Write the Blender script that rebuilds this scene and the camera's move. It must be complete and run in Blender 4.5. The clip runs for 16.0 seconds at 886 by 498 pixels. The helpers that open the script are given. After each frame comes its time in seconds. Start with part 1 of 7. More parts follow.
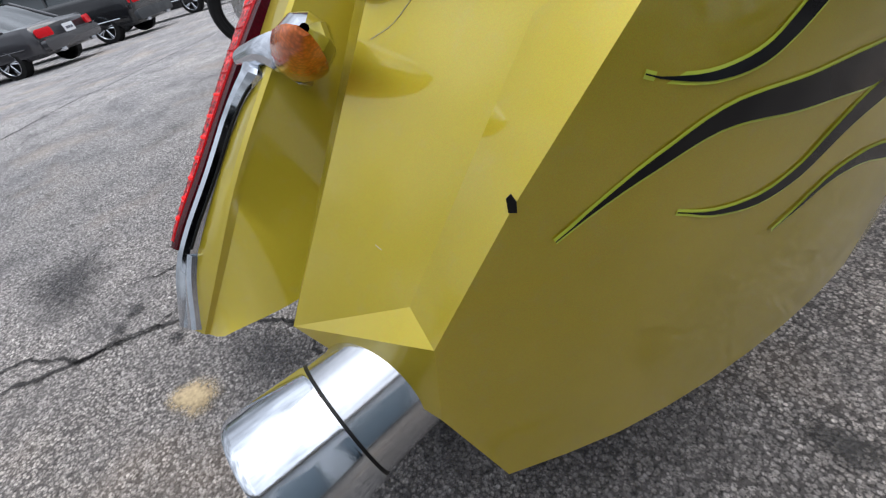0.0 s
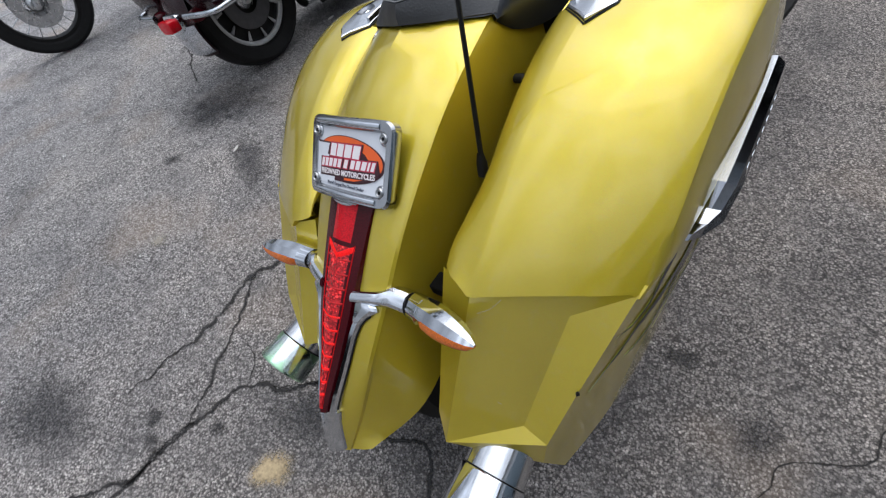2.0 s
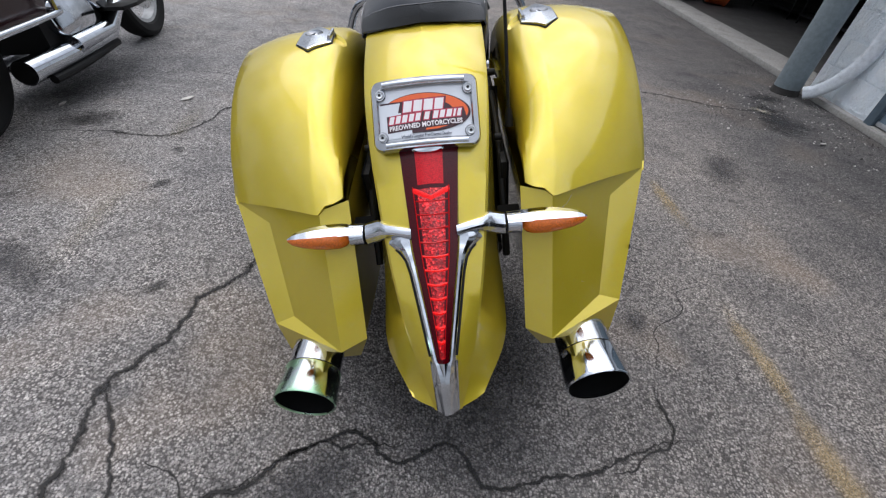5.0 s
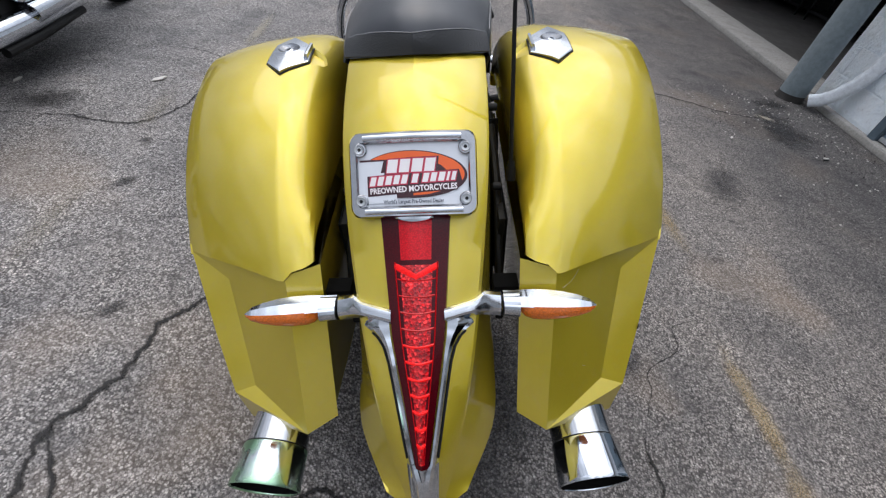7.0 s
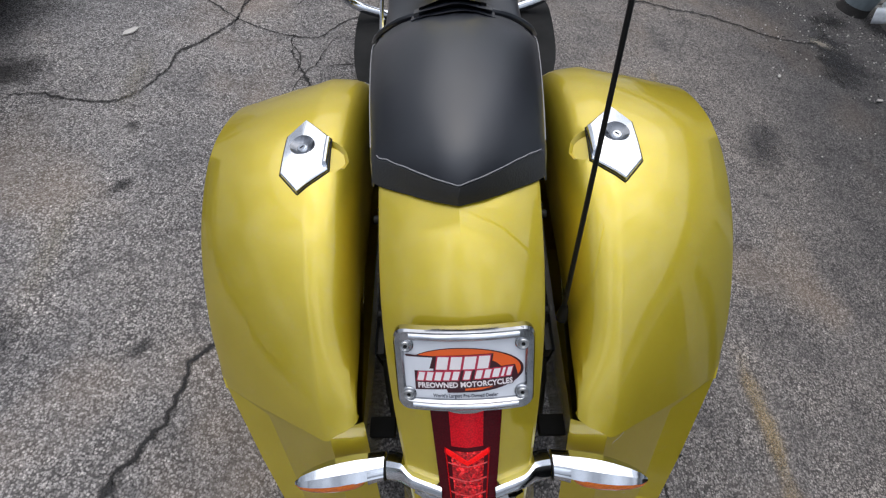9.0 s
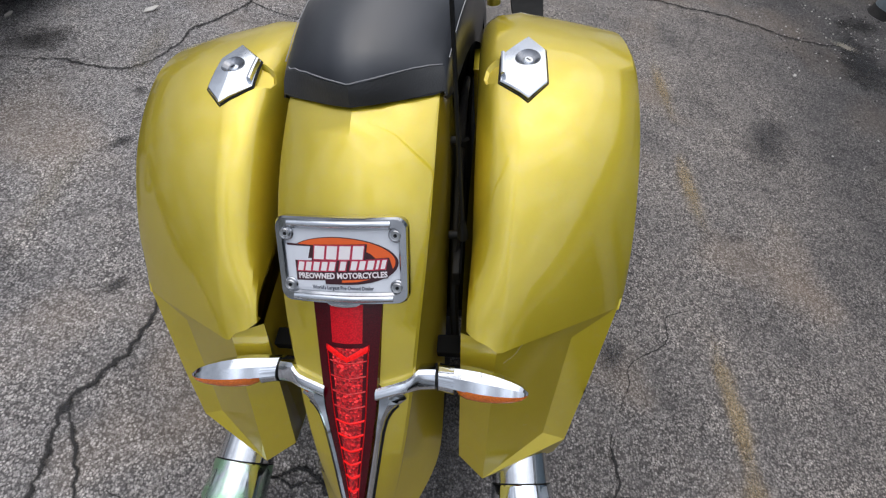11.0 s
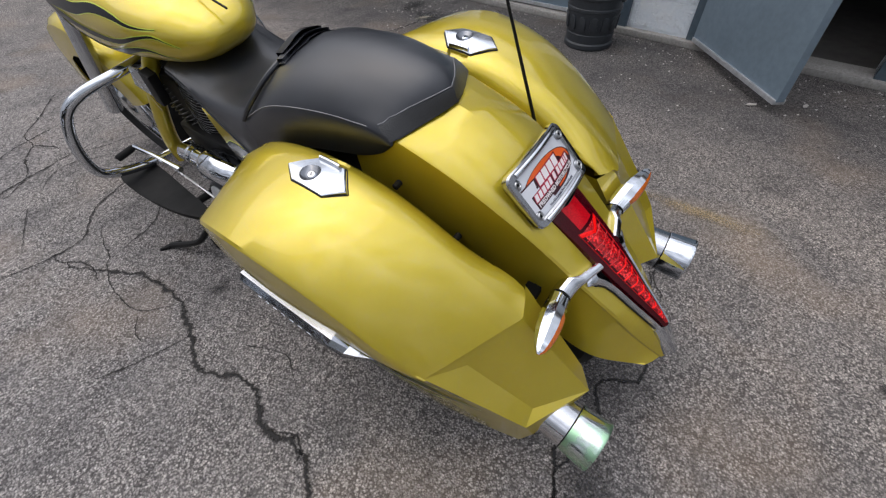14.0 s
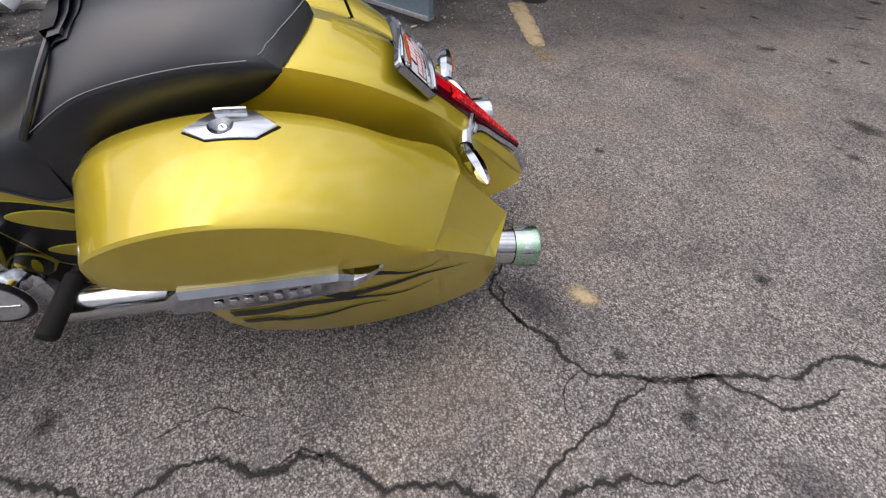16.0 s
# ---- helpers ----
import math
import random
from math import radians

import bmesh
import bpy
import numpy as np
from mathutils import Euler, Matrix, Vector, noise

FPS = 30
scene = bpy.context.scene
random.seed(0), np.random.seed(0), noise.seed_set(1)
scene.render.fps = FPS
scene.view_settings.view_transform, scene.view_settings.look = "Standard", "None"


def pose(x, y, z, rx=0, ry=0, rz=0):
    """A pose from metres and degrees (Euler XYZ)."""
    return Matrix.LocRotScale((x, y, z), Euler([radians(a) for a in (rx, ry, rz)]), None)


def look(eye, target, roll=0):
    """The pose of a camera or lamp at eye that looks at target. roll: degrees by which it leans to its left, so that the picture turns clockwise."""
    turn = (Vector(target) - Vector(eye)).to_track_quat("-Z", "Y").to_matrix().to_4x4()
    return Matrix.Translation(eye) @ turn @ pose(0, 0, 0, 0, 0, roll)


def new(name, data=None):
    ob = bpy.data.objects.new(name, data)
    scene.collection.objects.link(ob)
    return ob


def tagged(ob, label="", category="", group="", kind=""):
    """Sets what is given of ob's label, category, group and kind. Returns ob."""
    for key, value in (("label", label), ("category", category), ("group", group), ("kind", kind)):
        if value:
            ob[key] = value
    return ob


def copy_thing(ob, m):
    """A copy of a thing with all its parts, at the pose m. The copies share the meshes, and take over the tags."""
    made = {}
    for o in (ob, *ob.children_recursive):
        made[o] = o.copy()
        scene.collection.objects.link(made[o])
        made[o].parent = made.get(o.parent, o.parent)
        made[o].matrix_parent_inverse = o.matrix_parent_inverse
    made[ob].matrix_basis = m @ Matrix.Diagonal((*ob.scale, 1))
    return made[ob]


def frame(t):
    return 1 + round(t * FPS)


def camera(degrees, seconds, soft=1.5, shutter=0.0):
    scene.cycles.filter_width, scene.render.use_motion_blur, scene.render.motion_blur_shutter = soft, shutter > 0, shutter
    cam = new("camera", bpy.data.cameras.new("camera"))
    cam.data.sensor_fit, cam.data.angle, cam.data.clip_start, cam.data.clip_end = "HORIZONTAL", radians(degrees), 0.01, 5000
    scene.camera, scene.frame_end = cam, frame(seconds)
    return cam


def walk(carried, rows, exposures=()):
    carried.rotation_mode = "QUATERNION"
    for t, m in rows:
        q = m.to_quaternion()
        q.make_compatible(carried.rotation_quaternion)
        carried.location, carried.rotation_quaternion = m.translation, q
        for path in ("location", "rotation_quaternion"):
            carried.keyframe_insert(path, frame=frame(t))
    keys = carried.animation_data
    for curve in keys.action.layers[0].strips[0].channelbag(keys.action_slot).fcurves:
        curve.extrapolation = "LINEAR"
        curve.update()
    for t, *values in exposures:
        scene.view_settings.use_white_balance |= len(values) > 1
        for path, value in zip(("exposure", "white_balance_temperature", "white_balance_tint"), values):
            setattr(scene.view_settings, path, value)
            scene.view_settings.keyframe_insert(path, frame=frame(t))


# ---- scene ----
cam = camera(93.2, 16.0, 1.25)
PATH = [
    (0, (0.468, 0.149, 0.669), (-0.976, 0.733, -0.585), -15.3),
    (0.5, (0.489, 0.091, 0.778), (-0.838, 0.691, -0.593), -16.8),
    (1, (0.495, 0.06, 0.925), (-0.713, 0.73, -0.521), -16.9),
    (1.5, (0.477, 0.046, 1.031), (-0.614, 0.749, -0.491), -15.2),
    (2, (0.357, 0.074, 1.122), (-0.566, 0.856, -0.471), -17.4),
    (2.5, (0.218, 0.071, 1.205), (-0.393, 1.012, -0.45), -11.8),
    (2.6, (0.158, 0.061, 1.219), (-0.357, 1.017, -0.46), -10.5),
    (3, (0.086, -0.012, 1.208), (-0.169, 1.023, -0.484), -3.7),
    (3.5, (0.03, -0.158, 1.176), (-0.108, 1.05, -0.412), -0.7),
    (4, (-0.009, -0.327, 1.113), (-0.059, 1.007, -0.377), 0.8),
    (4.2, (-0.041, -0.365, 1.088), (-0.045, 1.052, -0.323), 2.3),
    (6.3, (-0.094, -0.298, 0.994), (0.066, 1.251, -0.26), 10.6),
    (6.5, (-0.081, -0.251, 1.006), (0.093, 1.255, -0.298), 10.5),
    (7, (-0.089, -0.174, 1.074), (0.09, 1.266, -0.302), 11.9),
    (7.5, (-0.117, -0.082, 1.14), (0.062, 1.314, -0.281), 13.2),
    (8, (-0.163, 0.074, 1.206), (0.031, 1.37, -0.305), 13.1),
    (8.5, (-0.189, 0.157, 1.254), (0.021, 1.303, -0.371), 14.1),
    (8.7, (-0.193, 0.18, 1.273), (0.025, 1.235, -0.412), 15.1),
    (10.8, (-0.07, 0.094, 1.241), (0.15, 1.092, -0.478), 14.9),
    (11, (0.019, 0.051, 1.232), (0.102, 1.129, -0.451), 12.1),
    (11.5, (0.169, -0.043, 1.221), (0.067, 1.116, -0.406), 3.6),
    (12, (0.067, -0.18, 1.21), (-0.03, 1.057, -0.359), 0.2),
    (12.5, (-0.134, -0.28, 1.201), (0.046, 1.046, -0.285), 4.3),
    (12.8, (-0.231, -0.227, 1.166), (0.033, 1.146, -0.264), -1.2),
    (13, (-0.33, -0.148, 1.142), (0.061, 1.196, -0.287), -2.4),
    (13.5, (-0.502, -0.017, 1.149), (0.256, 1.163, -0.276), -0.1),
    (14, (-0.709, 0.085, 1.186), (0.385, 0.972, -0.233), -1.9),
    (14.5, (-0.812, 0.23, 1.131), (0.414, 0.911, -0.295), -1.9),
    (15, (-0.859, 0.404, 1.119), (0.464, 0.759, -0.338), 0.2),
    (15.5, (-0.994, 0.508, 1.124), (0.375, 0.414, -0.331), 0.4),
    (16, (-1.021, 0.418, 1.106), (0.331, 0.193, -0.351), 0.2),
]
# the clip's camera brightens and darkens a little on its way
EXPOSURES = [(0.0, 0.40, 6300, 9), (0.5, 0.46, 6300, 9), (1.0, 0.36, 6250, 9), (1.5, 0.15, 6200, 9), (2.5, 0.02, 6200, 9), (3.0, 0.02, 6200, 9), (4.0, 0.12, 6250, 10), (6.5, 0.18, 6250, 10), (7.5, 0.08, 6250, 10),
    (8.5, -0.06, 6250, 10), (11.0, 0.0, 6300, 10), (12.5, 0.10, 6300, 10), (13.5, 0.0, 6400, 11), (14.5, 0.03, 6500, 12), (15.5, 0.18, 6600, 14), (16.0, 0.18, 6650, 15)]
walk(cam, [(t, look(eye, target, roll)) for t, eye, target, roll in PATH], EXPOSURES)

# ---- world and light ----
world = bpy.data.worlds.new("overcast_sky")
scene.world = world
world.use_nodes = True
wn = world.node_tree
sky = wn.nodes.new("ShaderNodeTexSky")
sky.sky_type = "NISHITA"
sky.sun_disc = False
sky.sun_elevation = radians(63)
sky.sun_rotation = radians(346)
sky.air_density = 1.0
sky.dust_density = 4.0
soft_sky = wn.nodes.new("ShaderNodeMixRGB")
soft_sky.inputs[0].default_value = 0.72
soft_sky.inputs[2].default_value = (9.2, 9.5, 10.2, 1)
wn.links.new(sky.outputs[0], soft_sky.inputs[1])
way = wn.nodes.new("ShaderNodeTexCoord")
axes = wn.nodes.new("ShaderNodeSeparateXYZ")
wn.links.new(way.outputs["Generated"], axes.inputs[0])
cloud = wn.nodes.new("ShaderNodeTexNoise")
cloud.inputs["Scale"].default_value = 4.0
cloud.inputs["Detail"].default_value = 4.0
wn.links.new(way.outputs["Generated"], cloud.inputs["Vector"])
height = wn.nodes.new("ShaderNodeMapRange")  # an overcast sky is brightest overhead
height.inputs["From Min"].default_value = 0.0
height.inputs["From Max"].default_value = 1.0
height.inputs["To Min"].default_value = 0.27
height.inputs["To Max"].default_value = 1.50
lift_ = wn.nodes.new("ShaderNodeMath")
lift_.operation = "MULTIPLY"
wn.links.new(axes.outputs[2], lift_.inputs[0])
wn.links.new(axes.outputs[2], lift_.inputs[1])
wn.links.new(lift_.outputs[0], height.inputs["Value"])
puff = wn.nodes.new("ShaderNodeMapRange")
puff.inputs["From Min"].default_value = 0.35
puff.inputs["From Max"].default_value = 0.65
puff.inputs["To Min"].default_value = 0.58
puff.inputs["To Max"].default_value = 1.4
wn.links.new(cloud.outputs["Fac"], puff.inputs["Value"])
both = wn.nodes.new("ShaderNodeMath")
both.operation = "MULTIPLY"
wn.links.new(height.outputs[0], both.inputs[0])
wn.links.new(puff.outputs[0], both.inputs[1])
dim = wn.nodes.new("ShaderNodeVectorMath")
dim.operation = "SCALE"
wn.links.new(soft_sky.outputs[0], dim.inputs[0])
wn.links.new(both.outputs[0], dim.inputs["Scale"])
wn.links.new(dim.outputs[0], wn.nodes["Background"].inputs[0])
wn.nodes["Background"].inputs[1].default_value = 0.153
sun_data = bpy.data.lights.new("sun", "SUN")
sun_data.energy = 0.85
sun_data.angle = radians(70)
sun_data.color = (1.0, 0.96, 0.9)
sun = new("sun", sun_data)
sun.matrix_world = look((-1.2, 5.0, 10.0), (0, 0, 0))


# ---- materials ----
def material(name):
    m = bpy.data.materials.new(name)
    m.use_nodes = True
    return m, m.node_tree.nodes, m.node_tree.links, m.node_tree.nodes["Principled BSDF"]


def node(ns, kind, **kw):
    n = ns.new(kind)
    for k, v in kw.items():
        n.inputs[k].default_value = v
    return n


def ramp(ns, ls, source, stops):
    r = ns.new("ShaderNodeValToRGB")
    e = r.color_ramp.elements
    while len(e) < len(stops):
        e.new(0.5)
    for el, (p, c) in zip(e, stops):
        el.position = p
        el.color = (*c, 1) if len(c) == 3 else c
    ls.new(source, r.inputs[0])
    return r.outputs[0]


def mix(ns, ls, fac, a, b, mode="MIX"):
    n = ns.new("ShaderNodeMixRGB")
    n.blend_type = mode
    for sock, v in zip(n.inputs, (fac, a, b)):
        if isinstance(v, (int, float)):
            sock.default_value = v
        elif isinstance(v, tuple):
            sock.default_value = (*v, 1)
        else:
            ls.new(v, sock)
    return n.outputs[0]


def coords(ns, ls, which="Object"):
    t = ns.new("ShaderNodeTexCoord")
    return t.outputs[which]


def noise_tex(ns, ls, vec, scale, detail=4, rough=0.6):
    n = node(ns, "ShaderNodeTexNoise", Scale=scale, Detail=detail, Roughness=rough)
    ls.new(vec, n.inputs["Vector"])
    return n.outputs["Fac"]


def bump(ns, ls, height, strength, dist, bsdf, socket="Normal"):
    b = node(ns, "ShaderNodeBump", Strength=strength, Distance=dist)
    ls.new(height, b.inputs["Height"])
    ls.new(b.outputs[0], bsdf.inputs[socket])


def simple(name, color, rough=0.5, metal=0.0, coat=0.0, grain=40.0, amount=0.15, relief=0.0, dirt=(0.05, 0.045, 0.04)):
    m, ns, ls, b = material(name)
    v = coords(ns, ls)
    fine = noise_tex(ns, ls, v, grain, 6)
    wide = noise_tex(ns, ls, v, grain * 0.08, 3)
    dark = tuple(c * (1 - amount) for c in color)
    light = tuple(min(1, c * (1 + amount * 0.6)) for c in color)
    c1 = ramp(ns, ls, fine, [(0.3, dark), (0.7, light)])
    w = ramp(ns, ls, wide, [(0.5, (0, 0, 0)), (0.75, (amount, amount, amount))])
    ls.new(mix(ns, ls, w, c1, dirt), b.inputs["Base Color"])
    r = ramp(ns, ls, wide, [(0.3, (rough * 0.8,) * 3), (0.7, (min(1, rough * 1.25),) * 3)])
    ls.new(r, b.inputs["Roughness"])
    b.inputs["Metallic"].default_value = metal
    b.inputs["Coat Weight"].default_value = coat
    b.inputs["Coat Roughness"].default_value = 0.05
    if relief:
        bump(ns, ls, fine, 0.5, relief, b)
    return m


def yellow_paint():
    m, ns, ls, b = material("yellow_metallic_paint")
    v = coords(ns, ls)
    flake = node(ns, "ShaderNodeTexVoronoi", Scale=2600.0)
    ls.new(v, flake.inputs["Vector"])
    wide = noise_tex(ns, ls, v, 7.0, 4)
    mid = noise_tex(ns, ls, v, 60.0, 5)
    base = ramp(ns, ls, wide, [(0.3, (0.575, 0.450, 0.024)), (0.7, (0.64, 0.503, 0.038))])
    base = mix(ns, ls, 0.10, base, flake.outputs["Color"], "OVERLAY")
    dust = ramp(ns, ls, mid, [(0.55, (0, 0, 0)), (0.8, (0.10, 0.10, 0.10))])
    ls.new(mix(ns, ls, dust, base, (0.55, 0.5, 0.36)), b.inputs["Base Color"])
    b.inputs["Metallic"].default_value = 0.78
    rr = ramp(ns, ls, mid, [(0.3, (0.47,) * 3), (0.75, (0.54,) * 3)])
    ls.new(rr, b.inputs["Roughness"])
    b.inputs["Coat Weight"].default_value = 1.0
    b.inputs["Coat IOR"].default_value = 1.6
    cr = ramp(ns, ls, mid, [(0.35, (0.045,) * 3), (0.8, (0.11,) * 3)])
    ls.new(cr, b.inputs["Coat Roughness"])
    return m


def chrome_mat(name, rough=0.06, tint=(0.66, 0.69, 0.735)):
    m, ns, ls, b = material(name)
    v = coords(ns, ls)
    f = noise_tex(ns, ls, v, 35.0, 6)
    w = noise_tex(ns, ls, v, 420.0, 3)
    ls.new(ramp(ns, ls, f, [(0.35, tint), (0.8, tuple(c * 0.82 for c in tint))]), b.inputs["Base Color"])
    ls.new(ramp(ns, ls, f, [(0.4, (rough,) * 3), (0.8, (rough * 2.6,) * 3)]), b.inputs["Roughness"])
    b.inputs["Metallic"].default_value = 1.0
    bump(ns, ls, w, 0.05, 0.0004, b)
    return m


def leather_mat(name, color, rough=0.42, scale=900.0, strength=0.35):
    m, ns, ls, b = material(name)
    v = coords(ns, ls)
    vo = node(ns, "ShaderNodeTexVoronoi", Scale=scale)
    ls.new(v, vo.inputs["Vector"])
    w = noise_tex(ns, ls, v, 9.0, 4)
    ls.new(ramp(ns, ls, w, [(0.3, color), (0.75, tuple(c * 1.7 + 0.004 for c in color))]), b.inputs["Base Color"])
    ls.new(ramp(ns, ls, w, [(0.3, (rough,) * 3), (0.7, (rough * 1.25,) * 3)]), b.inputs["Roughness"])
    b.inputs["Specular IOR Level"].default_value = 0.5
    b.inputs["Coat Weight"].default_value = 0.52
    b.inputs["Coat Roughness"].default_value = 0.38
    b.inputs["Coat IOR"].default_value = 1.6
    bump(ns, ls, vo.outputs["Distance"], strength, 0.0006, b)
    return m


def asphalt_mat():
    m, ns, ls, b = material("worn_asphalt")
    v = coords(ns, ls)
    stone = node(ns, "ShaderNodeTexVoronoi", Scale=160.0, Randomness=1.0)
    stone2 = node(ns, "ShaderNodeTexVoronoi", Scale=330.0, Randomness=1.0)
    for s_ in (stone, stone2):
        ls.new(v, s_.inputs["Vector"])
    sep = ns.new("ShaderNodeSeparateColor")
    ls.new(stone.outputs["Color"], sep.inputs[0])
    sep2 = ns.new("ShaderNodeSeparateColor")
    ls.new(stone2.outputs["Color"], sep2.inputs[0])
    chips = ramp(ns, ls, sep.outputs[0], [(0.0, (0.13, 0.127, 0.125)), (0.3, (0.225, 0.22, 0.216)), (0.65, (0.295, 0.288, 0.282)), (0.9, (0.37, 0.36, 0.35)), (1.0, (0.50, 0.488, 0.475))])
    chips2 = ramp(ns, ls, sep2.outputs[1], [(0.0, (0.14, 0.136, 0.133)), (0.45, (0.245, 0.237, 0.23)), (0.8, (0.33, 0.32, 0.31)), (1.0, (0.46, 0.445, 0.43))])
    which = ramp(ns, ls, sep.outputs[1], [(0.45, (0, 0, 0)), (0.55, (1, 1, 1))])
    col = mix(ns, ls, which, chips, chips2)
    binder = ramp(ns, ls, stone.outputs["Distance"], [(0.46, (0, 0, 0)), (0.66, (0.9, 0.9, 0.9))])
    col = mix(ns, ls, binder, col, (0.06, 0.057, 0.056))
    # how far the stones stand clear of the binder differs from place to place
    bare = ramp(ns, ls, noise_tex(ns, ls, v, 7.0, 7, 0.68), [(0.34, (0.62, 0.62, 0.62)), (0.56, (1, 1, 1))])
    col = mix(ns, ls, bare, (0.225, 0.219, 0.215), col)
    # pits between the stones, their shade put into the colour
    pits = ramp(ns, ls, noise_tex(ns, ls, v, 210.0, 3, 0.7), [(0.36, (0.22, 0.22, 0.22)), (0.47, (1.0, 1.0, 1.0)), (0.68, (1.28, 1.28, 1.28))])
    col = mix(ns, ls, 1.0, col, pits, "MULTIPLY")
    clump = ramp(ns, ls, noise_tex(ns, ls, v, 52.0, 3, 0.6), [(0.34, (0.74, 0.74, 0.74)), (0.64, (1.34, 1.33, 1.33))])
    col = mix(ns, ls, 1.0, col, clump, "MULTIPLY")
    wide = noise_tex(ns, ls, v, 0.55, 5, 0.62)
    mid = noise_tex(ns, ls, v, 3.4, 9, 0.68)
    shade = ramp(ns, ls, wide, [(0.3, (0.74, 0.74, 0.76)), (0.5, (1.0, 0.985, 0.98)), (0.72, (1.25, 1.21, 1.17))])
    col = mix(ns, ls, 1.0, col, shade, "MULTIPLY")
    shade2 = ramp(ns, ls, mid, [(0.28, (0.50, 0.50, 0.51)), (0.47, (0.97, 0.96, 0.95)), (0.7, (1.27, 1.24, 1.20))])
    col = mix(ns, ls, 1.0, col, shade2, "MULTIPLY")
    blot = noise_tex(ns, ls, v, 1.6, 3, 0.5)
    # fine crazing in patches
    warp = node(ns, "ShaderNodeTexNoise", Scale=5.0, Detail=4.0)
    ls.new(v, warp.inputs["Vector"])
    push = ns.new("ShaderNodeVectorMath")
    push.operation = "MULTIPLY_ADD"
    ls.new(warp.outputs["Color"], push.inputs[0])
    push.inputs[1].default_value = (0.16, 0.16, 0.0)
    ls.new(v, push.inputs[2])
    craze = ns.new("ShaderNodeTexVoronoi")
    craze.feature = "DISTANCE_TO_EDGE"
    craze.inputs["Scale"].default_value = 4.2
    ls.new(push.outputs[0], craze.inputs["Vector"])
    line = ramp(ns, ls, craze.outputs["Distance"], [(0.0, (0.5, 0.5, 0.5)), (0.010, (0.26, 0.26, 0.26)), (0.024, (0, 0, 0))])
    where = ramp(ns, ls, noise_tex(ns, ls, v, 0.9, 3, 0.5), [(0.47, (0, 0, 0)), (0.60, (1, 1, 1))])
    col = mix(ns, ls, mix(ns, ls, 1.0, line, where, "MULTIPLY"), col, (0.05, 0.046, 0.043))
    rust = ramp(ns, ls, blot, [(0.54, (0, 0, 0)), (0.76, (0.36, 0.36, 0.36))])
    col = mix(ns, ls, rust, col, (0.34, 0.25, 0.17))
    # paler, bluer lot beyond the bikes; a darker, coarser strip relaid along the wall
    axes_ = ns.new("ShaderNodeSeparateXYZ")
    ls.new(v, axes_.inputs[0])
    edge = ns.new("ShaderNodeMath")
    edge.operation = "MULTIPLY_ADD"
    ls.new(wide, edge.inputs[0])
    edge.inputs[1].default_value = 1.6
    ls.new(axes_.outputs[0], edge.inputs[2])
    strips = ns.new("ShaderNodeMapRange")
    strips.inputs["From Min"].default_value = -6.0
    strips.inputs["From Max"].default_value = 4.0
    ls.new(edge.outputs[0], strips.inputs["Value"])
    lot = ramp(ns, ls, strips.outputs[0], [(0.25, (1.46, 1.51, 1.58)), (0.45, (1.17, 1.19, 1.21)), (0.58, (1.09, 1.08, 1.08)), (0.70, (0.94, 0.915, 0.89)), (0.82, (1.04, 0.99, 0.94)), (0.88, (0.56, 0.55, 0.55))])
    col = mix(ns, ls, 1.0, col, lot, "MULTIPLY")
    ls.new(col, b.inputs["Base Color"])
    b.inputs["Roughness"].default_value = 0.88
    h = ns.new("ShaderNodeMath")
    h.operation = "ADD"
    ls.new(stone.outputs["Distance"], h.inputs[0])
    ls.new(mid, h.inputs[1])
    bump(ns, ls, h.outputs[0], 0.9, 0.005, b)
    return m


def fading(name, color, rough=0.8, cover=0.85, speck=220.0):
    """A thin layer that wears away towards its rim, by the attribute 'fall'."""
    m, ns, ls, b = material(name)
    v = coords(ns, ls)
    at = ns.new("ShaderNodeAttribute")
    at.attribute_name = "fall"
    n1 = noise_tex(ns, ls, v, speck, 4)
    n2 = noise_tex(ns, ls, v, 14.0, 5)
    a = ns.new("ShaderNodeMath")
    a.operation = "MULTIPLY_ADD"
    ls.new(n1, a.inputs[0])
    a.inputs[1].default_value = 0.5
    ls.new(n2, a.inputs[2])
    s_ = ns.new("ShaderNodeMath")
    s_.operation = "ADD"
    ls.new(at.outputs["Fac"], s_.inputs[0])
    ls.new(a.outputs[0], s_.inputs[1])
    sc = ns.new("ShaderNodeMapRange")
    sc.inputs["From Min"].default_value = 0.85
    sc.inputs["From Max"].default_value = 1.55
    sc.inputs["To Max"].default_value = cover
    ls.new(s_.outputs[0], sc.inputs["Value"])
    ls.new(sc.outputs[0], b.inputs["Alpha"])
    ls.new(ramp(ns, ls, n1, [(0.3, tuple(c * 0.65 for c in color)), (0.7, color)]), b.inputs["Base Color"])
    b.inputs["Roughness"].default_value = rough
    return m


def glass_red(name, color, rough, emit=0.0, coat=1.0):
    m, ns, ls, b = material(name)
    v = coords(ns, ls)
    vo = node(ns, "ShaderNodeTexVoronoi", Scale=420.0)
    ls.new(v, vo.inputs["Vector"])
    ls.new(ramp(ns, ls, vo.outputs["Distance"], [(0.1, color), (0.8, tuple(c * 0.6 for c in color))]), b.inputs["Base Color"])
    b.inputs["Roughness"].default_value = rough
    b.inputs["Coat Weight"].default_value = coat
    b.inputs["Coat Roughness"].default_value = 0.03
    b.inputs["Specular IOR Level"].default_value = 0.22
    if emit:
        b.inputs["Emission Color"].default_value = (*color, 1)
        b.inputs["Emission Strength"].default_value = emit
    bump(ns, ls, vo.outputs["Distance"], 0.25, 0.0008, b)
    return m


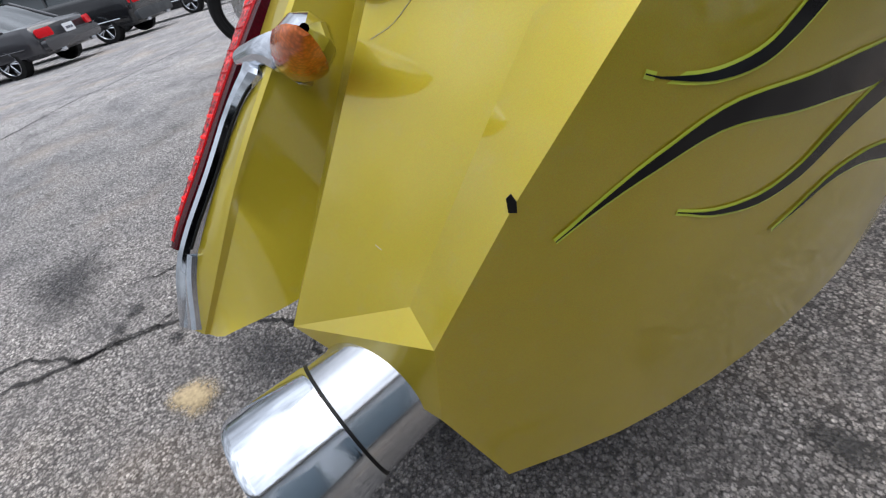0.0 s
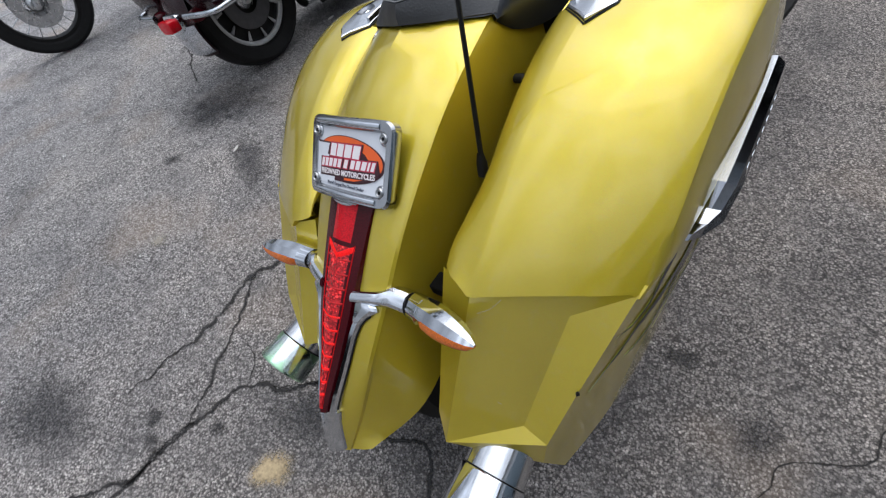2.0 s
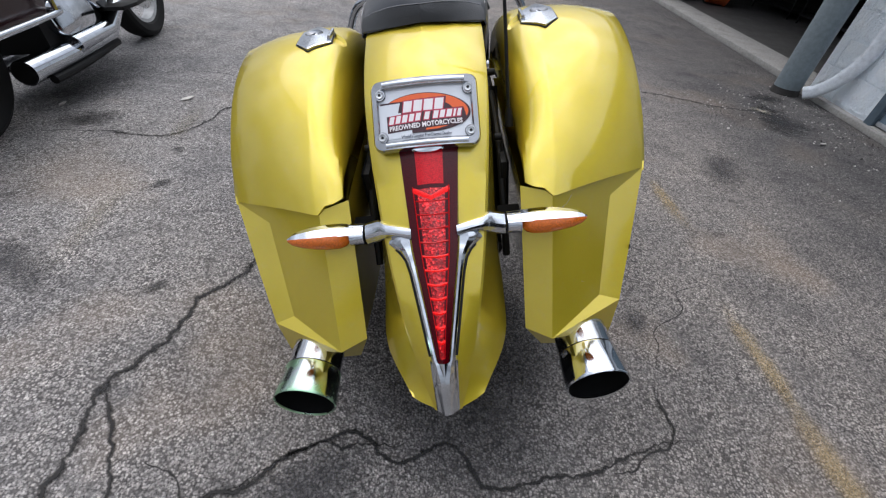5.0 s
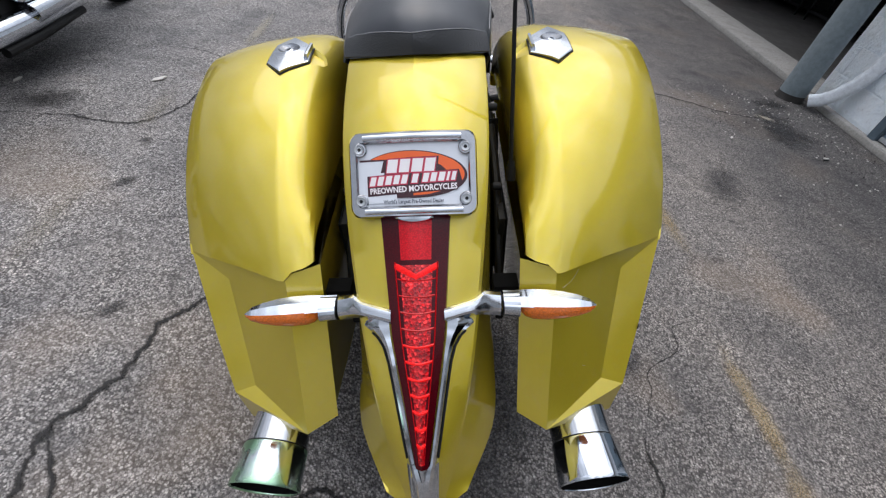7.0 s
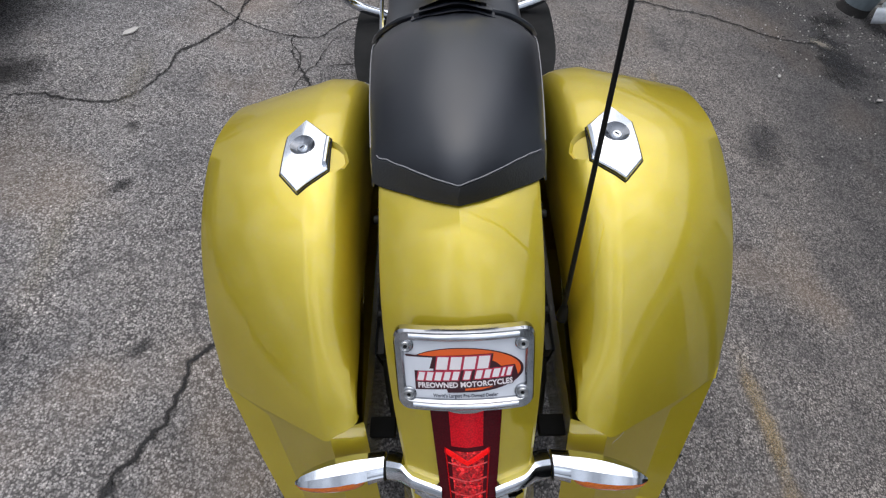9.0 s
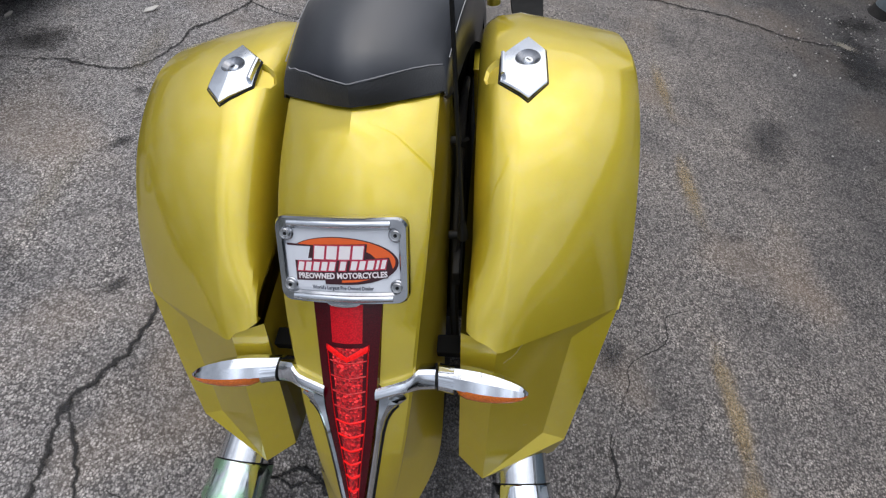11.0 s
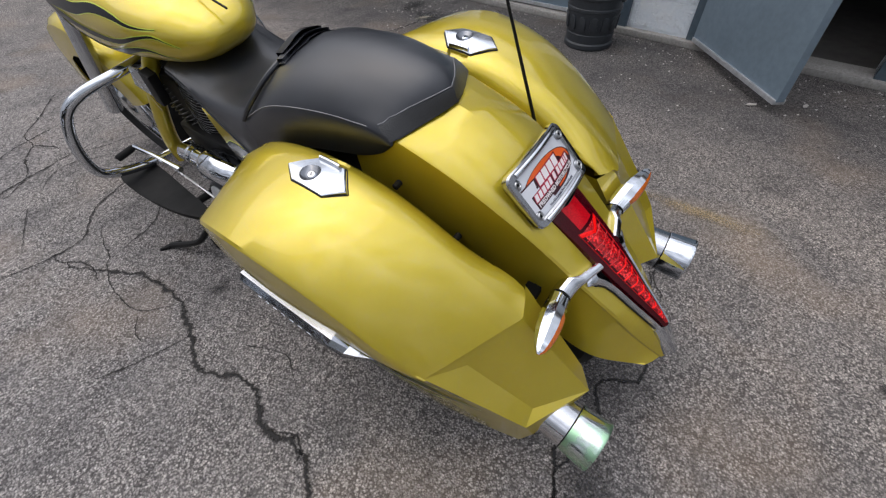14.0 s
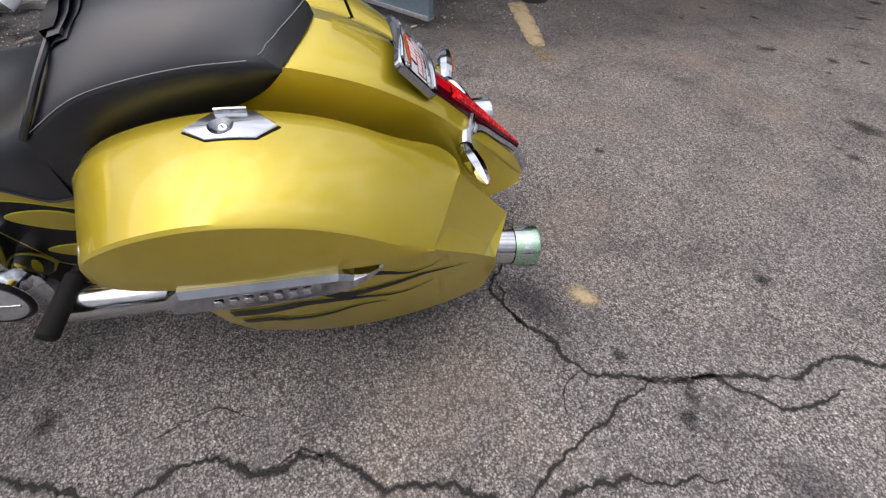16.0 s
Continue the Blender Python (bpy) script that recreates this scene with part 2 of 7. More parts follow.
def lamp_cells():
    """Red reflector cells in short rows, with glints painted in as small glowing facets."""
    m, ns, ls, b = material("red_lamp_cells")
    v = coords(ns, ls)
    facet_ = node(ns, "ShaderNodeTexVoronoi", Scale=300.0, Randomness=1.0)
    ls.new(v, facet_.inputs["Vector"])
    pick = ns.new("ShaderNodeSeparateColor")
    ls.new(facet_.outputs["Color"], pick.inputs[0])
    patch = noise_tex(ns, ls, v, 60.0, 2)
    cells = node(ns, "ShaderNodeTexWave", Scale=17.0, Distortion=5.0, Detail=2.0)
    cells.bands_direction = "Z"
    ls.new(v, cells.inputs["Vector"])
    rows_ = ramp(ns, ls, cells.outputs["Fac"], [(0.15, (0.35, 0.35, 0.35)), (0.6, (1, 1, 1))])
    ls.new(ramp(ns, ls, pick.outputs[1], [(0.0, (0.10, 0.001, 0.003)), (0.6, (0.34, 0.002, 0.005)), (1.0, (0.7, 0.006, 0.012))]), b.inputs["Base Color"])
    lit = ramp(ns, ls, pick.outputs[0], [(0.45, (0.10, 0, 0.001)), (0.75, (0.5, 0.003, 0.005)), (0.93, (1.0, 0.05, 0.05))])
    glow = mix(ns, ls, 1.0, lit, ramp(ns, ls, patch, [(0.36, (0.25, 0.25, 0.25)), (0.60, (1, 1, 1))]), "MULTIPLY")
    ls.new(mix(ns, ls, 1.0, glow, rows_, "MULTIPLY"), b.inputs["Emission Color"])
    b.inputs["Emission Strength"].default_value = 0.9
    b.inputs["Roughness"].default_value = 0.15
    b.inputs["Coat Weight"].default_value = 0.25
    bump(ns, ls, facet_.outputs["Distance"], 0.6, 0.0015, b)
    return m


def block_wall_mat():
    m, ns, ls, b = material("whitewashed_block")
    v = coords(ns, ls)
    n1 = noise_tex(ns, ls, v, 55.0, 8)
    n2 = noise_tex(ns, ls, v, 4.0, 6, 0.7)
    n3 = noise_tex(ns, ls, v, 16.0, 5, 0.7)
    c = ramp(ns, ls, n2, [(0.3, (0.78, 0.86, 0.93)), (0.65, (0.90, 0.94, 0.97))])
    scuff = ramp(ns, ls, n3, [(0.58, (0, 0, 0)), (0.74, (0.38, 0.38, 0.38))])
    c = mix(ns, ls, scuff, c, (0.42, 0.45, 0.48))
    ls.new(c, b.inputs["Base Color"])
    b.inputs["Roughness"].default_value = 0.8
    lumps = ns.new("ShaderNodeMath")
    lumps.operation = "MULTIPLY_ADD"
    ls.new(n3, lumps.inputs[0])
    lumps.inputs[1].default_value = 2.4
    ls.new(n1, lumps.inputs[2])
    bump(ns, ls, lumps.outputs[0], 1.0, 0.012, b)
    return m


YELLOW = yellow_paint()
CHROME = chrome_mat("chrome")
DULL_CHROME = chrome_mat("cast_aluminium", 0.22, (0.55, 0.56, 0.57))
STEEL = chrome_mat("stainless_exhaust", 0.1, (0.62, 0.63, 0.65))
LEATHER = leather_mat("black_vinyl", (0.0036, 0.0052, 0.0095), 0.34, 1100.0, 0.12)
PERFORATED = leather_mat("textured_vinyl", (0.005, 0.0055, 0.0065), 0.45, 330.0, 1.0)
STITCH = simple("grey_thread", (0.30, 0.30, 0.31), 0.8)
RUBBER = simple("black_rubber", (0.011, 0.011, 0.011), 0.72, dirt=(0.02, 0.019, 0.018), relief=0.001)
BLACK = simple("black_metal", (0.006, 0.006, 0.006), 0.5, dirt=(0.012, 0.011, 0.010))
GLOSS_BLACK = simple("gloss_black_paint", (0.005, 0.005, 0.006), 0.3, coat=0.15, amount=0.05)
LIME = simple("lime_pinstripe", (0.60, 0.68, 0.05), 0.4, coat=0.6, amount=0.05)
RED_DARK = glass_red("dark_red_lens", (0.07, 0.0004, 0.004), 0.12, 0.0, 0.15)
RED_LED = glass_red("lit_red_segments", (0.85, 0.004, 0.004), 0.25, 0.42, 0.2)
RED_RAIL = glass_red("red_lamp_rail", (0.5, 0.003, 0.006), 0.2, 0.22, 0.3)
RED_CELL = lamp_cells()
LATCH_CHROME = chrome_mat("satin_latch_chrome", 0.11, (0.74, 0.77, 0.82))
LOCK_DARK = chrome_mat("dark_lock_recess", 0.16, (0.20, 0.21, 0.23))
BAR_CHROME = chrome_mat("name_bar_chrome", 0.08, (0.47, 0.49, 0.53))
PLATE_METAL = chrome_mat("polished_plate_frame", 0.09, (0.46, 0.47, 0.49))
# for the sooty bores, and for shade painted into the gaps beside the fender
SOOT_AND_SHADE = simple("soot_and_gap_shade", (0.003, 0.003, 0.003), 0.95, dirt=(0.004, 0.004, 0.004))
SOOT_AND_SHADE.node_tree.nodes["Principled BSDF"].inputs["Specular IOR Level"].default_value = 0.12
GREEN_STEEL = chrome_mat("green_patched_steel", 0.10, (0.62, 0.66, 0.66))
def green_bloom():
    ns, ls = GREEN_STEEL.node_tree.nodes, GREEN_STEEL.node_tree.links
    b = ns["Principled BSDF"]
    v = coords(ns, ls)
    # pale green, rougher patches spread over the steel by noise
    spot = ramp(ns, ls, noise_tex(ns, ls, v, 17.0, 3, 0.5), [(0.40, (0, 0, 0)), (0.56, (0.9, 0.9, 0.9))])
    ls.new(mix(ns, ls, spot, b.inputs["Base Color"].links[0].from_socket, (0.36, 0.62, 0.38)), b.inputs["Base Color"])
    ls.new(mix(ns, ls, spot, (0.10, 0.10, 0.10), (0.34, 0.34, 0.34)), b.inputs["Roughness"])


green_bloom()
for dull in (RUBBER, BLACK):
    dull.node_tree.nodes["Principled BSDF"].inputs["Specular IOR Level"].default_value = 0.25
GLOSS_BLACK.node_tree.nodes["Principled BSDF"].inputs["Specular IOR Level"].default_value = 0.2
RED_DARK.node_tree.nodes["Principled BSDF"].inputs["Specular IOR Level"].default_value = 0.2
RED_GRID = glass_red("red_reflector", (0.75, 0.004, 0.014), 0.25, 0.0, 0.2)
AMBER = glass_red("amber_lens", (0.85, 0.19, 0.02), 0.12)
SIGN_WHITE = simple("white_plate", (0.72, 0.74, 0.78), 0.35, amount=0.05)
SIGN_ORANGE = simple("orange_print", (0.86, 0.13, 0.02), 0.4, amount=0.05)
SIGN_DARK = simple("dark_print", (0.045, 0.008, 0.014), 0.4, amount=0.05)
SIGN_PINK = simple("pink_print", (0.50, 0.03, 0.07), 0.4, amount=0.05)
SIGN_INK = simple("white_print", (0.85, 0.8, 0.8), 0.4, amount=0.03)
SIGN_BLUE = simple("ink_print", (0.06, 0.07, 0.1), 0.5, amount=0.03)
ASPHALT = asphalt_mat()
CRACK = simple("crack_filler", (0.032, 0.029, 0.027), 0.95, grain=160, amount=0.5, relief=0.004)
CRACK_EDGE = fading("crumbled_crack", (0.030, 0.028, 0.027), 0.95, 0.97, 150.0)
OIL = fading("oil_stain", (0.03, 0.028, 0.028), 0.6, 0.7, 160.0)
DAMP = fading("damp_patch", (0.045, 0.044, 0.048), 0.75, 0.52, 110.0)
PAINT_LINE = fading("worn_yellow_paint", (0.50, 0.36, 0.17), 0.85, 0.42, 150.0)
FAINT_PAINT = fading("nearly_gone_paint", (0.36, 0.31, 0.22), 0.85, 0.22, 150.0)
PAINT_BAR = fading("tan_paint", (0.62, 0.48, 0.28), 0.85, 0.85, 120.0)
PALE_PAINT = fading("pale_worn_paint", (0.42, 0.38, 0.31), 0.85, 0.6, 120.0)
LITTER = simple("pale_litter", (0.55, 0.52, 0.48), 0.8)
WALL = block_wall_mat()
CONCRETE = simple("concrete", (0.36, 0.345, 0.32), 0.85, grain=60, amount=0.25, relief=0.004)
FRAME_GREY = simple("grey_frame_paint", (0.10, 0.14, 0.175), 0.5, grain=25, amount=0.15)
DOOR_GREY = simple("grey_door_paint", (0.19, 0.255, 0.31), 0.5, grain=25, amount=0.12)
POST_GREY = simple("grey_post_paint", (0.20, 0.24, 0.26), 0.5, grain=30, amount=0.2, dirt=(0.12, 0.07, 0.05))
PIPE_WHITE = simple("white_pipe_paint", (0.78, 0.82, 0.86), 0.5, grain=30, amount=0.2, dirt=(0.2, 0.17, 0.14))
ALUMINIUM = simple("brushed_sill", (0.6, 0.62, 0.64), 0.35, metal=0.6, amount=0.2)
SHADED_ROOM = simple("shaded_interior", (0.02, 0.02, 0.022), 0.85)
PLASTIC_GREY = simple("charcoal_plastic", (0.035, 0.04, 0.046), 0.55, grain=50, amount=0.2)
ORANGE_PLASTIC = simple("orange_plastic", (0.5, 0.09, 0.02), 0.5)
CAR_GREY = simple("grey_car_paint", (0.05, 0.05, 0.056), 0.22, metal=0.2, coat=0.8, amount=0.08)
CAR_BLACK = simple("black_car_paint", (0.01, 0.011, 0.013), 0.2, coat=1.0, amount=0.05)
CAR_GLASS = simple("tinted_glass", (0.03, 0.04, 0.045), 0.06, coat=1.0, amount=0.05)
MAROON = simple("maroon_paint", (0.022, 0.005, 0.007), 0.25, coat=0.25, amount=0.1)
BARK = simple("bark", (0.09, 0.065, 0.045), 0.9, grain=18, amount=0.4, relief=0.02)
LEAF = simple("leaf", (0.05, 0.085, 0.022), 0.6, grain=3, amount=0.5)


# ---- mesh helpers ----
def part(name, bm, mat, parent=None, label="", sharp=32, smooth=True):
    me = bpy.data.meshes.new(name)
    bmesh.ops.recalc_face_normals(bm, faces=bm.faces)
    bm.to_mesh(me)
    bm.free()
    for m in (mat if isinstance(mat, (list, tuple)) else [mat]):
        me.materials.append(m)
    if smooth:
        me.polygons.foreach_set("use_smooth", [True] * len(me.polygons))
        me.set_sharp_from_angle(angle=radians(sharp))
    ob = new(name, me)
    ob.parent = parent
    if label:
        tagged(ob, label)
    return ob


def empty(name, m, label, category, group="", kind=""):
    ob = new(name)
    ob.matrix_basis = m
    ob.empty_display_size = 0.1
    return tagged(ob, label, category, group, kind)


def spline(pts, n):
    """n points evenly spread along a smooth curve through pts."""
    p = np.array(pts, float)
    if len(p) == 2:
        return [tuple(p[0] + (p[1] - p[0]) * k / (n - 1)) for k in range(n)]
    q = np.vstack([2 * p[0] - p[1], p, 2 * p[-1] - p[-2]])
    fine = []
    for i in range(1, len(q) - 2):
        for k in range(16):
            t = k / 16
            a, b_, c, d = q[i - 1:i + 3]
            fine.append(0.5 * (2 * b_ + (c - a) * t + (2 * a - 5 * b_ + 4 * c - d) * t * t + (3 * b_ - a - 3 * c + d) * t ** 3))
    fine.append(p[-1])
    fine = np.array(fine)
    s = np.concatenate([[0], np.cumsum(np.linalg.norm(np.diff(fine, axis=0), axis=1))])
    return [tuple(np.interp(u, s, fine[:, k]) for k in range(p.shape[1])) for u in np.linspace(0, s[-1], n)]


def grid_mesh(rows, closed=False, caps=False, bm=None):
    """A skin over rows of points; closed joins each row's end to its start."""
    bm = bm or bmesh.new()
    vs = [[bm.verts.new(p) for p in r] for r in rows]
    m = len(rows[0])
    for a, b_ in zip(vs[:-1], vs[1:]):
        for k in range(m if closed else m - 1):
            f = [a[k], a[(k + 1) % m], b_[(k + 1) % m], b_[k]]
            try:
                bm.faces.new(f)
            except ValueError:
                pass
    if caps:
        for r in (vs[0], vs[-1]):
            try:
                bm.faces.new(r)
            except ValueError:
                pass
    return bm


def rails_mesh(rails, n, caps=True, closed=True):
    """A body lofted between rails, each a smooth curve from its rear to its front."""
    cols = [spline(r, n) for r in rails]
    return grid_mesh([[c[k] for c in cols] for k in range(n)], closed, caps)


def tube(pts, r, segs=14, n=None, closed=False, bm=None, caps=True):
    path = [Vector(p) for p in (spline(pts, n) if n else pts)]
    bm = bm or bmesh.new()
    rows = []
    up = Vector((0.13, 0.21, 0.97))
    for i, p in enumerate(path):
        if closed:
            d = path[(i + 1) % len(path)] - path[i - 1]
        else:
            d = path[min(i + 1, len(path) - 1)] - path[max(i - 1, 0)]
        d.normalize()
        s = d.cross(up)
        if s.length < 0.05:
            s = d.cross(Vector((1, 0, 0)))
        s.normalize()
        u = s.cross(d)
        rr = r[i] if isinstance(r, (list, tuple)) else r
        rows.append([p + (s * math.cos(a) + u * math.sin(a)) * rr for a in (2 * math.pi * k / segs for k in range(segs))])
    if closed:
        rows.append(rows[0])
    grid_mesh(rows, True, caps and not closed, bm)
    bmesh.ops.remove_doubles(bm, verts=bm.verts, dist=1e-6)
    return bm


def lathe(profile, m=Matrix(), segs=28, bm=None):
    """Profile of (radius, height) turned round local z, then moved by m."""
    bm = bm or bmesh.new()
    rows = [[m @ Vector((r * math.cos(a), r * math.sin(a), h)) for a in (2 * math.pi * k / segs for k in range(segs))] for r, h in profile]
    grid_mesh(rows, True, False, bm)
    bmesh.ops.remove_doubles(bm, verts=bm.verts, dist=1e-6)
    return bm


def slab(outline, depth, m=Matrix(), bevel=0.0, bm=None):
    """A flat outline (x, y) of some thickness along local z, moved by m."""
    own = bmesh.new()
    lo = [own.verts.new((x, y, 0)) for x, y in outline]
    hi = [own.verts.new((x, y, depth)) for x, y in outline]
    own.faces.new(lo[::-1])
    own.faces.new(hi)
    for k in range(len(lo)):
        own.faces.new((lo[k], lo[(k + 1) % len(lo)], hi[(k + 1) % len(lo)], hi[k]))
    if bevel:
        bmesh.ops.bevel(own, geom=own.edges[:], offset=bevel, segments=2, profile=0.6, affect="EDGES", clamp_overlap=True)
    bmesh.ops.transform(own, matrix=m, verts=own.verts)
    if bm is None:
        return own
    me = bpy.data.meshes.new("joined")
    own.to_mesh(me)
    own.free()
    bm.from_mesh(me)
    bpy.data.meshes.remove(me)
    return bm


def box(x0, x1, y0, y1, z0, z1, bevel=0.0, bm=None):
    return slab([(x0, y0), (x1, y0), (x1, y1), (x0, y1)], z1 - z0, pose(0, 0, z0), bevel, bm)


def rounded(w, h, r, n=5):
    out = []
    for cx, cy, a0 in ((w / 2 - r, h / 2 - r, 0), (-w / 2 + r, h / 2 - r, 90), (-w / 2 + r, -h / 2 + r, 180), (w / 2 - r, -h / 2 + r, 270)):
        for k in range(n):
            a = radians(a0 + 90 * k / (n - 1))
            out.append((cx + r * math.cos(a), cy + r * math.sin(a)))
    return out


def mirrored(pts, side):
    return [(p[0] * side, *p[1:]) for p in pts]


def aim(p, d, up=(0, 0, 1)):
    """A pose at p whose local z runs along d."""
    d = Vector(d).normalized()
    x = Vector(up).cross(d)
    if x.length < 1e-3:
        x = Vector((1, 0, 0))
    x.normalize()
    y = d.cross(x)
    return Matrix(((x.x, y.x, d.x, p[0]), (x.y, y.y, d.y, p[1]), (x.z, y.z, d.z, p[2]), (0, 0, 0, 1)))


def letters(text, size, m, depth, name, mat, parent, label="", squeeze=1.0, curl=0.0, bold=0.0):
    """Words in the built-in font, centred, as a mesh on the plane of m."""
    cu = bpy.data.curves.new(name, "FONT")
    cu.body, cu.size, cu.extrude, cu.align_x, cu.align_y, cu.resolution_u, cu.offset = text, size, depth, "CENTER", "CENTER", 2, bold
    tmp = bpy.data.objects.new(name, cu)
    scene.collection.objects.link(tmp)
    me = bpy.data.meshes.new_from_object(tmp.evaluated_get(bpy.context.evaluated_depsgraph_get()))
    bpy.data.objects.remove(tmp)
    bpy.data.curves.remove(cu)
    me.transform(Matrix.Diagonal((squeeze, 1, 1, 1)))
    for vert in me.vertices:
        vert.co.z -= curl * vert.co.x ** 2
    me.transform(m)
    me.materials.clear()
    me.materials.append(mat)
    ob = new(name, me)
    ob.parent = parent
    return tagged(ob, label)


def decal(name, outline, z, mat, parent=None, rings=5, least=0.0):
    """A thin patch on the ground with a soft rim."""
    bm = bmesh.new()
    cx = sum(p[0] for p in outline) / len(outline)
    cy = sum(p[1] for p in outline) / len(outline)
    falls = []
    rows = []
    for k in range(rings):
        f = 1 - k / rings
        rows.append([bm.verts.new((cx + (x - cx) * f, cy + (y - cy) * f, z)) for x, y in outline])
        falls += [least + (1 - least) * k / rings] * len(outline)
    mid = bm.verts.new((cx, cy, z))
    falls.append(1.0)
    n = len(outline)
    for a, b_ in zip(rows[:-1], rows[1:]):
        for k in range(n):
            bm.faces.new((a[k], a[(k + 1) % n], b_[(k + 1) % n], b_[k]))
    for k in range(n):
        bm.faces.new((rows[-1][k], rows[-1][(k + 1) % n], mid))
    me = bpy.data.meshes.new(name)
    bm.to_mesh(me)
    bm.free()
    at = me.attributes.new("fall", "FLOAT", "POINT")
    at.data.foreach_set("value", falls)
    me.materials.append(mat)
    ob = new(name, me)
    ob.parent = parent
    return ob


# ---- ground ----
def ground_z(x, y):
    """The lot falls away gently towards the row of parked cars."""
    return -0.036 * max(0.0, -x - 4.5)


def make_ground():
    xs = [-160, -90, -55, -35, -25, -20, -16, -13, -11, -9, -7, -6, -5, -4.5, -4, -3, -2, -1, 0, 1, 2, 3, 4, 6, 10, 20, 45, 100, 160]
    ys = [-160, -80, -40, -20, -10, -6, -4, -3, -2, -1, 0, 1, 2, 3, 4, 6, 10, 16, 25, 40, 80, 160]
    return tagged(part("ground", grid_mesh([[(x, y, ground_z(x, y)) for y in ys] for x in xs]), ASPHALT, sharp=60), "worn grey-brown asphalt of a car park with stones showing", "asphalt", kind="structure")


ground = make_ground()


def crack(pts, width, seed, z=0.0035):
    """A dark crack whose crumbled edges thin out into the stones."""
    rnd = random.Random(seed)
    path = spline(pts, max(20, int(110 * sum(math.dist(a, b_) for a, b_ in zip(pts[:-1], pts[1:])))))
    rows, falls = [], []
    drift = 0.0
    swell = 1.0
    for i, (x, y) in enumerate(path):
        a = path[min(i + 1, len(path) - 1)]
        b_ = path[max(i - 1, 0)]
        d = Vector((a[0] - b_[0], a[1] - b_[1], 0)).normalized()
        s = Vector((-d.y, d.x, 0))
        drift = 0.72 * drift + rnd.uniform(-0.55, 0.55) * width
        swell = 0.6 * swell + 0.4 * rnd.choice((0.45, 0.7, 1.0, 1.3, 2.0))
        taper = min(1.0, 0.3 + 4 * min(i, len(path) - 1 - i) / len(path))
        w = width * 0.95 * swell * taper * 0.62
        c = Vector((x, y, ground_z(x, y) + z)) + s * drift
        rows.append([c - s * w * rnd.uniform(1.1, 2.0), c - s * w * 0.45, c, c + s * w * 0.45, c + s * w * rnd.uniform(1.1, 2.0)])
        falls += [0.0, 0.62, 1.0, 0.62, 0.0]
    me = bpy.data.meshes.new("crack")
    n = 5
    me.from_pydata([p for r in rows for p in r], [], [(i * n + k, i * n + k + 1, (i + 1) * n + k + 1, (i + 1) * n + k) for i in range(len(rows) - 1) for k in range(n - 1)])
    me.attributes.new("fall", "FLOAT", "POINT").data.foreach_set("value", falls)
    me.materials.append(CRACK_EDGE)
    ob = new("crack", me)
    ob.parent = ground
    return tagged(ob, "dark crumbling crack in the asphalt")


def jagged_outline(cx, cy, rx, ry, turn, seed, n=26, rough=0.22):
    rnd = random.Random(seed)
    ph = [rnd.uniform(0, 6.28) for _ in range(4)]
    out = []
    for k in range(n):
        a = 2 * math.pi * k / n
        r = 1 + rough * (math.sin(2 * a + ph[0]) * 0.5 + math.sin(3 * a + ph[1]) * 0.4 + math.sin(7 * a + ph[2]) * 0.3) + rnd.uniform(-0.08, 0.08)
        x, y = rx * r * math.cos(a), ry * r * math.sin(a)
        c, s = math.cos(turn), math.sin(turn)
        out.append((cx + x * c - y * s, cy + x * s + y * c))
    return out


crack([(-0.08, 0.1), (-0.25, 0.09), (-0.34, 0.06), (-0.42, -0.01), (-0.53, -0.08), (-0.58, -0.25), (-0.61, -0.47), (-0.64, -0.64), (-0.61, -0.81), (-0.66, -0.95), (-0.72, -1.25)], 0.011, 40)
crack([(-0.59, -0.24), (-0.67, -0.07), (-0.72, 0.04), (-0.8, 0.14), (-0.84, 0.21)], 0.01, 41)
crack([(-0.53, -0.06), (-0.57, 0.0), (-0.65, 0.03)], 0.004, 42)
crack([(-0.76, 2.03), (-0.7, 1.86), (-0.6, 1.7), (-0.57, 1.53), (-0.58, 1.4), (-0.62, 1.25), (-0.67, 1.12), (-0.63, 1.02), (-0.61, 0.92), (-0.66, 0.8), (-0.63, 0.68), (-0.68, 0.58), (-0.74, 0.5), (-0.75, 0.38), (-0.79, 0.28), (-0.83, 0.2), (-0.82, 0.08), (-0.81, -0.05), (-0.86, -0.3)], 0.013, 43)
crack([(-0.45, -0.02), (-0.35, 0.05), (-0.27, 0.1), (-0.2, 0.13), (-0.1, 0.06), (0.03, 0.1), (0.12, 0.01), (0.26, 0.04), (0.39, 0.06), (0.53, 0.12), (0.65, 0.15)], 0.008, 44)
crack([(-1.85, 1.44), (-1.59, 1.49), (-1.33, 1.5), (-1.21, 1.7), (-1.2, 1.83), (-1.05, 2.1), (-1.0, 2.4), (-0.84, 2.7), (-0.55, 2.82), (-0.2, 2.9)], 0.009, 45)
crack([(0.95, 2.9), (1.43, 2.87), (1.76, 2.82), (2.0, 2.72), (2.29, 2.71), (2.5, 2.85)], 0.013, 46)
crack([(-0.7, -0.76), (-0.72, -0.59), (-0.67, -0.49), (-0.6, -0.41), (-0.61, -0.32), (-0.58, -0.22)], 0.01, 47)
crack([(-1.6, 2.35), (-1.36, 2.36), (-0.99, 2.12), (-0.67, 2.07), (-0.51, 2.27), (-0.13, 2.46), (0.1, 2.6)], 0.006, 48)
crack([(-1.04, 2.05), (-1.02, 2.53), (-0.98, 2.75), (-0.78, 2.99), (-0.58, 3.18), (-0.26, 3.3)], 0.006, 49)
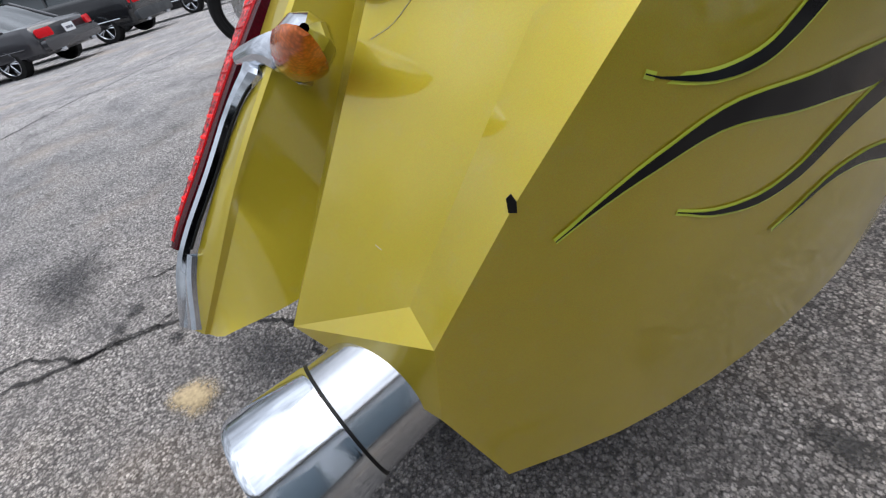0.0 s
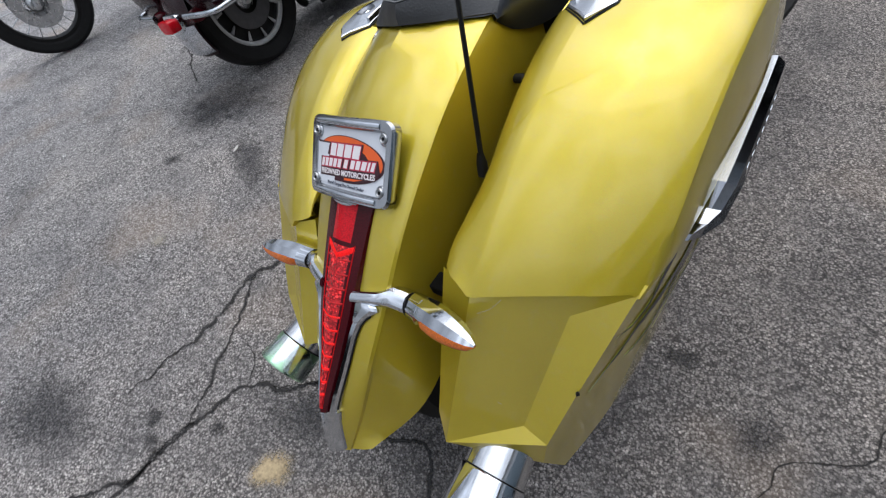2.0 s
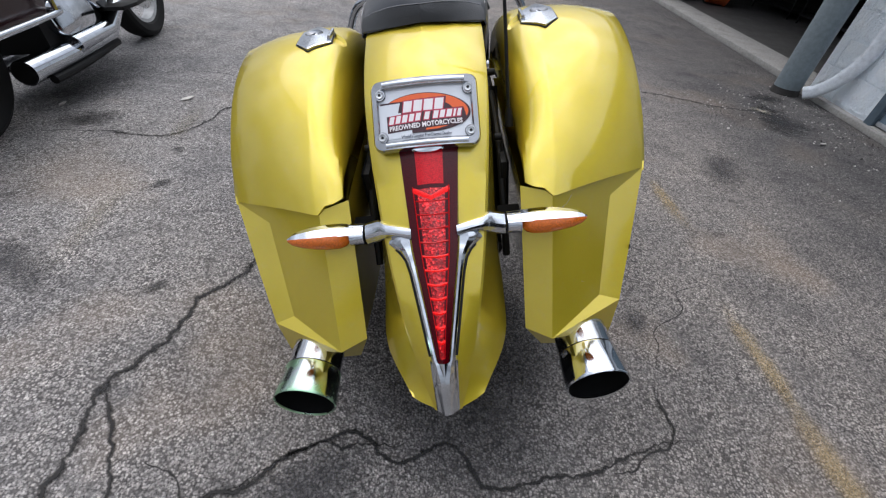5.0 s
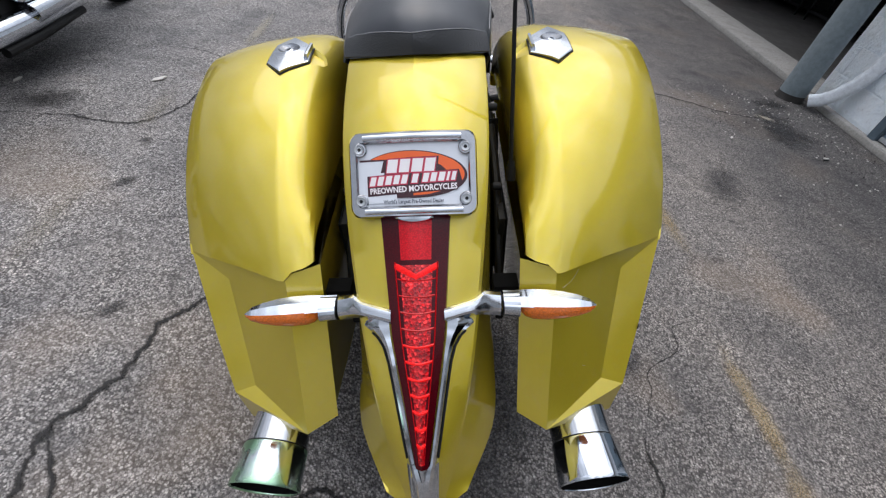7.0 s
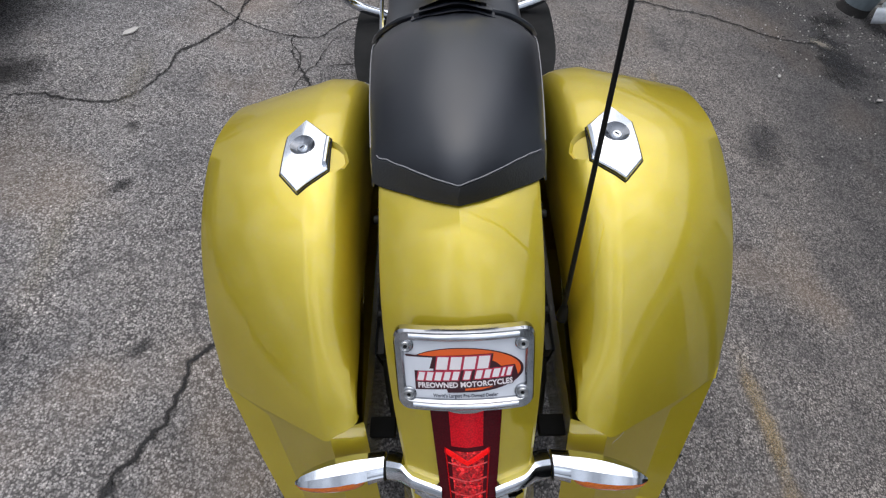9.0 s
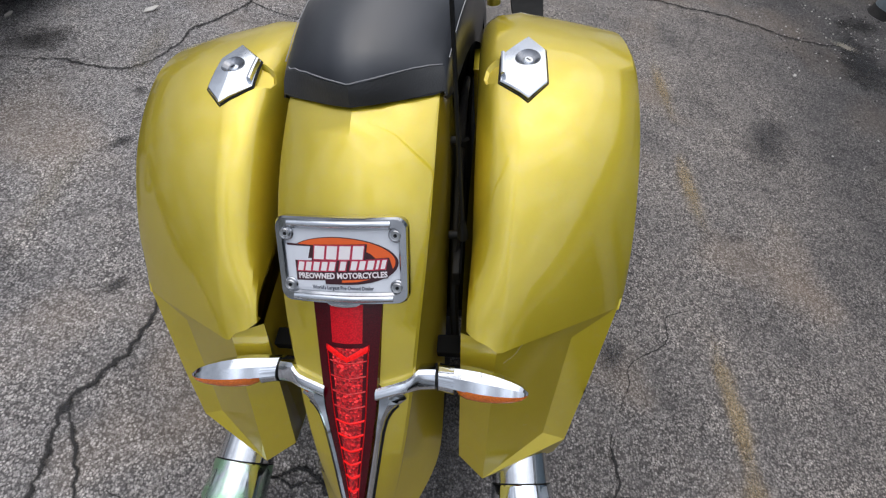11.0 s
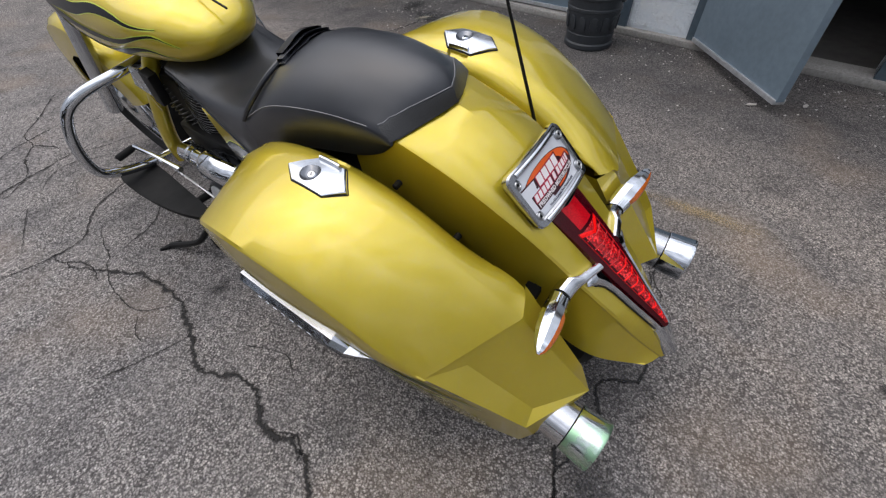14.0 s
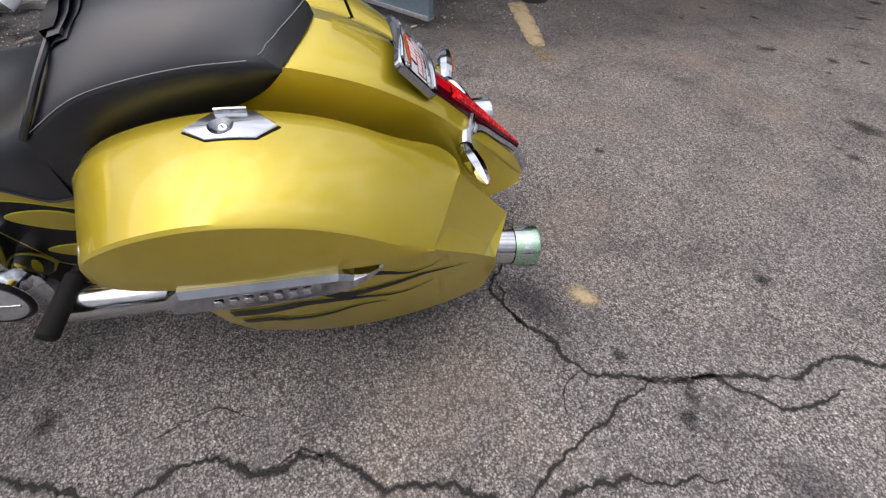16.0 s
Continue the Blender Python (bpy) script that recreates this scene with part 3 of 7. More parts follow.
crack([(-2.6, -2.1), (-3.82, -1.3), (-4.42, -0.91), (-4.9, -0.52), (-5.76, 0.01), (-7.2, 0.9)], 0.016, 50)
crack([(-0.62, 1.86), (-0.4, 1.95), (-0.2, 2.2), (0.15, 2.35)], 0.005, 51)
crack([(-0.9, 1.35), (-0.78, 1.3), (-0.62, 1.26)], 0.004, 52)
crack([(-0.562, 2.107), (-0.601, 1.983), (-0.623, 1.877), (-0.651, 1.836), (-0.689, 1.695), (-0.694, 1.569), (-0.669, 1.494), (-0.607, 1.432), (-0.57, 1.424)], 0.004, 53)
crack([(-0.756, 2.083), (-0.761, 2.011), (-0.713, 1.945), (-0.692, 1.866), (-0.71, 1.769)], 0.005, 54)
crack([(-0.781, 2.671), (-0.694, 2.736), (-0.618, 2.83), (-0.581, 2.995), (-0.502, 3.122), (-0.431, 3.003), (-0.431, 2.925)], 0.006, 55)
crack([(-0.502, 3.122), (-0.486, 3.307), (-0.362, 3.473), (-0.26, 3.646), (-0.135, 3.821)], 0.006, 56)
crack([(-0.442, 2.893), (-0.277, 2.807), (-0.109, 2.776), (0.09, 2.714)], 0.005, 57)
crack([(-0.628, 2.606), (-0.576, 2.69), (-0.476, 2.76), (-0.296, 2.69)], 0.005, 58)
crack([(-0.715, 2.512), (-0.765, 2.385), (-0.834, 2.189)], 0.004, 59)
crack([(-0.693, 1.485), (-0.732, 1.421), (-0.734, 1.368)], 0.003, 60)
crack([(-0.537, 1.086), (-0.493, 0.993), (-0.479, 0.923), (-0.53, 0.817)], 0.003, 61)
crack([(-0.649, 0.753), (-0.616, 0.709), (-0.638, 0.664), (-0.666, 0.653)], 0.007, 62)
crack([(0.427, 0.056), (0.486, 0.066), (0.526, 0.104), (0.59, 0.122), (0.626, 0.162), (0.626, 0.21), (0.615, 0.252), (0.615, 0.306)], 0.006, 63)
crack([(0.649, 0.364), (0.693, 0.448), (0.704, 0.515), (0.837, 0.605), (0.86, 0.696), (0.967, 0.743)], 0.003, 64)
crack([(-2.8, 1.14), (-2.62, 1.08), (-2.5, 1.0), (-2.34, 0.93), (-2.22, 0.88)], 0.008, 65)


def stain(x, y, rx, ry, turn, mat, seed):
    tagged(decal("stain", jagged_outline(x, y, rx, ry, turn, seed), 0.0045 + 0.0004 * (seed % 4), mat, ground), "dark stain soaked into the asphalt")


# stains beside the yellow motorcycle
stain(-1.05, -0.5, 0.26, 0.15, 0.4, DAMP, 300)
stain(0.46, 0.64, 0.06, 0.04, 0.3, OIL, 301)
stain(0.65, 0.54, 0.09, 0.05, 1.0, DAMP, 302)
stain(0.5, -0.57, 0.03, 0.024, 0.2, OIL, 303)
stain(-0.31, -0.8, 0.045, 0.04, 0.2, OIL, 304)
stain(-0.5, -0.19, 0.035, 0.03, 0.7, OIL, 305)
stain(-0.65, -0.33, 0.035, 0.03, 0.2, OIL, 306)
stain(-0.7, -0.29, 0.045, 0.04, 0.9, OIL, 307)
stain(-0.09, -0.88, 0.018, 0.015, 0.2, OIL, 308)
stain(-0.89, 0.54, 0.05, 0.035, 0.5, OIL, 309)
stain(-0.45, 1.36, 0.055, 0.04, 0.2, OIL, 310)
stain(2.45, 2.6, 0.5, 0.2, 1.5, DAMP, 311)
stain(0.1, 0.35, 0.5, 0.3, 1.5, DAMP, 312)
stain(2.62, 3.02, 0.2, 0.14, 0.6, OIL, 313)
stain(2.4, 2.55, 0.34, 0.2, 1.2, OIL, 314)
stain(1.55, 1.7, 0.3, 0.16, 1.1, DAMP, 315)
stain(-0.28, 0.0, 0.2, 0.1, 0.4, DAMP, 316)
stain(-0.83, 0.194, 0.022, 0.018, 0.3, OIL, 317)
# stains towards the other motorcycles
stain(-1.77, 0.42, 0.07, 0.04, 0.6, OIL, 318)
stain(-1.15, 1.1, 0.05, 0.035, 0.9, OIL, 319)
stain(-1.9, 0.85, 0.36, 0.24, 0.5, DAMP, 320)
stain(-1.95, 1.95, 0.42, 0.28, 1.2, DAMP, 321)
stain(-1.75, 1.6, 0.16, 0.1, 0.4, OIL, 322)
stain(-1.22, 1.38, 0.04, 0.025, 0.4, OIL, 323)
stain(-1.37, 0.598, 0.3, 0.1, -0.3, DAMP, 324)
stain(-1.9, 0.72, 0.22, 0.15, 0.3, DAMP, 325)
# stains over the open lot
stain(0.48, -1.96, 0.12, 0.09, 0.2, OIL, 326)
stain(0.26, -1.7, 0.06, 0.04, 0.2, OIL, 327)
stain(1.45, -2.15, 0.1, 0.05, 1.2, OIL, 328)
stain(2.16, -3.67, 0.09, 0.05, 0.3, OIL, 329)
stain(1.85, -3.26, 0.08, 0.04, 0.5, OIL, 330)
stain(1.68, -3.0, 0.08, 0.03, 0.8, OIL, 331)
stain(1.16, -2.61, 0.05, 0.035, 0.5, OIL, 332)
stain(1.21, -2.43, 0.06, 0.05, 0.1, OIL, 333)
stain(1.06, -2.27, 0.03, 0.025, 0.1, OIL, 334)
stain(1.99, -2.46, 0.06, 0.04, 0.2, OIL, 335)
stain(2.26, -2.2, 0.05, 0.025, 0.2, OIL, 336)
stain(2.07, -1.91, 0.04, 0.025, 0.2, OIL, 337)
stain(0.34, -1.69, 0.035, 0.025, 0.2, OIL, 338)
def paint_mark(x, y, rx, ry, turn, mat, seed):
    tagged(decal("paint_mark", jagged_outline(x, y, rx, ry, turn, seed, 34, 0.1), 0.0065, mat, ground), "worn remains of yellow parking paint")


paint_mark(1.08, 2.0, 0.05, 0.26, 0.02, PAINT_LINE, 500)
paint_mark(1.075, 1.32, 0.05, 0.24, 0.02, PAINT_LINE, 501)
paint_mark(1.015, 0.42, 0.045, 0.28, 0.03, PAINT_LINE, 502)
paint_mark(1.02, 0.05, 0.055, 0.32, 0.04, PAINT_LINE, 503)
paint_mark(-1.3, 1.65, 0.06, 0.28, 0.1, FAINT_PAINT, 504)
paint_mark(-1.25, 0.85, 0.05, 0.3, 0.1, FAINT_PAINT, 505)
paint_mark(-1.22, 2.8, 0.055, 0.45, 0.06, PALE_PAINT, 506)
paint_mark(-0.28, -0.17, 0.085, 0.055, 0.8, PAINT_BAR, 507)
paint_mark(2.38, 2.72, 0.13, 0.05, -0.4, PALE_PAINT, 508)
paint_mark(1.2, 2.95, 0.14, 0.06, -0.2, PALE_PAINT, 509)
paint_mark(-1.35, 0.1, 0.05, 0.04, 0.3, PALE_PAINT, 510)


def painted_bar():
    """A tan parking bar that runs out from the bollard."""
    rnd = random.Random(61)
    edge = []
    for a, c, n_ in (((2.60, -0.70), (1.74, -0.615), 26), ((1.70, -0.66), (1.72, -0.73), 5), ((1.75, -0.74), (2.60, -0.845), 26), ((2.62, -0.82), (2.61, -0.72), 5)):
        for k in range(n_):
            f = k / n_
            edge.append((a[0] + (c[0] - a[0]) * f + rnd.uniform(-0.008, 0.008), a[1] + (c[1] - a[1]) * f + rnd.uniform(-0.008, 0.008)))
    tagged(decal("paint_mark", edge, 0.0068, PAINT_BAR, ground, 5, 0.62), "worn tan parking bar on the asphalt")
    tagged(decal("paint_mark", jagged_outline(1.58, -0.66, 0.2, 0.07, 0.1, 612, 34, 0.2), 0.0064, PAINT_LINE, ground), "worn remains of yellow parking paint")


painted_bar()


def make_litter():
    for k, (x, y, s) in enumerate([(-1.43, 1.93, 0.034), (-1.95, 1.72, 0.02), (-1.5, 0.62, 0.02), (2.2, 0.1, 0.035), (2.35, -0.15, 0.03), (2.5, 2.2, 0.03), (1.9, 2.3, 0.02)]):
        bm = slab([(-1.1, -0.25), (0.2, -0.4), (1.2, 0.1), (0.7, 0.4), (-0.6, 0.3)], 0.25, pose(x, y, 0.006, 6, -5, 40 + 31 * k) @ Matrix.Diagonal((s, s, 0.02, 1)))
        tagged(part("litter_scrap", bm, LITTER, smooth=False), "small pale scrap lying on the asphalt", "litter", "scraps on the ground")


make_litter()


def make_gravel():
    """Loose chips washed up along the wall."""
    rnd = random.Random(77)
    for mat, count, label in ((LITTER, 520, "loose pale stone chips along the wall"), (CRACK, 420, "loose dark stone chips along the wall")):
        verts, faces = [], []
        for k in range(count):
            y = rnd.uniform(-1.3, 3.2)
            x = 2.88 + 0.06 * y - abs(rnd.gauss(0, 0.42))
            if rnd.random() < 0.3:
                x, y = rnd.gauss(2.45, 0.3), rnd.gauss(2.75, 0.25)
            if x > 2.84 + 0.058 * y:
                continue
            r = rnd.uniform(0.0025, 0.008)
            i = len(verts)
            a = rnd.uniform(0, 6.28)
            for j in range(4):
                q = a + j * 1.57
                verts.append((x + r * rnd.uniform(0.7, 1.3) * math.cos(q), y + r * rnd.uniform(0.7, 1.3) * math.sin(q), 0.002))
            verts += [(x, y, 0.002 + r * rnd.uniform(0.5, 1.0))]
            faces += [(i, i + 1, i + 4), (i + 1, i + 2, i + 4), (i + 2, i + 3, i + 4), (i + 3, i, i + 4)]
        me = bpy.data.meshes.new("gravel")
        me.from_pydata(verts, [], faces)
        me.materials.append(mat)
        tagged(new("gravel", me), label, "gravel", kind="stuff")


make_gravel()

# ---- building along the lot ----
WX, WTURN = 2.93, -3.4  # wall face at y = 0, turn of the wall
building = empty("building", pose(WX, 0, 0, 0, 0, WTURN), "low whitewashed block workshop with a garage opening", "building", kind="structure")


def wall_piece(y0, y1, z0, z1, name="wall_block"):
    return part(name, box(0, 0.2, y0, y1, z0, z1), WALL, building)


GAR0, GAR1 = 3.55, 7.6
DOOR_A = (1.22, 2.52)
DOOR_B = (-0.42, 0.62)
for y0, y1, z0, z1 in ((-0.92, DOOR_B[0], 0, 3.2), (DOOR_B[1], DOOR_A[0], 0, 3.2), (DOOR_A[1], 3.3, 0, 3.2), (DOOR_B[0], DOOR_B[1], 2.1, 3.2), (DOOR_A[0], DOOR_A[1], 2.1, 3.2), (3.3, GAR1, 2.6, 3.2), (GAR1, 12, 0, 3.2), (-5.2, -0.92, 2.6, 3.2), (-9, -5.2, 0.0, 3.2)):
    wall_piece(y0, y1, z0, z1)
part("footing", box(-0.07, 0.0, -0.92, 3.3, 0.0, 0.045, 0.008), CONCRETE, building)
part("bay_sill", box(-0.19, 0.5, -5.2, -1.04, 0.0, 0.05, 0.012), CONCRETE, building, "pale concrete sill of a dark bay")
part("garage_sill", box(-0.02, 0.38, 3.3, GAR1, 0.0, 0.06, 0.01), CONCRETE, building)
part("garage_floor", box(0.2, 6.0, -5.6, 11, -0.08, 0.028), simple("garage_floor", (0.09, 0.085, 0.08), 0.6, grain=12, amount=0.3), building)
# near-black walls: the unlit room's shade is put into their colour
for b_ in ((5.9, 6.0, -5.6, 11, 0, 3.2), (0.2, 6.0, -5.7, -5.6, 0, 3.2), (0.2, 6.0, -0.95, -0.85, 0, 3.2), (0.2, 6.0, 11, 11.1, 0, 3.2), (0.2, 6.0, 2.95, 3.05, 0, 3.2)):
    part("inner_wall", box(*b_), SHADED_ROOM, building)
roof = tagged(part("roof", box(-0.25, 6.1, -9, 12, 3.2, 3.4), CONCRETE, building), "flat roof slab")
part("outer_wall", box(0.2, 6.0, -9.0, -8.9, 0, 3.2), WALL, building)


def blocks():
    """Courses of painted blocks, proud of their joints."""
    rnd = random.Random(5)
    shapes = {}
    spans = ((-0.92, DOOR_B[0] - 0.1), (DOOR_B[1] + 0.08, DOOR_A[0] - 0.08), (DOOR_A[1] + 0.08, 3.28))
    for s, (a, b_) in enumerate(spans):
        for row in range(7):
            z = 0.06 + row * 0.2
            y = a - (0.2 if row % 2 else 0)
            while y < b_ - 0.02:
                y0, y1 = max(a, y), min(b_, y + 0.394)
                y += 0.4
                if y1 - y0 < 0.03:
                    continue
                key = round(y1 - y0, 3)
                if key not in shapes:
                    bm = box(-0.004, 0.004, 0, key, 0, 0.196, 0.003)
                    me = bpy.data.meshes.new("block")
                    bm.to_mesh(me)
                    bm.free()
                    me.materials.append(WALL)
                    shapes[key] = me
                ob = new("block", shapes[key])
                ob.parent = building
                ob.matrix_basis = pose(rnd.uniform(-0.002, 0.001), y0, z)


def make_door_frame(name, y0, y1):
    f = bmesh.new()
    box(-0.03, 0.12, y0 - 0.07, y0, 0.04, 2.16, 0.004, f)
    box(-0.03, 0.12, y1, y1 + 0.07, 0.04, 2.16, 0.004, f)
    box(-0.028, 0.118, y0, y1, 2.09, 2.155, 0.004, f)
    return tagged(part(name, f, FRAME_GREY, building), "grey painted steel door frame")


make_door_frame("door_frame", *DOOR_A)
make_door_frame("door_frame", *DOOR_B)
part("door_threshold", box(-0.06, 0.14, DOOR_B[0], DOOR_B[1], 0.0, 0.05, 0.006), CONCRETE, building, "concrete threshold")
part("door_threshold", box(-0.05, 0.14, DOOR_A[0], DOOR_A[1], 0.0, 0.05, 0.006), CONCRETE, building, "concrete threshold")


def make_door(name, m, width, label):
    ob = empty(name, building.matrix_basis @ m, label, "door", kind="structure")
    part("leaf", box(0, 0.045, 0, width, 0.075, 2.05, 0.004), DOOR_GREY, ob)
    part("bottom_sweep", box(-0.012, 0.057, 0.01, width - 0.005, 0.06, 0.088, 0.003), ALUMINIUM, ob, "pale aluminium bottom strip")
    h = lathe([(0.0, 0), (0.026, 0), (0.026, 0.012), (0.011, 0.02), (0.011, 0.05), (0.027, 0.056), (0.027, 0.085), (0.0, 0.092)], aim((0, width - 0.07, 1.0), (-1, 0, 0)))
    part("door_handle", h, DULL_CHROME, ob)
    return ob


make_door("door_1", pose(0.0, DOOR_A[0] + 0.005, 0), DOOR_A[1] - DOOR_A[0] - 0.01, "closed grey steel door with an aluminium bottom strip")
make_door("door_2", pose(-0.04, DOOR_B[1] - 0.02, 0, 0, 0, 133), 1.0, "open grey steel door standing out from its frame")


def make_post(name, x, y, r, h, label):
    ob = empty(name, pose(x, y, 0), label, "post", kind="structure")
    part("shaft", lathe([(0, 0), (r, 0), (r, h * 0.25), (r, h * 0.5), (r, h), (0, h)], segs=32), POST_GREY, ob)
    part("foot", lathe([(0, 0.0), (r * 1.10, 0.0), (r * 1.08, 0.010), (r * 1.03, 0.02), (r * 1.01, 0.05)], segs=24), CRACK, ob, "rusty broken footing at the base")
    return ob


make_post("garage_post", 2.90, 3.25, 0.1, 3.2, "round grey-painted steel post at the garage opening")
make_post("bollard", 2.68, -0.95, 0.1, 1.1, "grey-painted steel bollard by the wall")


def make_downspout():
    ob = empty("downspout", pose(2.93, 2.92, 0), "white-painted metal downspout with an elbow at the ground", "downspout", kind="structure")
    path = spline([(0.135, -0.03, 2.9), (0.135, -0.03, 1.2), (0.135, -0.03, 0.50), (0.12, -0.01, 0.33), (0.07, 0.055, 0.17), (0.015, 0.115, 0.085), (-0.02, 0.15, 0.065)], 40)
    rows = []
    for i, p in enumerate(path):
        a, b_ = Vector(path[min(i + 1, 39)]), Vector(path[max(i - 1, 0)])
        d = (a - b_).normalized()
        s = d.cross(Vector((0.8, 0.6, 0))).normalized()
        u = s.cross(d)
        rows.append([Vector(p) + s * x + u * y for x, y in rounded(0.095, 0.08, 0.03, 5)])
    part("pipe", grid_mesh(rows, True), PIPE_WHITE, ob)
    inner = [[Vector(p) * 0.86 + sum((Vector(q) for q in r), Vector()) / len(r) * 0.14 for p in r] for r in rows[-8:]]
    part("pipe_inside", grid_mesh(inner, True), CRACK, ob, "rusty dark inside of the outlet")
    for z in (0.75, 2.0):
        part("strap", box(0.085, 0.185, -0.085, 0.025, z, z + 0.03, 0.003), PIPE_WHITE, ob)


make_downspout()


def make_bin():
    ob = empty("litter_bin", pose(2.6, 1.29, 0), "charcoal plastic smokers' bin with a domed lid and narrow neck", "bin")
    r = 0.175
    prof = [(0.0, 0.0), (r * 0.95, 0.0), (r * 1.0, 0.012), (r * 1.0, 0.035), (r * 0.94, 0.045), (r * 0.97, 0.09), (r * 0.97, 0.1), (r * 0.95, 0.105), (r * 1.06, 0.25), (r * 1.09, 0.255), (r * 1.09, 0.27), (r * 1.06, 0.275), (r * 1.09, 0.33)]
    part("tub", lathe(prof, segs=40), PLASTIC_GREY, ob)
    for k in range(14):
        a = 2 * math.pi * k / 14
        bm = slab(rounded(0.05, 0.1, 0.02, 4), 0.012, aim((r * 0.985 * math.cos(a), r * 0.985 * math.sin(a), 0.175), (math.cos(a), math.sin(a), -0.09)), 0.003)
        part("flute", bm, PLASTIC_GREY, ob)
    lid = [(r * 1.12, 0.33), (r * 1.14, 0.34), (r * 1.12, 0.352), (r * 1.02, 0.38), (r * 0.8, 0.43), (r * 0.5, 0.49), (r * 0.33, 0.54), (r * 0.28, 0.6), (r * 0.27, 0.85), (r * 0.3, 0.87), (r * 0.3, 0.93), (r * 0.2, 0.96), (0, 0.965)]
    part("lid", lathe(lid, segs=40), PLASTIC_GREY, ob)
    for s in (-1, 1):
        part("clip", box(-0.02, 0.02, s * r * 1.12 - 0.012, s * r * 1.12 + 0.012, 0.31, 0.36, 0.004), PLASTIC_GREY, ob)


make_bin()


def garage_things():
    can = empty("orange_tub", pose(4.25, 7.6, 0.03, 0, 0, 20), "orange plastic tub lying on the garage floor", "tub")
    part("shell", lathe([(0, 0), (0.16, 0.0), (0.2, 0.03), (0.22, 0.3), (0.235, 0.31), (0.225, 0.32), (0.2, 0.3), (0.18, 0.05), (0, 0.04)], pose(0, 0, 0.22, 90, 0, 60)), ORANGE_PLASTIC, can)
    for k in range(4):
        sh = empty("storage_shelf", pose(5.5, 3.8 + k * 1.2, 0.03), "dark metal shelf unit with boxes in the garage", "shelf", "shelves in the garage")
        for z in (0.1, 0.7, 1.3):
            part("board", box(-0.25, 0.25, -0.5, 0.5, z, z + 0.03), BLACK, sh)
        for x in (-0.24, 0.22):
            for y in (-0.49, 0.47):
                part("upright", box(x, x + 0.02, y, y + 0.02, 0, 1.7), BLACK, sh)


garage_things()


# ---- the yellow motorcycle ----
BIKE = pose(0.0586, 0, 0, 0, -10.96, 1.28)
bike = empty("motorcycle", BIKE, "yellow metallic touring motorcycle with hard saddlebags, leaning on its stand", "motorcycle")


def side_skin(ob):
    """A ray caster on a part's skin, for paint laid on it."""
    from mathutils.bvhtree import BVHTree
    me = ob.data
    return BVHTree.FromPolygons([v.co for v in me.vertices], [p.vertices[:] for p in me.polygons])


def flame(name, centre, widths, tree, side, mat, parent, lift, label="", grow=0.0, n=44, far=1.0):
    """A tapering stroke (y, z) with widths along it, laid on the skin from the side."""
    c = spline(centre, n)
    ws = [w[0] for w in spline([(w, 0.0) for w in widths], n)]
    rows = []
    for i, (y, z) in enumerate(c):
        a, b_ = c[min(i + 1, n - 1)], c[max(i - 1, 0)]
        d = Vector((a[0] - b_[0], a[1] - b_[1])).normalized()
        s = Vector((-d.y, d.x))
        w = max(0.0004, ws[i]) + grow
        row = []
        for f in (-1, -0.5, 0, 0.5, 1):
            q = Vector((y, z)) + s * w * f
            hit = tree.ray_cast(Vector((far * side, q.x, q.y)), Vector((-side, 0, 0)))
            if hit[0] is None:
                row.append(None)
            else:
                nrm = hit[1] if hit[1].x * side > 0 else -hit[1]
                row.append(hit[0] + nrm * lift)
        if None not in row:
            rows.append(row)
    if len(rows) > 2:
        return part(name, grid_mesh(rows), mat, parent, label)


FLAME_LONG = ([(0.268, 0.448), (0.299, 0.46), (0.343, 0.473), (0.385, 0.478), (0.44, 0.469), (0.486, 0.464), (0.528, 0.46), (0.558, 0.468), (0.577, 0.488), (0.59, 0.51), (0.64, 0.52), (0.72, 0.52)], [0.0, 0.0013, 0.0030, 0.0050, 0.0066, 0.0092, 0.0135, 0.019, 0.023, 0.023, 0.021, 0.020])
FLAME_UPPER = ([(0.325, 0.521), (0.339, 0.514), (0.368, 0.505), (0.399, 0.504), (0.425, 0.513), (0.452, 0.528), (0.48, 0.539), (0.52, 0.545), (0.56, 0.545)], [0.0, 0.0013, 0.0028, 0.0046, 0.0060, 0.0074, 0.0095, 0.012, 0.013])
FLAME_MIDDLE = ([(0.348, 0.43), (0.379, 0.415), (0.418, 0.406), (0.456, 0.409), (0.487, 0.422), (0.519, 0.433), (0.554, 0.441), (0.595, 0.449), (0.641, 0.453), (0.725, 0.44), (0.79, 0.44)], [0.0, 0.0032, 0.0066, 0.0095, 0.011, 0.0125, 0.0135, 0.016, 0.018, 0.019, 0.017])
FLAME_LOWER = ([(0.441, 0.368), (0.464, 0.374), (0.505, 0.384), (0.546, 0.382), (0.595, 0.369), (0.645, 0.363), (0.691, 0.369), (0.724, 0.384), (0.783, 0.379)], [0.0, 0.0024, 0.006, 0.0082, 0.01, 0.012, 0.015, 0.016, 0.015])


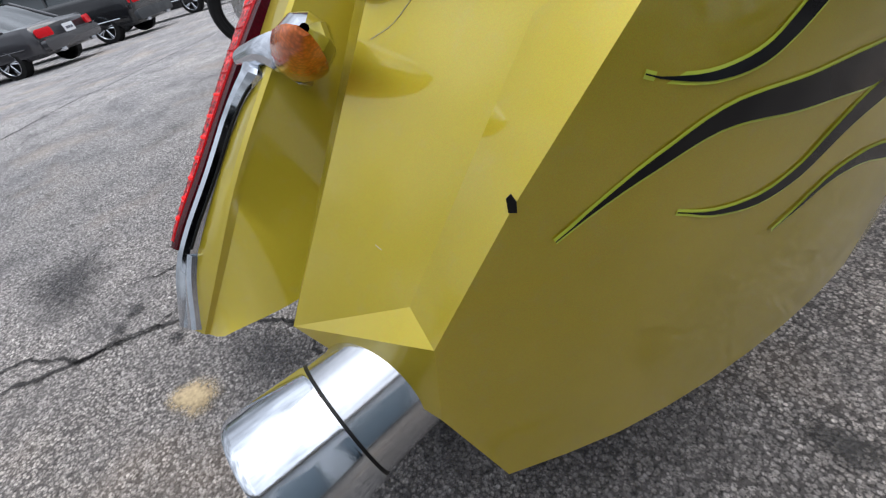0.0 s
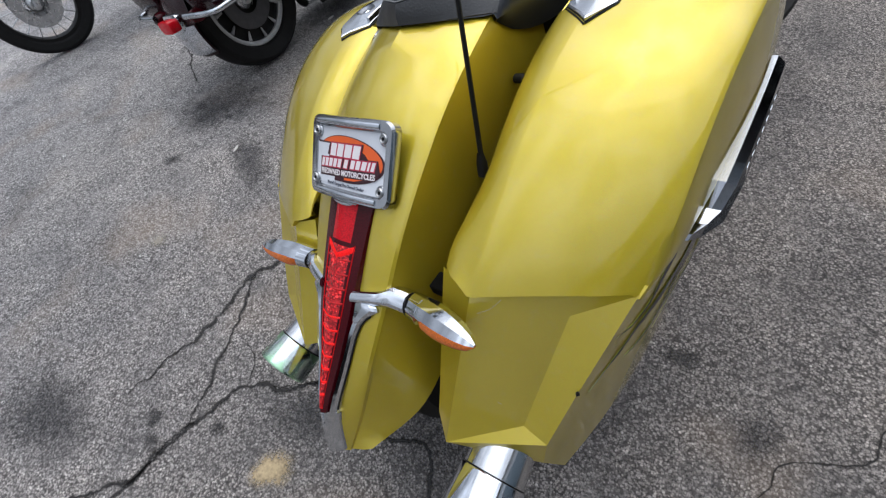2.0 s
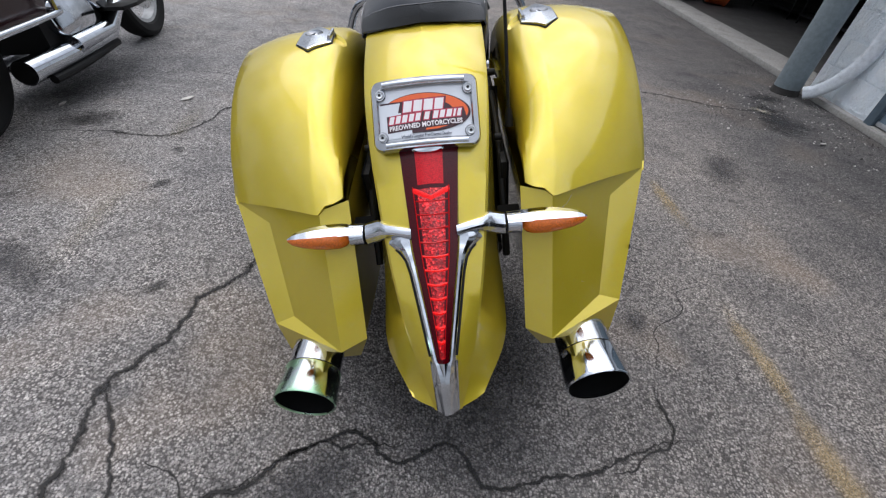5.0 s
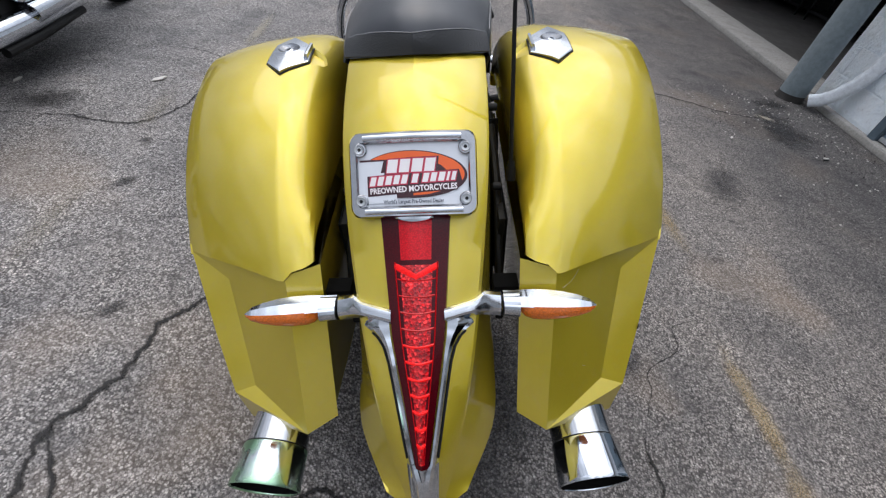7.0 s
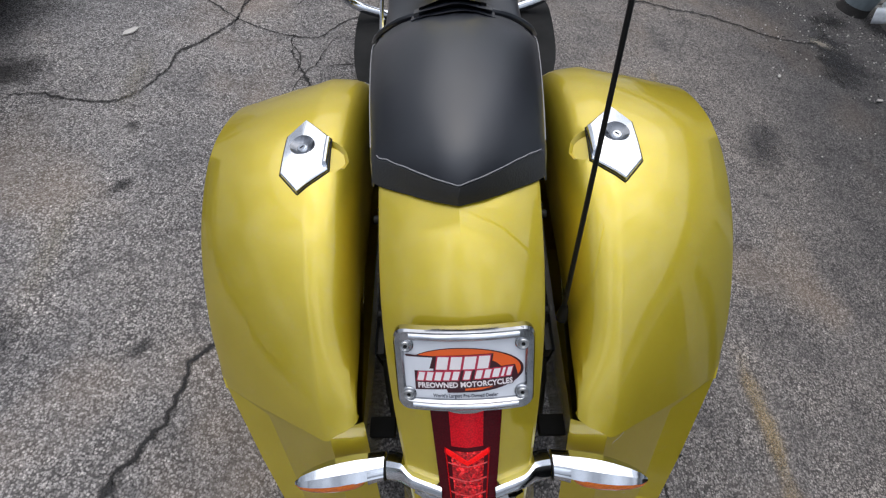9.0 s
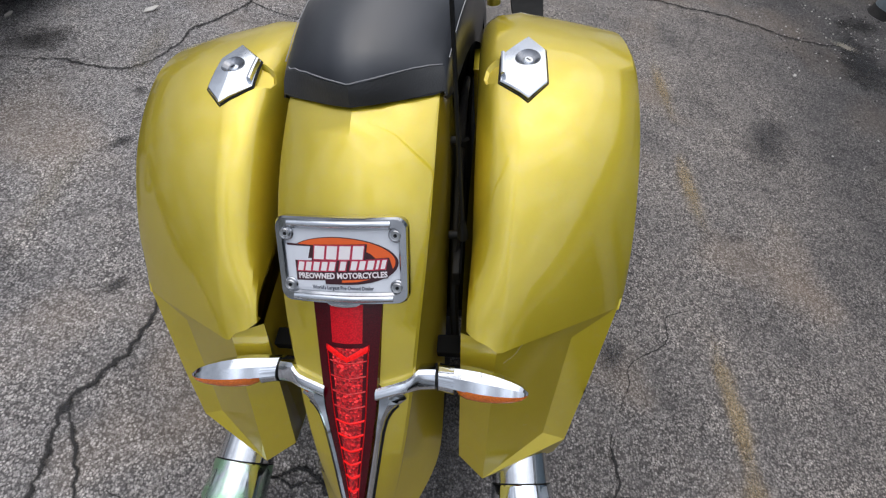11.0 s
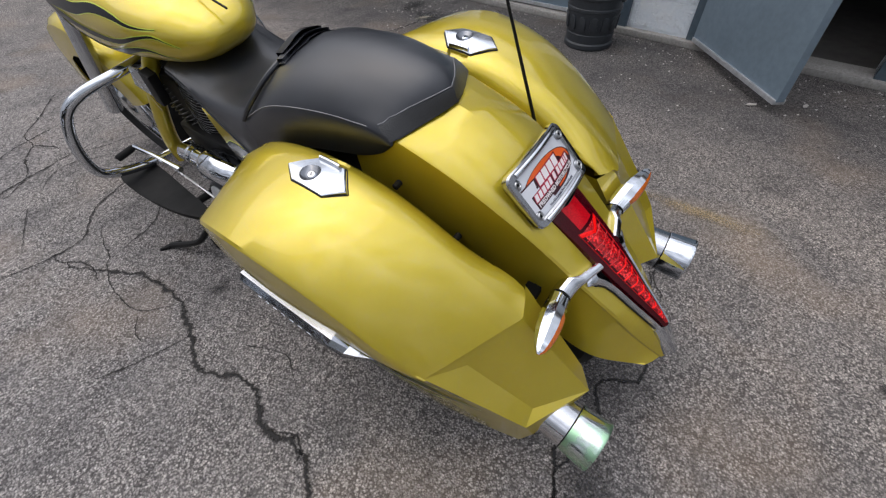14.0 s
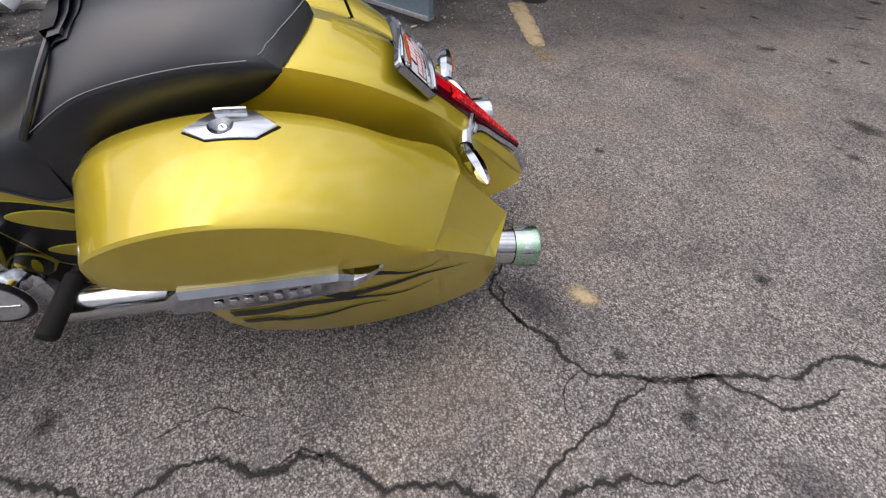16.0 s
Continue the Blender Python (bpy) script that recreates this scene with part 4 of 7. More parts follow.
def make_saddlebag(side):
    # lower shell: rails run from the rear to the front
    bm = bmesh.new()
    V = lambda p: bm.verts.new((p[0] * side, p[1], p[2]))
    lidi, lidc, ledge, bevt, lido = V((0.158, 0.290, 0.612)), V((0.2135, 0.274, 0.603)), V((0.262, 0.2985, 0.599)), V((0.333, 0.311, 0.5605)), V((0.4035, 0.3545, 0.588))
    boti, botc, faca, faco, sideb = V((0.153, 0.148, 0.384)), V((0.196, 0.1135, 0.391)), V((0.299, 0.190, 0.416)), V((0.337, 0.1845, 0.405)), V((0.326, 0.172, 0.338))
    chip, low, lowi = V((0.3625, 0.2485, 0.4795)), V((0.336, 0.200, 0.252)), V((0.2, 0.2, 0.26))
    n = 12
    top_o = [V(p) for p in spline([(0.4035, 0.3545, 0.588), (0.412, 0.45, 0.6), (0.42, 0.6, 0.615), (0.422, 0.72, 0.62), (0.418, 0.832, 0.62)], n)][1:]
    mid_o = [V(p) for p in spline([(0.3625, 0.2485, 0.4795), (0.392, 0.36, 0.5), (0.41, 0.5, 0.5), (0.416, 0.65, 0.5), (0.41, 0.826, 0.5)], n)][1:]
    mid2 = [V(p) for p in spline([(0.337, 0.1845, 0.405), (0.375, 0.33, 0.37), (0.395, 0.5, 0.36), (0.402, 0.65, 0.36), (0.395, 0.818, 0.38)], n)][1:]
    low_o = [V(p) for p in spline([(0.336, 0.200, 0.252), (0.352, 0.31, 0.218), (0.368, 0.45, 0.205), (0.372, 0.62, 0.205), (0.36, 0.80, 0.24)], n)][1:]
    low_i = [V(p) for p in spline([(0.2, 0.2, 0.26), (0.2, 0.45, 0.22), (0.2, 0.62, 0.22), (0.2, 0.80, 0.25)], n)][1:]
    top_i = [V(p) for p in spline([(0.158, 0.290, 0.615), (0.158, 0.5, 0.62), (0.165, 0.832, 0.62)], n)][1:]
    F = lambda *q: bm.faces.new(q)
    F(lidi, lidc, botc, boti)
    F(lidc, ledge, bevt)
    F(ledge, lido, bevt)
    F(lidc, bevt, faca, botc)
    F(bevt, lido, chip, faca)
    F(chip, faco, faca)
    F(botc, faca, faco)
    F(botc, faco, sideb)
    F(boti, botc, sideb)
    F(boti, sideb, low, lowi)
    for a, r in ((lido, top_o), (chip, mid_o), (faco, mid2), (low, low_o), (lowi, low_i), (lidi, top_i)):
        r.insert(0, a)
    for ra, rb in ((top_o, mid_o), (mid_o, mid2), (low_o, low_i)):
        for k in range(n - 1):
            F(ra[k], ra[k + 1], rb[k + 1], rb[k])
    F(faco, mid2[1], low_o[1], low)
    F(faco, low, sideb)
    for k in range(1, n - 1):
        F(mid2[k], mid2[k + 1], low_o[k + 1], low_o[k])
    F(lidi, boti, lowi)
    for k in range(n - 1):
        if k == 0:
            F(lidi, lowi, low_i[1], top_i[1])
        else:
            F(top_i[k], low_i[k], low_i[k + 1], top_i[k + 1])
    F(top_o[-1], mid_o[-1], mid2[-1], low_o[-1], low_i[-1], top_i[-1])
    crisp = [e for e in bm.edges if len(e.link_faces) == 2 and e.calc_face_angle(0) > radians(8)]
    bmesh.ops.bevel(bm, geom=crisp, offset=0.003, segments=2, profile=0.6, affect="EDGES", clamp_overlap=True)
    bag = part("saddlebag", bm, YELLOW, bike, "hard yellow saddlebag with black flame graphics", sharp=17)

    # lid
    ridge = [(0.217, 0.264, 0.602), (0.221, 0.30, 0.635), (0.226, 0.36, 0.681), (0.232, 0.45, 0.738), (0.238, 0.54, 0.778), (0.243, 0.64, 0.801), (0.246, 0.74, 0.803), (0.246, 0.84, 0.787), (0.246, 0.915, 0.759), (0.245, 0.964, 0.718), (0.243, 0.990, 0.650), (0.242, 0.988, 0.59)]
    crease = [(0.400, 0.351, 0.588), (0.410, 0.385, 0.615), (0.418, 0.43, 0.652), (0.422, 0.49, 0.698), (0.426, 0.56, 0.738), (0.430, 0.64, 0.765), (0.432, 0.72, 0.777), (0.430, 0.80, 0.767), (0.425, 0.87, 0.741), (0.414, 0.925, 0.70), (0.395, 0.955, 0.64), (0.388, 0.958, 0.60)]
    lip = [(0.404, 0.353, 0.582), (0.414, 0.385, 0.588), (0.423, 0.43, 0.594), (0.430, 0.49, 0.603), (0.436, 0.56, 0.612), (0.440, 0.64, 0.617), (0.441, 0.72, 0.619), (0.438, 0.80, 0.62), (0.431, 0.87, 0.623), (0.418, 0.925, 0.627), (0.4, 0.955, 0.622), (0.39, 0.958, 0.595)]
    rows_n = 40
    R_, C_, L_ = (np.array(spline(r, rows_n)) for r in (ridge, crease, lip))
    rows = []
    for k in range(rows_n):
        r, c, l = R_[k], C_[k], L_[k]
        t = k / (rows_n - 1)
        bulge = 0.012 * math.sin(math.pi * min(1, t * 1.15 + 0.06)) + 0.002
        s = min(1.0, max(0.0, (r[2] - 0.602) / 0.13)) if t < 0.5 else 1.0
        s = s * s * (3 - 2 * s)
        q = 1 - s
        low = 0.618 if t < 0.5 else min(0.618, r[2] - 0.004)
        row = [(0.178, r[1] + 0.02 + 0.012 * q, low)]
        for xs, xq, fore, fq, rise, drop in ((0.170, 0.166, 0.020, 0.008, 0.0170, 0.075), (0.172, 0.167, 0.014, 0.011, 0.0165, 0.046), (0.179, 0.172, 0.009, 0.011, 0.0155, 0.028), (0.191, 0.182, 0.005, 0.008, 0.0115, 0.0145), (0.206, 0.198, 0.002, 0.004, 0.0055, 0.0055)):
            row.append((xs * s + xq * q, r[1] + fore + fq * q, max(low - 0.002 * q, r[2] + rise * q - drop * s)))
        row += [(r[0] - 0.004, r[1], r[2] + 0.0), (r[0] + 0.004, r[1] + 0.001, r[2] + 0.0005)]
        for f in (0.2, 0.4, 0.6, 0.8):
            p = r * (1 - f) + c * f
            row.append((p[0], p[1] - 0.3 * bulge * math.sin(math.pi * f), p[2] + bulge * math.sin(math.pi * f)))
        row += [(c[0] - 0.004, c[1], c[2] + 0.002), (c[0] + 0.0015, c[1], c[2] - 0.004)]
        for f in (0.35, 0.7, 1.0):
            p = c * (1 - f) + l * f
            row.append((p[0] + 0.004 * math.sin(math.pi * f), p[1], p[2]))
        row.append((l[0] - 0.03, l[1], min(l[2] + 0.004, c[2])))
        rows.append(mirrored(row, side))
    rows.insert(0, [(x, y + 0.007, z - 0.006) for x, y, z in rows[0]])
    rows_n += 1
    bm = grid_mesh(rows, True, False)
    bm.verts.ensure_lookup_table()
    m_ = len(rows[0])
    for first, hub in ((0, (0.28 * side, 0.345, 0.615)), ((rows_n - 1) * m_, (0.28 * side, 0.955, 0.595))):
        h_ = bm.verts.new(hub)
        bm.verts.ensure_lookup_table()
        for k in range(m_):
            bm.faces.new((bm.verts[first + k], bm.verts[first + (k + 1) % m_], h_))
    lid = part("lid", bm, YELLOW, bag, "smooth domed yellow lid", sharp=27)

    # chrome latch on the lid's crown
    tree = side_skin(lid)
    def on_lid(x, y, lift=0.0):
        hit = tree.ray_cast(Vector((x * side, y, 1.2)), Vector((0, 0, -1)))
        return (hit[0] if hit[0] is not None else Vector((x * side, y, 0.8))) + Vector((0, 0, lift))
    hexa = [(0.2555, 0.744), (0.2815, 0.706), (0.2815, 0.630), (0.2515, 0.597), (0.2080, 0.640), (0.2110, 0.704)]
    mid_ = Vector((0.2525, 0.684))
    def rim_at(a):
        """The hexagon's rim in direction a from the lock."""
        d = Vector((math.cos(a), math.sin(a)))
        best = 1.0
        for (x0, y0), (x1, y1) in zip(hexa, hexa[1:] + hexa[:1]):
            e, o = Vector((x1 - x0, y1 - y0)), Vector((x0, y0)) - mid_
            k = d.x * e.y - d.y * e.x
            if abs(k) < 1e-9:
                continue
            far_, u = (o.x * e.y - o.y * e.x) / k, (o.x * d.y - o.y * d.x) / k
            if far_ > 0 and -1e-6 <= u <= 1 + 1e-6:
                best = min(best, far_)
        return mid_ + d * best
    def facet(x, y, lift=0.0):
        """Height of the two facets that meet along the crest, close above the lid."""
        f = (y - hexa[3][1]) / (hexa[0][1] - hexa[3][1])
        away = abs(x - hexa[3][0] - (hexa[0][0] - hexa[3][0]) * f)
        return on_lid(x, y, max(0.0030, 0.0072 - (0.13 if x > 0.2535 else 0.06) * away) + lift)
    turns = sorted({round(2 * math.pi * k / 32, 4) for k in range(32)} | {round(math.atan2(y - mid_.y, x - mid_.x) % (2 * math.pi), 4) for x, y in hexa})
    outer_ = [rim_at(a) for a in turns]
    inset_ = [mid_ + (p - mid_) * 0.965 for p in outer_]
    hole_ = [mid_ + Vector((math.cos(a), math.sin(a))) * 0.0205 for a in turns]
    rings = [[on_lid(p.x, p.y, -0.004) for p in outer_], [facet(p.x, p.y, -0.0012) for p in outer_], [facet(p.x, p.y) for p in inset_], [facet(p.x, p.y) for p in hole_]]
    part("latch", grid_mesh(rings, True), LATCH_CHROME, bag, "faceted chrome latch plate", sharp=9)
    part("latch_gasket", tube([on_lid(mid_.x + (p.x - mid_.x) * 1.035, mid_.y + (p.y - mid_.y) * 1.03, 0.0004) for p in outer_], 0.0013, 6, closed=True), BLACK, bag, "thin black gasket round the latch")
    dish = [[facet(p.x, p.y, 0.0002) for p in hole_]]
    for r, deep in ((0.0195, -0.0016), (0.0115, -0.0072), (0.0095, -0.0076)):
        dish.append([facet(mid_.x + 0.002, mid_.y - 0.003, deep) * (1 - r / 0.0205) + (facet(mid_.x, mid_.y, deep) * (r / 0.0205)) + Vector((side * r * math.cos(a), r * math.sin(a), 0)) for a in turns])
    part("latch_recess", grid_mesh(dish, True), LOCK_DARK, bag, "dark dished recess round the key lock", sharp=40)
    up = (0.18 * side, -0.12, 1)
    c = facet(mid_.x + 0.001, mid_.y - 0.002, -0.0070)
    part("lock", lathe([(0, 0.0034), (0.0066, 0.0034), (0.0084, 0.0022), (0.0098, 0.0), (0.0098, -0.002)], aim(c, up)), CHROME, bag, "round key lock")
    part("keyhole", slab(rounded(0.0018, 0.0075, 0.0007, 3), 0.0008, aim(c + Vector((0, 0, 0.0032)), up)), BLACK, bag)
    tab = []
    for y in np.linspace(0.647, 0.699, 8):
        tab.append([facet(0.2175, y, 0.0002), facet(0.2150, y, 0.0075), facet(0.2120, y, 0.0090), facet(0.2095, y, 0.0080), facet(0.2100, y, -0.003)])
    part("latch_tab", grid_mesh(tab, True, True), LATCH_CHROME, bag, "raised chrome pull tab", sharp=25)
    # finger scoop in the lid under the latch's inner edge
    bowl = [(0.2125, 0.702), (0.197, 0.6985), (0.186, 0.690), (0.1815, 0.672), (0.186, 0.654), (0.197, 0.6455), (0.2125, 0.642)]
    cut = bmesh.new()
    sink = [[on_lid(x, y, 0.02) for x, y in bowl], [on_lid(x, y, 0.001) for x, y in bowl], [on_lid(0.205 + (x - 0.205) * 0.72, 0.672 + (y - 0.672) * 0.76, -0.0085) for x, y in bowl]]
    grid_mesh(sink, True, True, cut)
    well = [[Vector((side * (mid_.x + 0.0212 * math.cos(a)), mid_.y + 0.0212 * math.sin(a), on_lid(mid_.x, mid_.y).z + dz)) for a in (2 * math.pi * k / 24 for k in range(24))] for dz in (0.02, -0.024)]
    grid_mesh(well, True, True, cut)
    cutter = part("cutter", cut, YELLOW, bag)
    carve = lid.modifiers.new("scoop", "BOOLEAN")
    carve.operation, carve.solver, carve.object = "DIFFERENCE", "EXACT", cutter
    carved = bpy.data.meshes.new_from_object(lid.evaluated_get(bpy.context.evaluated_depsgraph_get()))
    lid.modifiers.clear()
    if len(carved.polygons) > 100:
        lid.data = carved
        carved.set_sharp_from_angle(angle=radians(27))
    bpy.data.objects.remove(cutter)

    # chrome name bar along the seam between lid and shell
    out = [(0.812, 0.625), (0.842, 0.598), (0.840, 0.556), (0.72, 0.548), (0.6, 0.546), (0.52, 0.550), (0.478, 0.562), (0.455, 0.582), (0.462, 0.590), (0.488, 0.584), (0.512, 0.589), (0.538, 0.614), (0.6, 0.620), (0.72, 0.624)]
    bar = bmesh.new()
    outer = [bar.verts.new(((0.4455 - 0.09 * (y - 0.66) ** 2 - 0.36 * max(0.0, 0.53 - y)) * side, y, z)) for y, z in out]
    cy, cz = 0.66, 0.580
    face = [bar.verts.new(((0.4565 - 0.09 * (y - 0.66) ** 2 - 0.36 * max(0.0, 0.53 - y)) * side, cy + (y - cy) * 0.985, cz + (z - cz) * 0.74)) for y, z in out]
    back = [bar.verts.new((0.40 * side, y, z)) for y, z in out]
    m_ = len(out)
    for k in range(m_):
        j = (k + 1) % m_
        bar.faces.new((outer[k], outer[j], face[j], face[k]))
        bar.faces.new((outer[k], outer[j], back[j], back[k]))
    bar.faces.new(face)
    part("name_bar", bar, BAR_CHROME, bag, "chrome trim bar with raised marks", sharp=14)
    for k in range(7):
        y = (0.60 + 0.026 * k)
        bm = slab(rounded(0.015, 0.018, 0.003, 3), 0.0014, aim(((0.4562 - 0.09 * (y - 0.66) ** 2) * side, y, 0.584), (side, 0, 0)), 0.0008)
        part("raised_mark", bm, CHROME, bag)

    # flames with lime outlines on the shell
    tree = side_skin(bag)
    for pts, ws in (FLAME_LONG, FLAME_UPPER, FLAME_MIDDLE, FLAME_LOWER):
        flame("flame_outline", pts, ws, tree, side, LIME, bag, 0.0012, "thin lime pinstripe", 0.0018)
        flame("flame", pts, ws, tree, side, GLOSS_BLACK, bag, 0.0019, "black painted flame")
    if side > 0:
        for marks in (((0.224, 0.574), (0.240, 0.578), (0.252, 0.588)), ((0.262, 0.452), (0.268, 0.449)), ((0.35, 0.43), (0.353, 0.425))):
            pts_ = []
            for x, z in spline(marks, 8):
                h2 = tree.ray_cast(Vector((x, -0.5, z)), Vector((0, 1, 0)))
                if h2[0] is not None:
                    pts_.append(h2[0] + Vector((0, -0.0004, 0)))
            if len(pts_) > 3:
                part("scratch", tube(pts_, 0.0002, 5), LITTER, bag, "fine pale scratch")
        part("paint_chip", slab([(-0.0025, -0.004), (0.002, -0.005), (0.003, 0.001), (0.001, 0.006), (-0.002, 0.004)], 0.0012, aim(Vector((0.3625, 0.2480, 0.4815)), (0.75, -0.65, 0.1))), BLACK, bag, "small black chip in the paint")
    return bag


for side in (1, -1):
    make_saddlebag(side)


def make_fender():
    centre = [(0, 0.72, 0.84), (0, 0.60, 0.848), (0, 0.525, 0.838), (0, 0.45, 0.806), (0, 0.374, 0.758), (0, 0.30, 0.693), (0, 0.205, 0.598), (0, 0.12, 0.51), (0, 0.046, 0.432), (0, 0.0, 0.352)]
    brow = [(0.108, 0.72, 0.822), (0.113, 0.60, 0.820), (0.113, 0.548, 0.808), (0.112, 0.46, 0.775), (0.108, 0.382, 0.732), (0.098, 0.292, 0.664), (0.084, 0.202, 0.576), (0.068, 0.129, 0.500), (0.047, 0.067, 0.421), (0.020, 0.012, 0.345)]
    edge = [(0.114, 0.72, 0.814), (0.119, 0.606, 0.812), (0.119, 0.556, 0.800), (0.117, 0.467, 0.767), (0.113, 0.39, 0.724), (0.103, 0.30, 0.656), (0.089, 0.212, 0.569), (0.073, 0.14, 0.494), (0.052, 0.077, 0.416), (0.025, 0.018, 0.343)]
    hem = [(0.124, 0.72, 0.62), (0.124, 0.62, 0.61), (0.124, 0.57, 0.60), (0.123, 0.50, 0.56), (0.122, 0.44, 0.53), (0.121, 0.38, 0.49), (0.12, 0.31, 0.45), (0.121, 0.23, 0.405), (0.113, 0.138, 0.371), (0.064, 0.038, 0.350)]
    n = 44
    half = [spline(r, n) for r in (centre, brow, edge, hem)]
    rows = []
    for k in range(n):
        c, b_, e, h = (np.array(r[k]) for r in half)
        right = [b_, b_ * 0.5 + e * 0.5 + np.array([0.002, -0.001, 0.0015]), e, e * 0.5 + h * 0.5 + np.array([0.003, 0, 0]), h, h * np.array([0.93, 1, 1])]
        crown = [c * 0.45 + b_ * 0.55 + np.array([0, -0.002, 0.003])]
        side_r = crown + right
        row = [tuple(p * np.array([-1, 1, 1])) for p in side_r[::-1]] + [tuple(c)] + [tuple(p) for p in side_r]
        rows.append(row)
    return part("rear_fender", grid_mesh(rows), YELLOW, bike, "long yellow rear fender with a pointed tail", sharp=28)


fender = make_fender()


def tail_pt(t, x=0.0, lift=0.0):
    """A point on the tail's ridge: t from 0 at the plate to 1 at the tip."""
    c = np.array(spline([(0, 0.335, 0.708), (0, 0.30, 0.683), (0, 0.205, 0.598), (0, 0.12, 0.513), (0, 0.046, 0.435), (0, 0.0, 0.352)], 60))
    at = lambda q: np.array([np.interp(q * 59, np.arange(60), c[:, i]) for i in range(3)])
    p = at(t)
    d = at(min(1.0, t + 0.017)) - at(max(0.0, t - 0.017))
    d = d / np.linalg.norm(d)
    nrm = np.array([0, d[2], -d[1]])
    if nrm[1] > 0:
        nrm = -nrm
    drop = abs(x) * float(np.interp(t, [0.0, 0.5, 0.8, 1.0], [0.13, 0.16, 0.30, 0.5]))
    return Vector(p + nrm * (lift - drop) + np.array([x, 0, 0]))


def strip(name, t0, t1, w, x0f, lift0, lift1, mat, label="", n=30, cross=7, parent=None):
    """A raised strip along the tail between t0 and t1 with half-width w(t)."""
    rows = []
    for k in range(n):
        t = t0 + (t1 - t0) * k / (n - 1)
        ww = w(t)
        row = [tail_pt(t, -ww, lift0)]
        for j in range(cross):
            f = -1 + 2 * j / (cross - 1)
            row.append(tail_pt(t, ww * f * 0.94, lift1 + 0.003 * (1 - f * f)))
        row.append(tail_pt(t, ww, lift0))
        rows.append(row)
    return part(name, grid_mesh(rows, False, True), mat, parent or bike, label, sharp=30)


def lens_w(t):
    return float(np.interp(t, [0.0, 0.03, 0.08, 0.42, 0.8], [0.070, 0.060, 0.0535, 0.040, 0.0095]))


light = strip("tail_light", 0.03, 0.80, lens_w, 0, -0.004, 0.013, RED_DARK, "long tapering dark red tail light with lit segments")
strip("reflector", 0.05, 0.2, lambda t: lens_w(t) * 0.66, 0, 0.012, 0.0140, RED_GRID, "red reflector grid", 8, 5, light)
def cell_w(t):
    return lens_w(t) * float(np.interp(t, [0.2, 0.5, 0.785], [0.66, 0.62, 0.45]))


strip("lamp_panel", 0.215, 0.785, cell_w, 0, 0.0132, 0.0140, RED_CELL, "red lamp cells inside the lens", 24, 9, light)
for s in (-1, 1):
    rows = []
    for t in np.linspace(0.205, 0.785, 26):
        w0, w1 = cell_w(t), max(0.0004, cell_w(t) - 0.0022)
        rows.append([tail_pt(t, s * w0, 0.0140), tail_pt(t, s * (w0 + w1) / 2, 0.0163), tail_pt(t, s * w1, 0.0150)])
    part("led_rail", grid_mesh(rows), RED_RAIL, light, "thin lit rail along the lamp cells")
# the lit chevron that heads the lamp cells, and the short lit bars under it
for k in range(12):
    t0 = 0.205 + 0.047 * k
    vee, thick, wide = (0.034, 0.020, 0.99) if k == 0 else (0.006, 0.0040 + 0.0007 * k, 0.90)
    rows = []
    for f in np.linspace(-1, 1, 9):
        p0, high = t0 + vee * (1 - abs(f) if k == 0 else 1 - f * f), 0.0146 + 0.003 * (1 - (0.94 * wide * f) ** 2)
        rows.append([tail_pt(p0 + thick * q, cell_w(t0) * wide * f, high + dz) for q, dz in ((0, -0.0008), (0.5, 0.0004), (1, -0.0008))])
    part("led_segment", grid_mesh(rows), RED_RAIL if 0 < k < 5 else RED_LED, light)
for s in (-1, 1):
    rows = []
    n = 60
    for k in range(n):
        t = 0.345 + (0.99 - 0.345) * k / (n - 1)
        a = lens_w(t) + 0.001 if t < 0.8 else max(0.0, 0.0085 * (1 - (t - 0.8) / 0.06))
        b_ = float(np.interp(t, [0.345, 0.385, 0.402, 0.425, 0.455, 0.50, 0.8, 0.9, 0.99], [0.058, 0.083, 0.073, 0.060, 0.0515, 0.0452, 0.0205, 0.018, 0.013]))
        rows.append([tail_pt(t, s * a, -0.003), tail_pt(t, s * a, 0.010), tail_pt(t, s * (a + (b_ - a) * 0.4), 0.0125), tail_pt(t, s * (a + (b_ - a) * 0.75), 0.0095), tail_pt(t, s * b_, 0.004), tail_pt(t, s * b_, -0.006)])
    part("tail_trim", grid_mesh(rows, False, True), CHROME, bike, "chrome trim beside the tail light", sharp=18)
    part("trim_gasket", tube([r[4] + Vector((s * 0.001, 0, -0.001)) for r in rows[6:41]], 0.0016, 6), BLACK, bike)
cap_rows = []
for t in np.linspace(0.80, 0.99, 10):
    half_w = 0.0235 - 0.004 * (t - 0.8) / 0.2
    cap_rows.append([tail_pt(t, half_w * f, z_) for f, z_ in ((-1, -0.003), (-1, 0.0025), (-0.86, 0.0060), (-0.06, 0.0095), (0.06, 0.0095), (0.86, 0.0060), (1, 0.0025), (1, -0.003))])
part("tail_cap", grid_mesh(cap_rows, False, True), CHROME, bike, "pointed chrome tail cap", sharp=25)


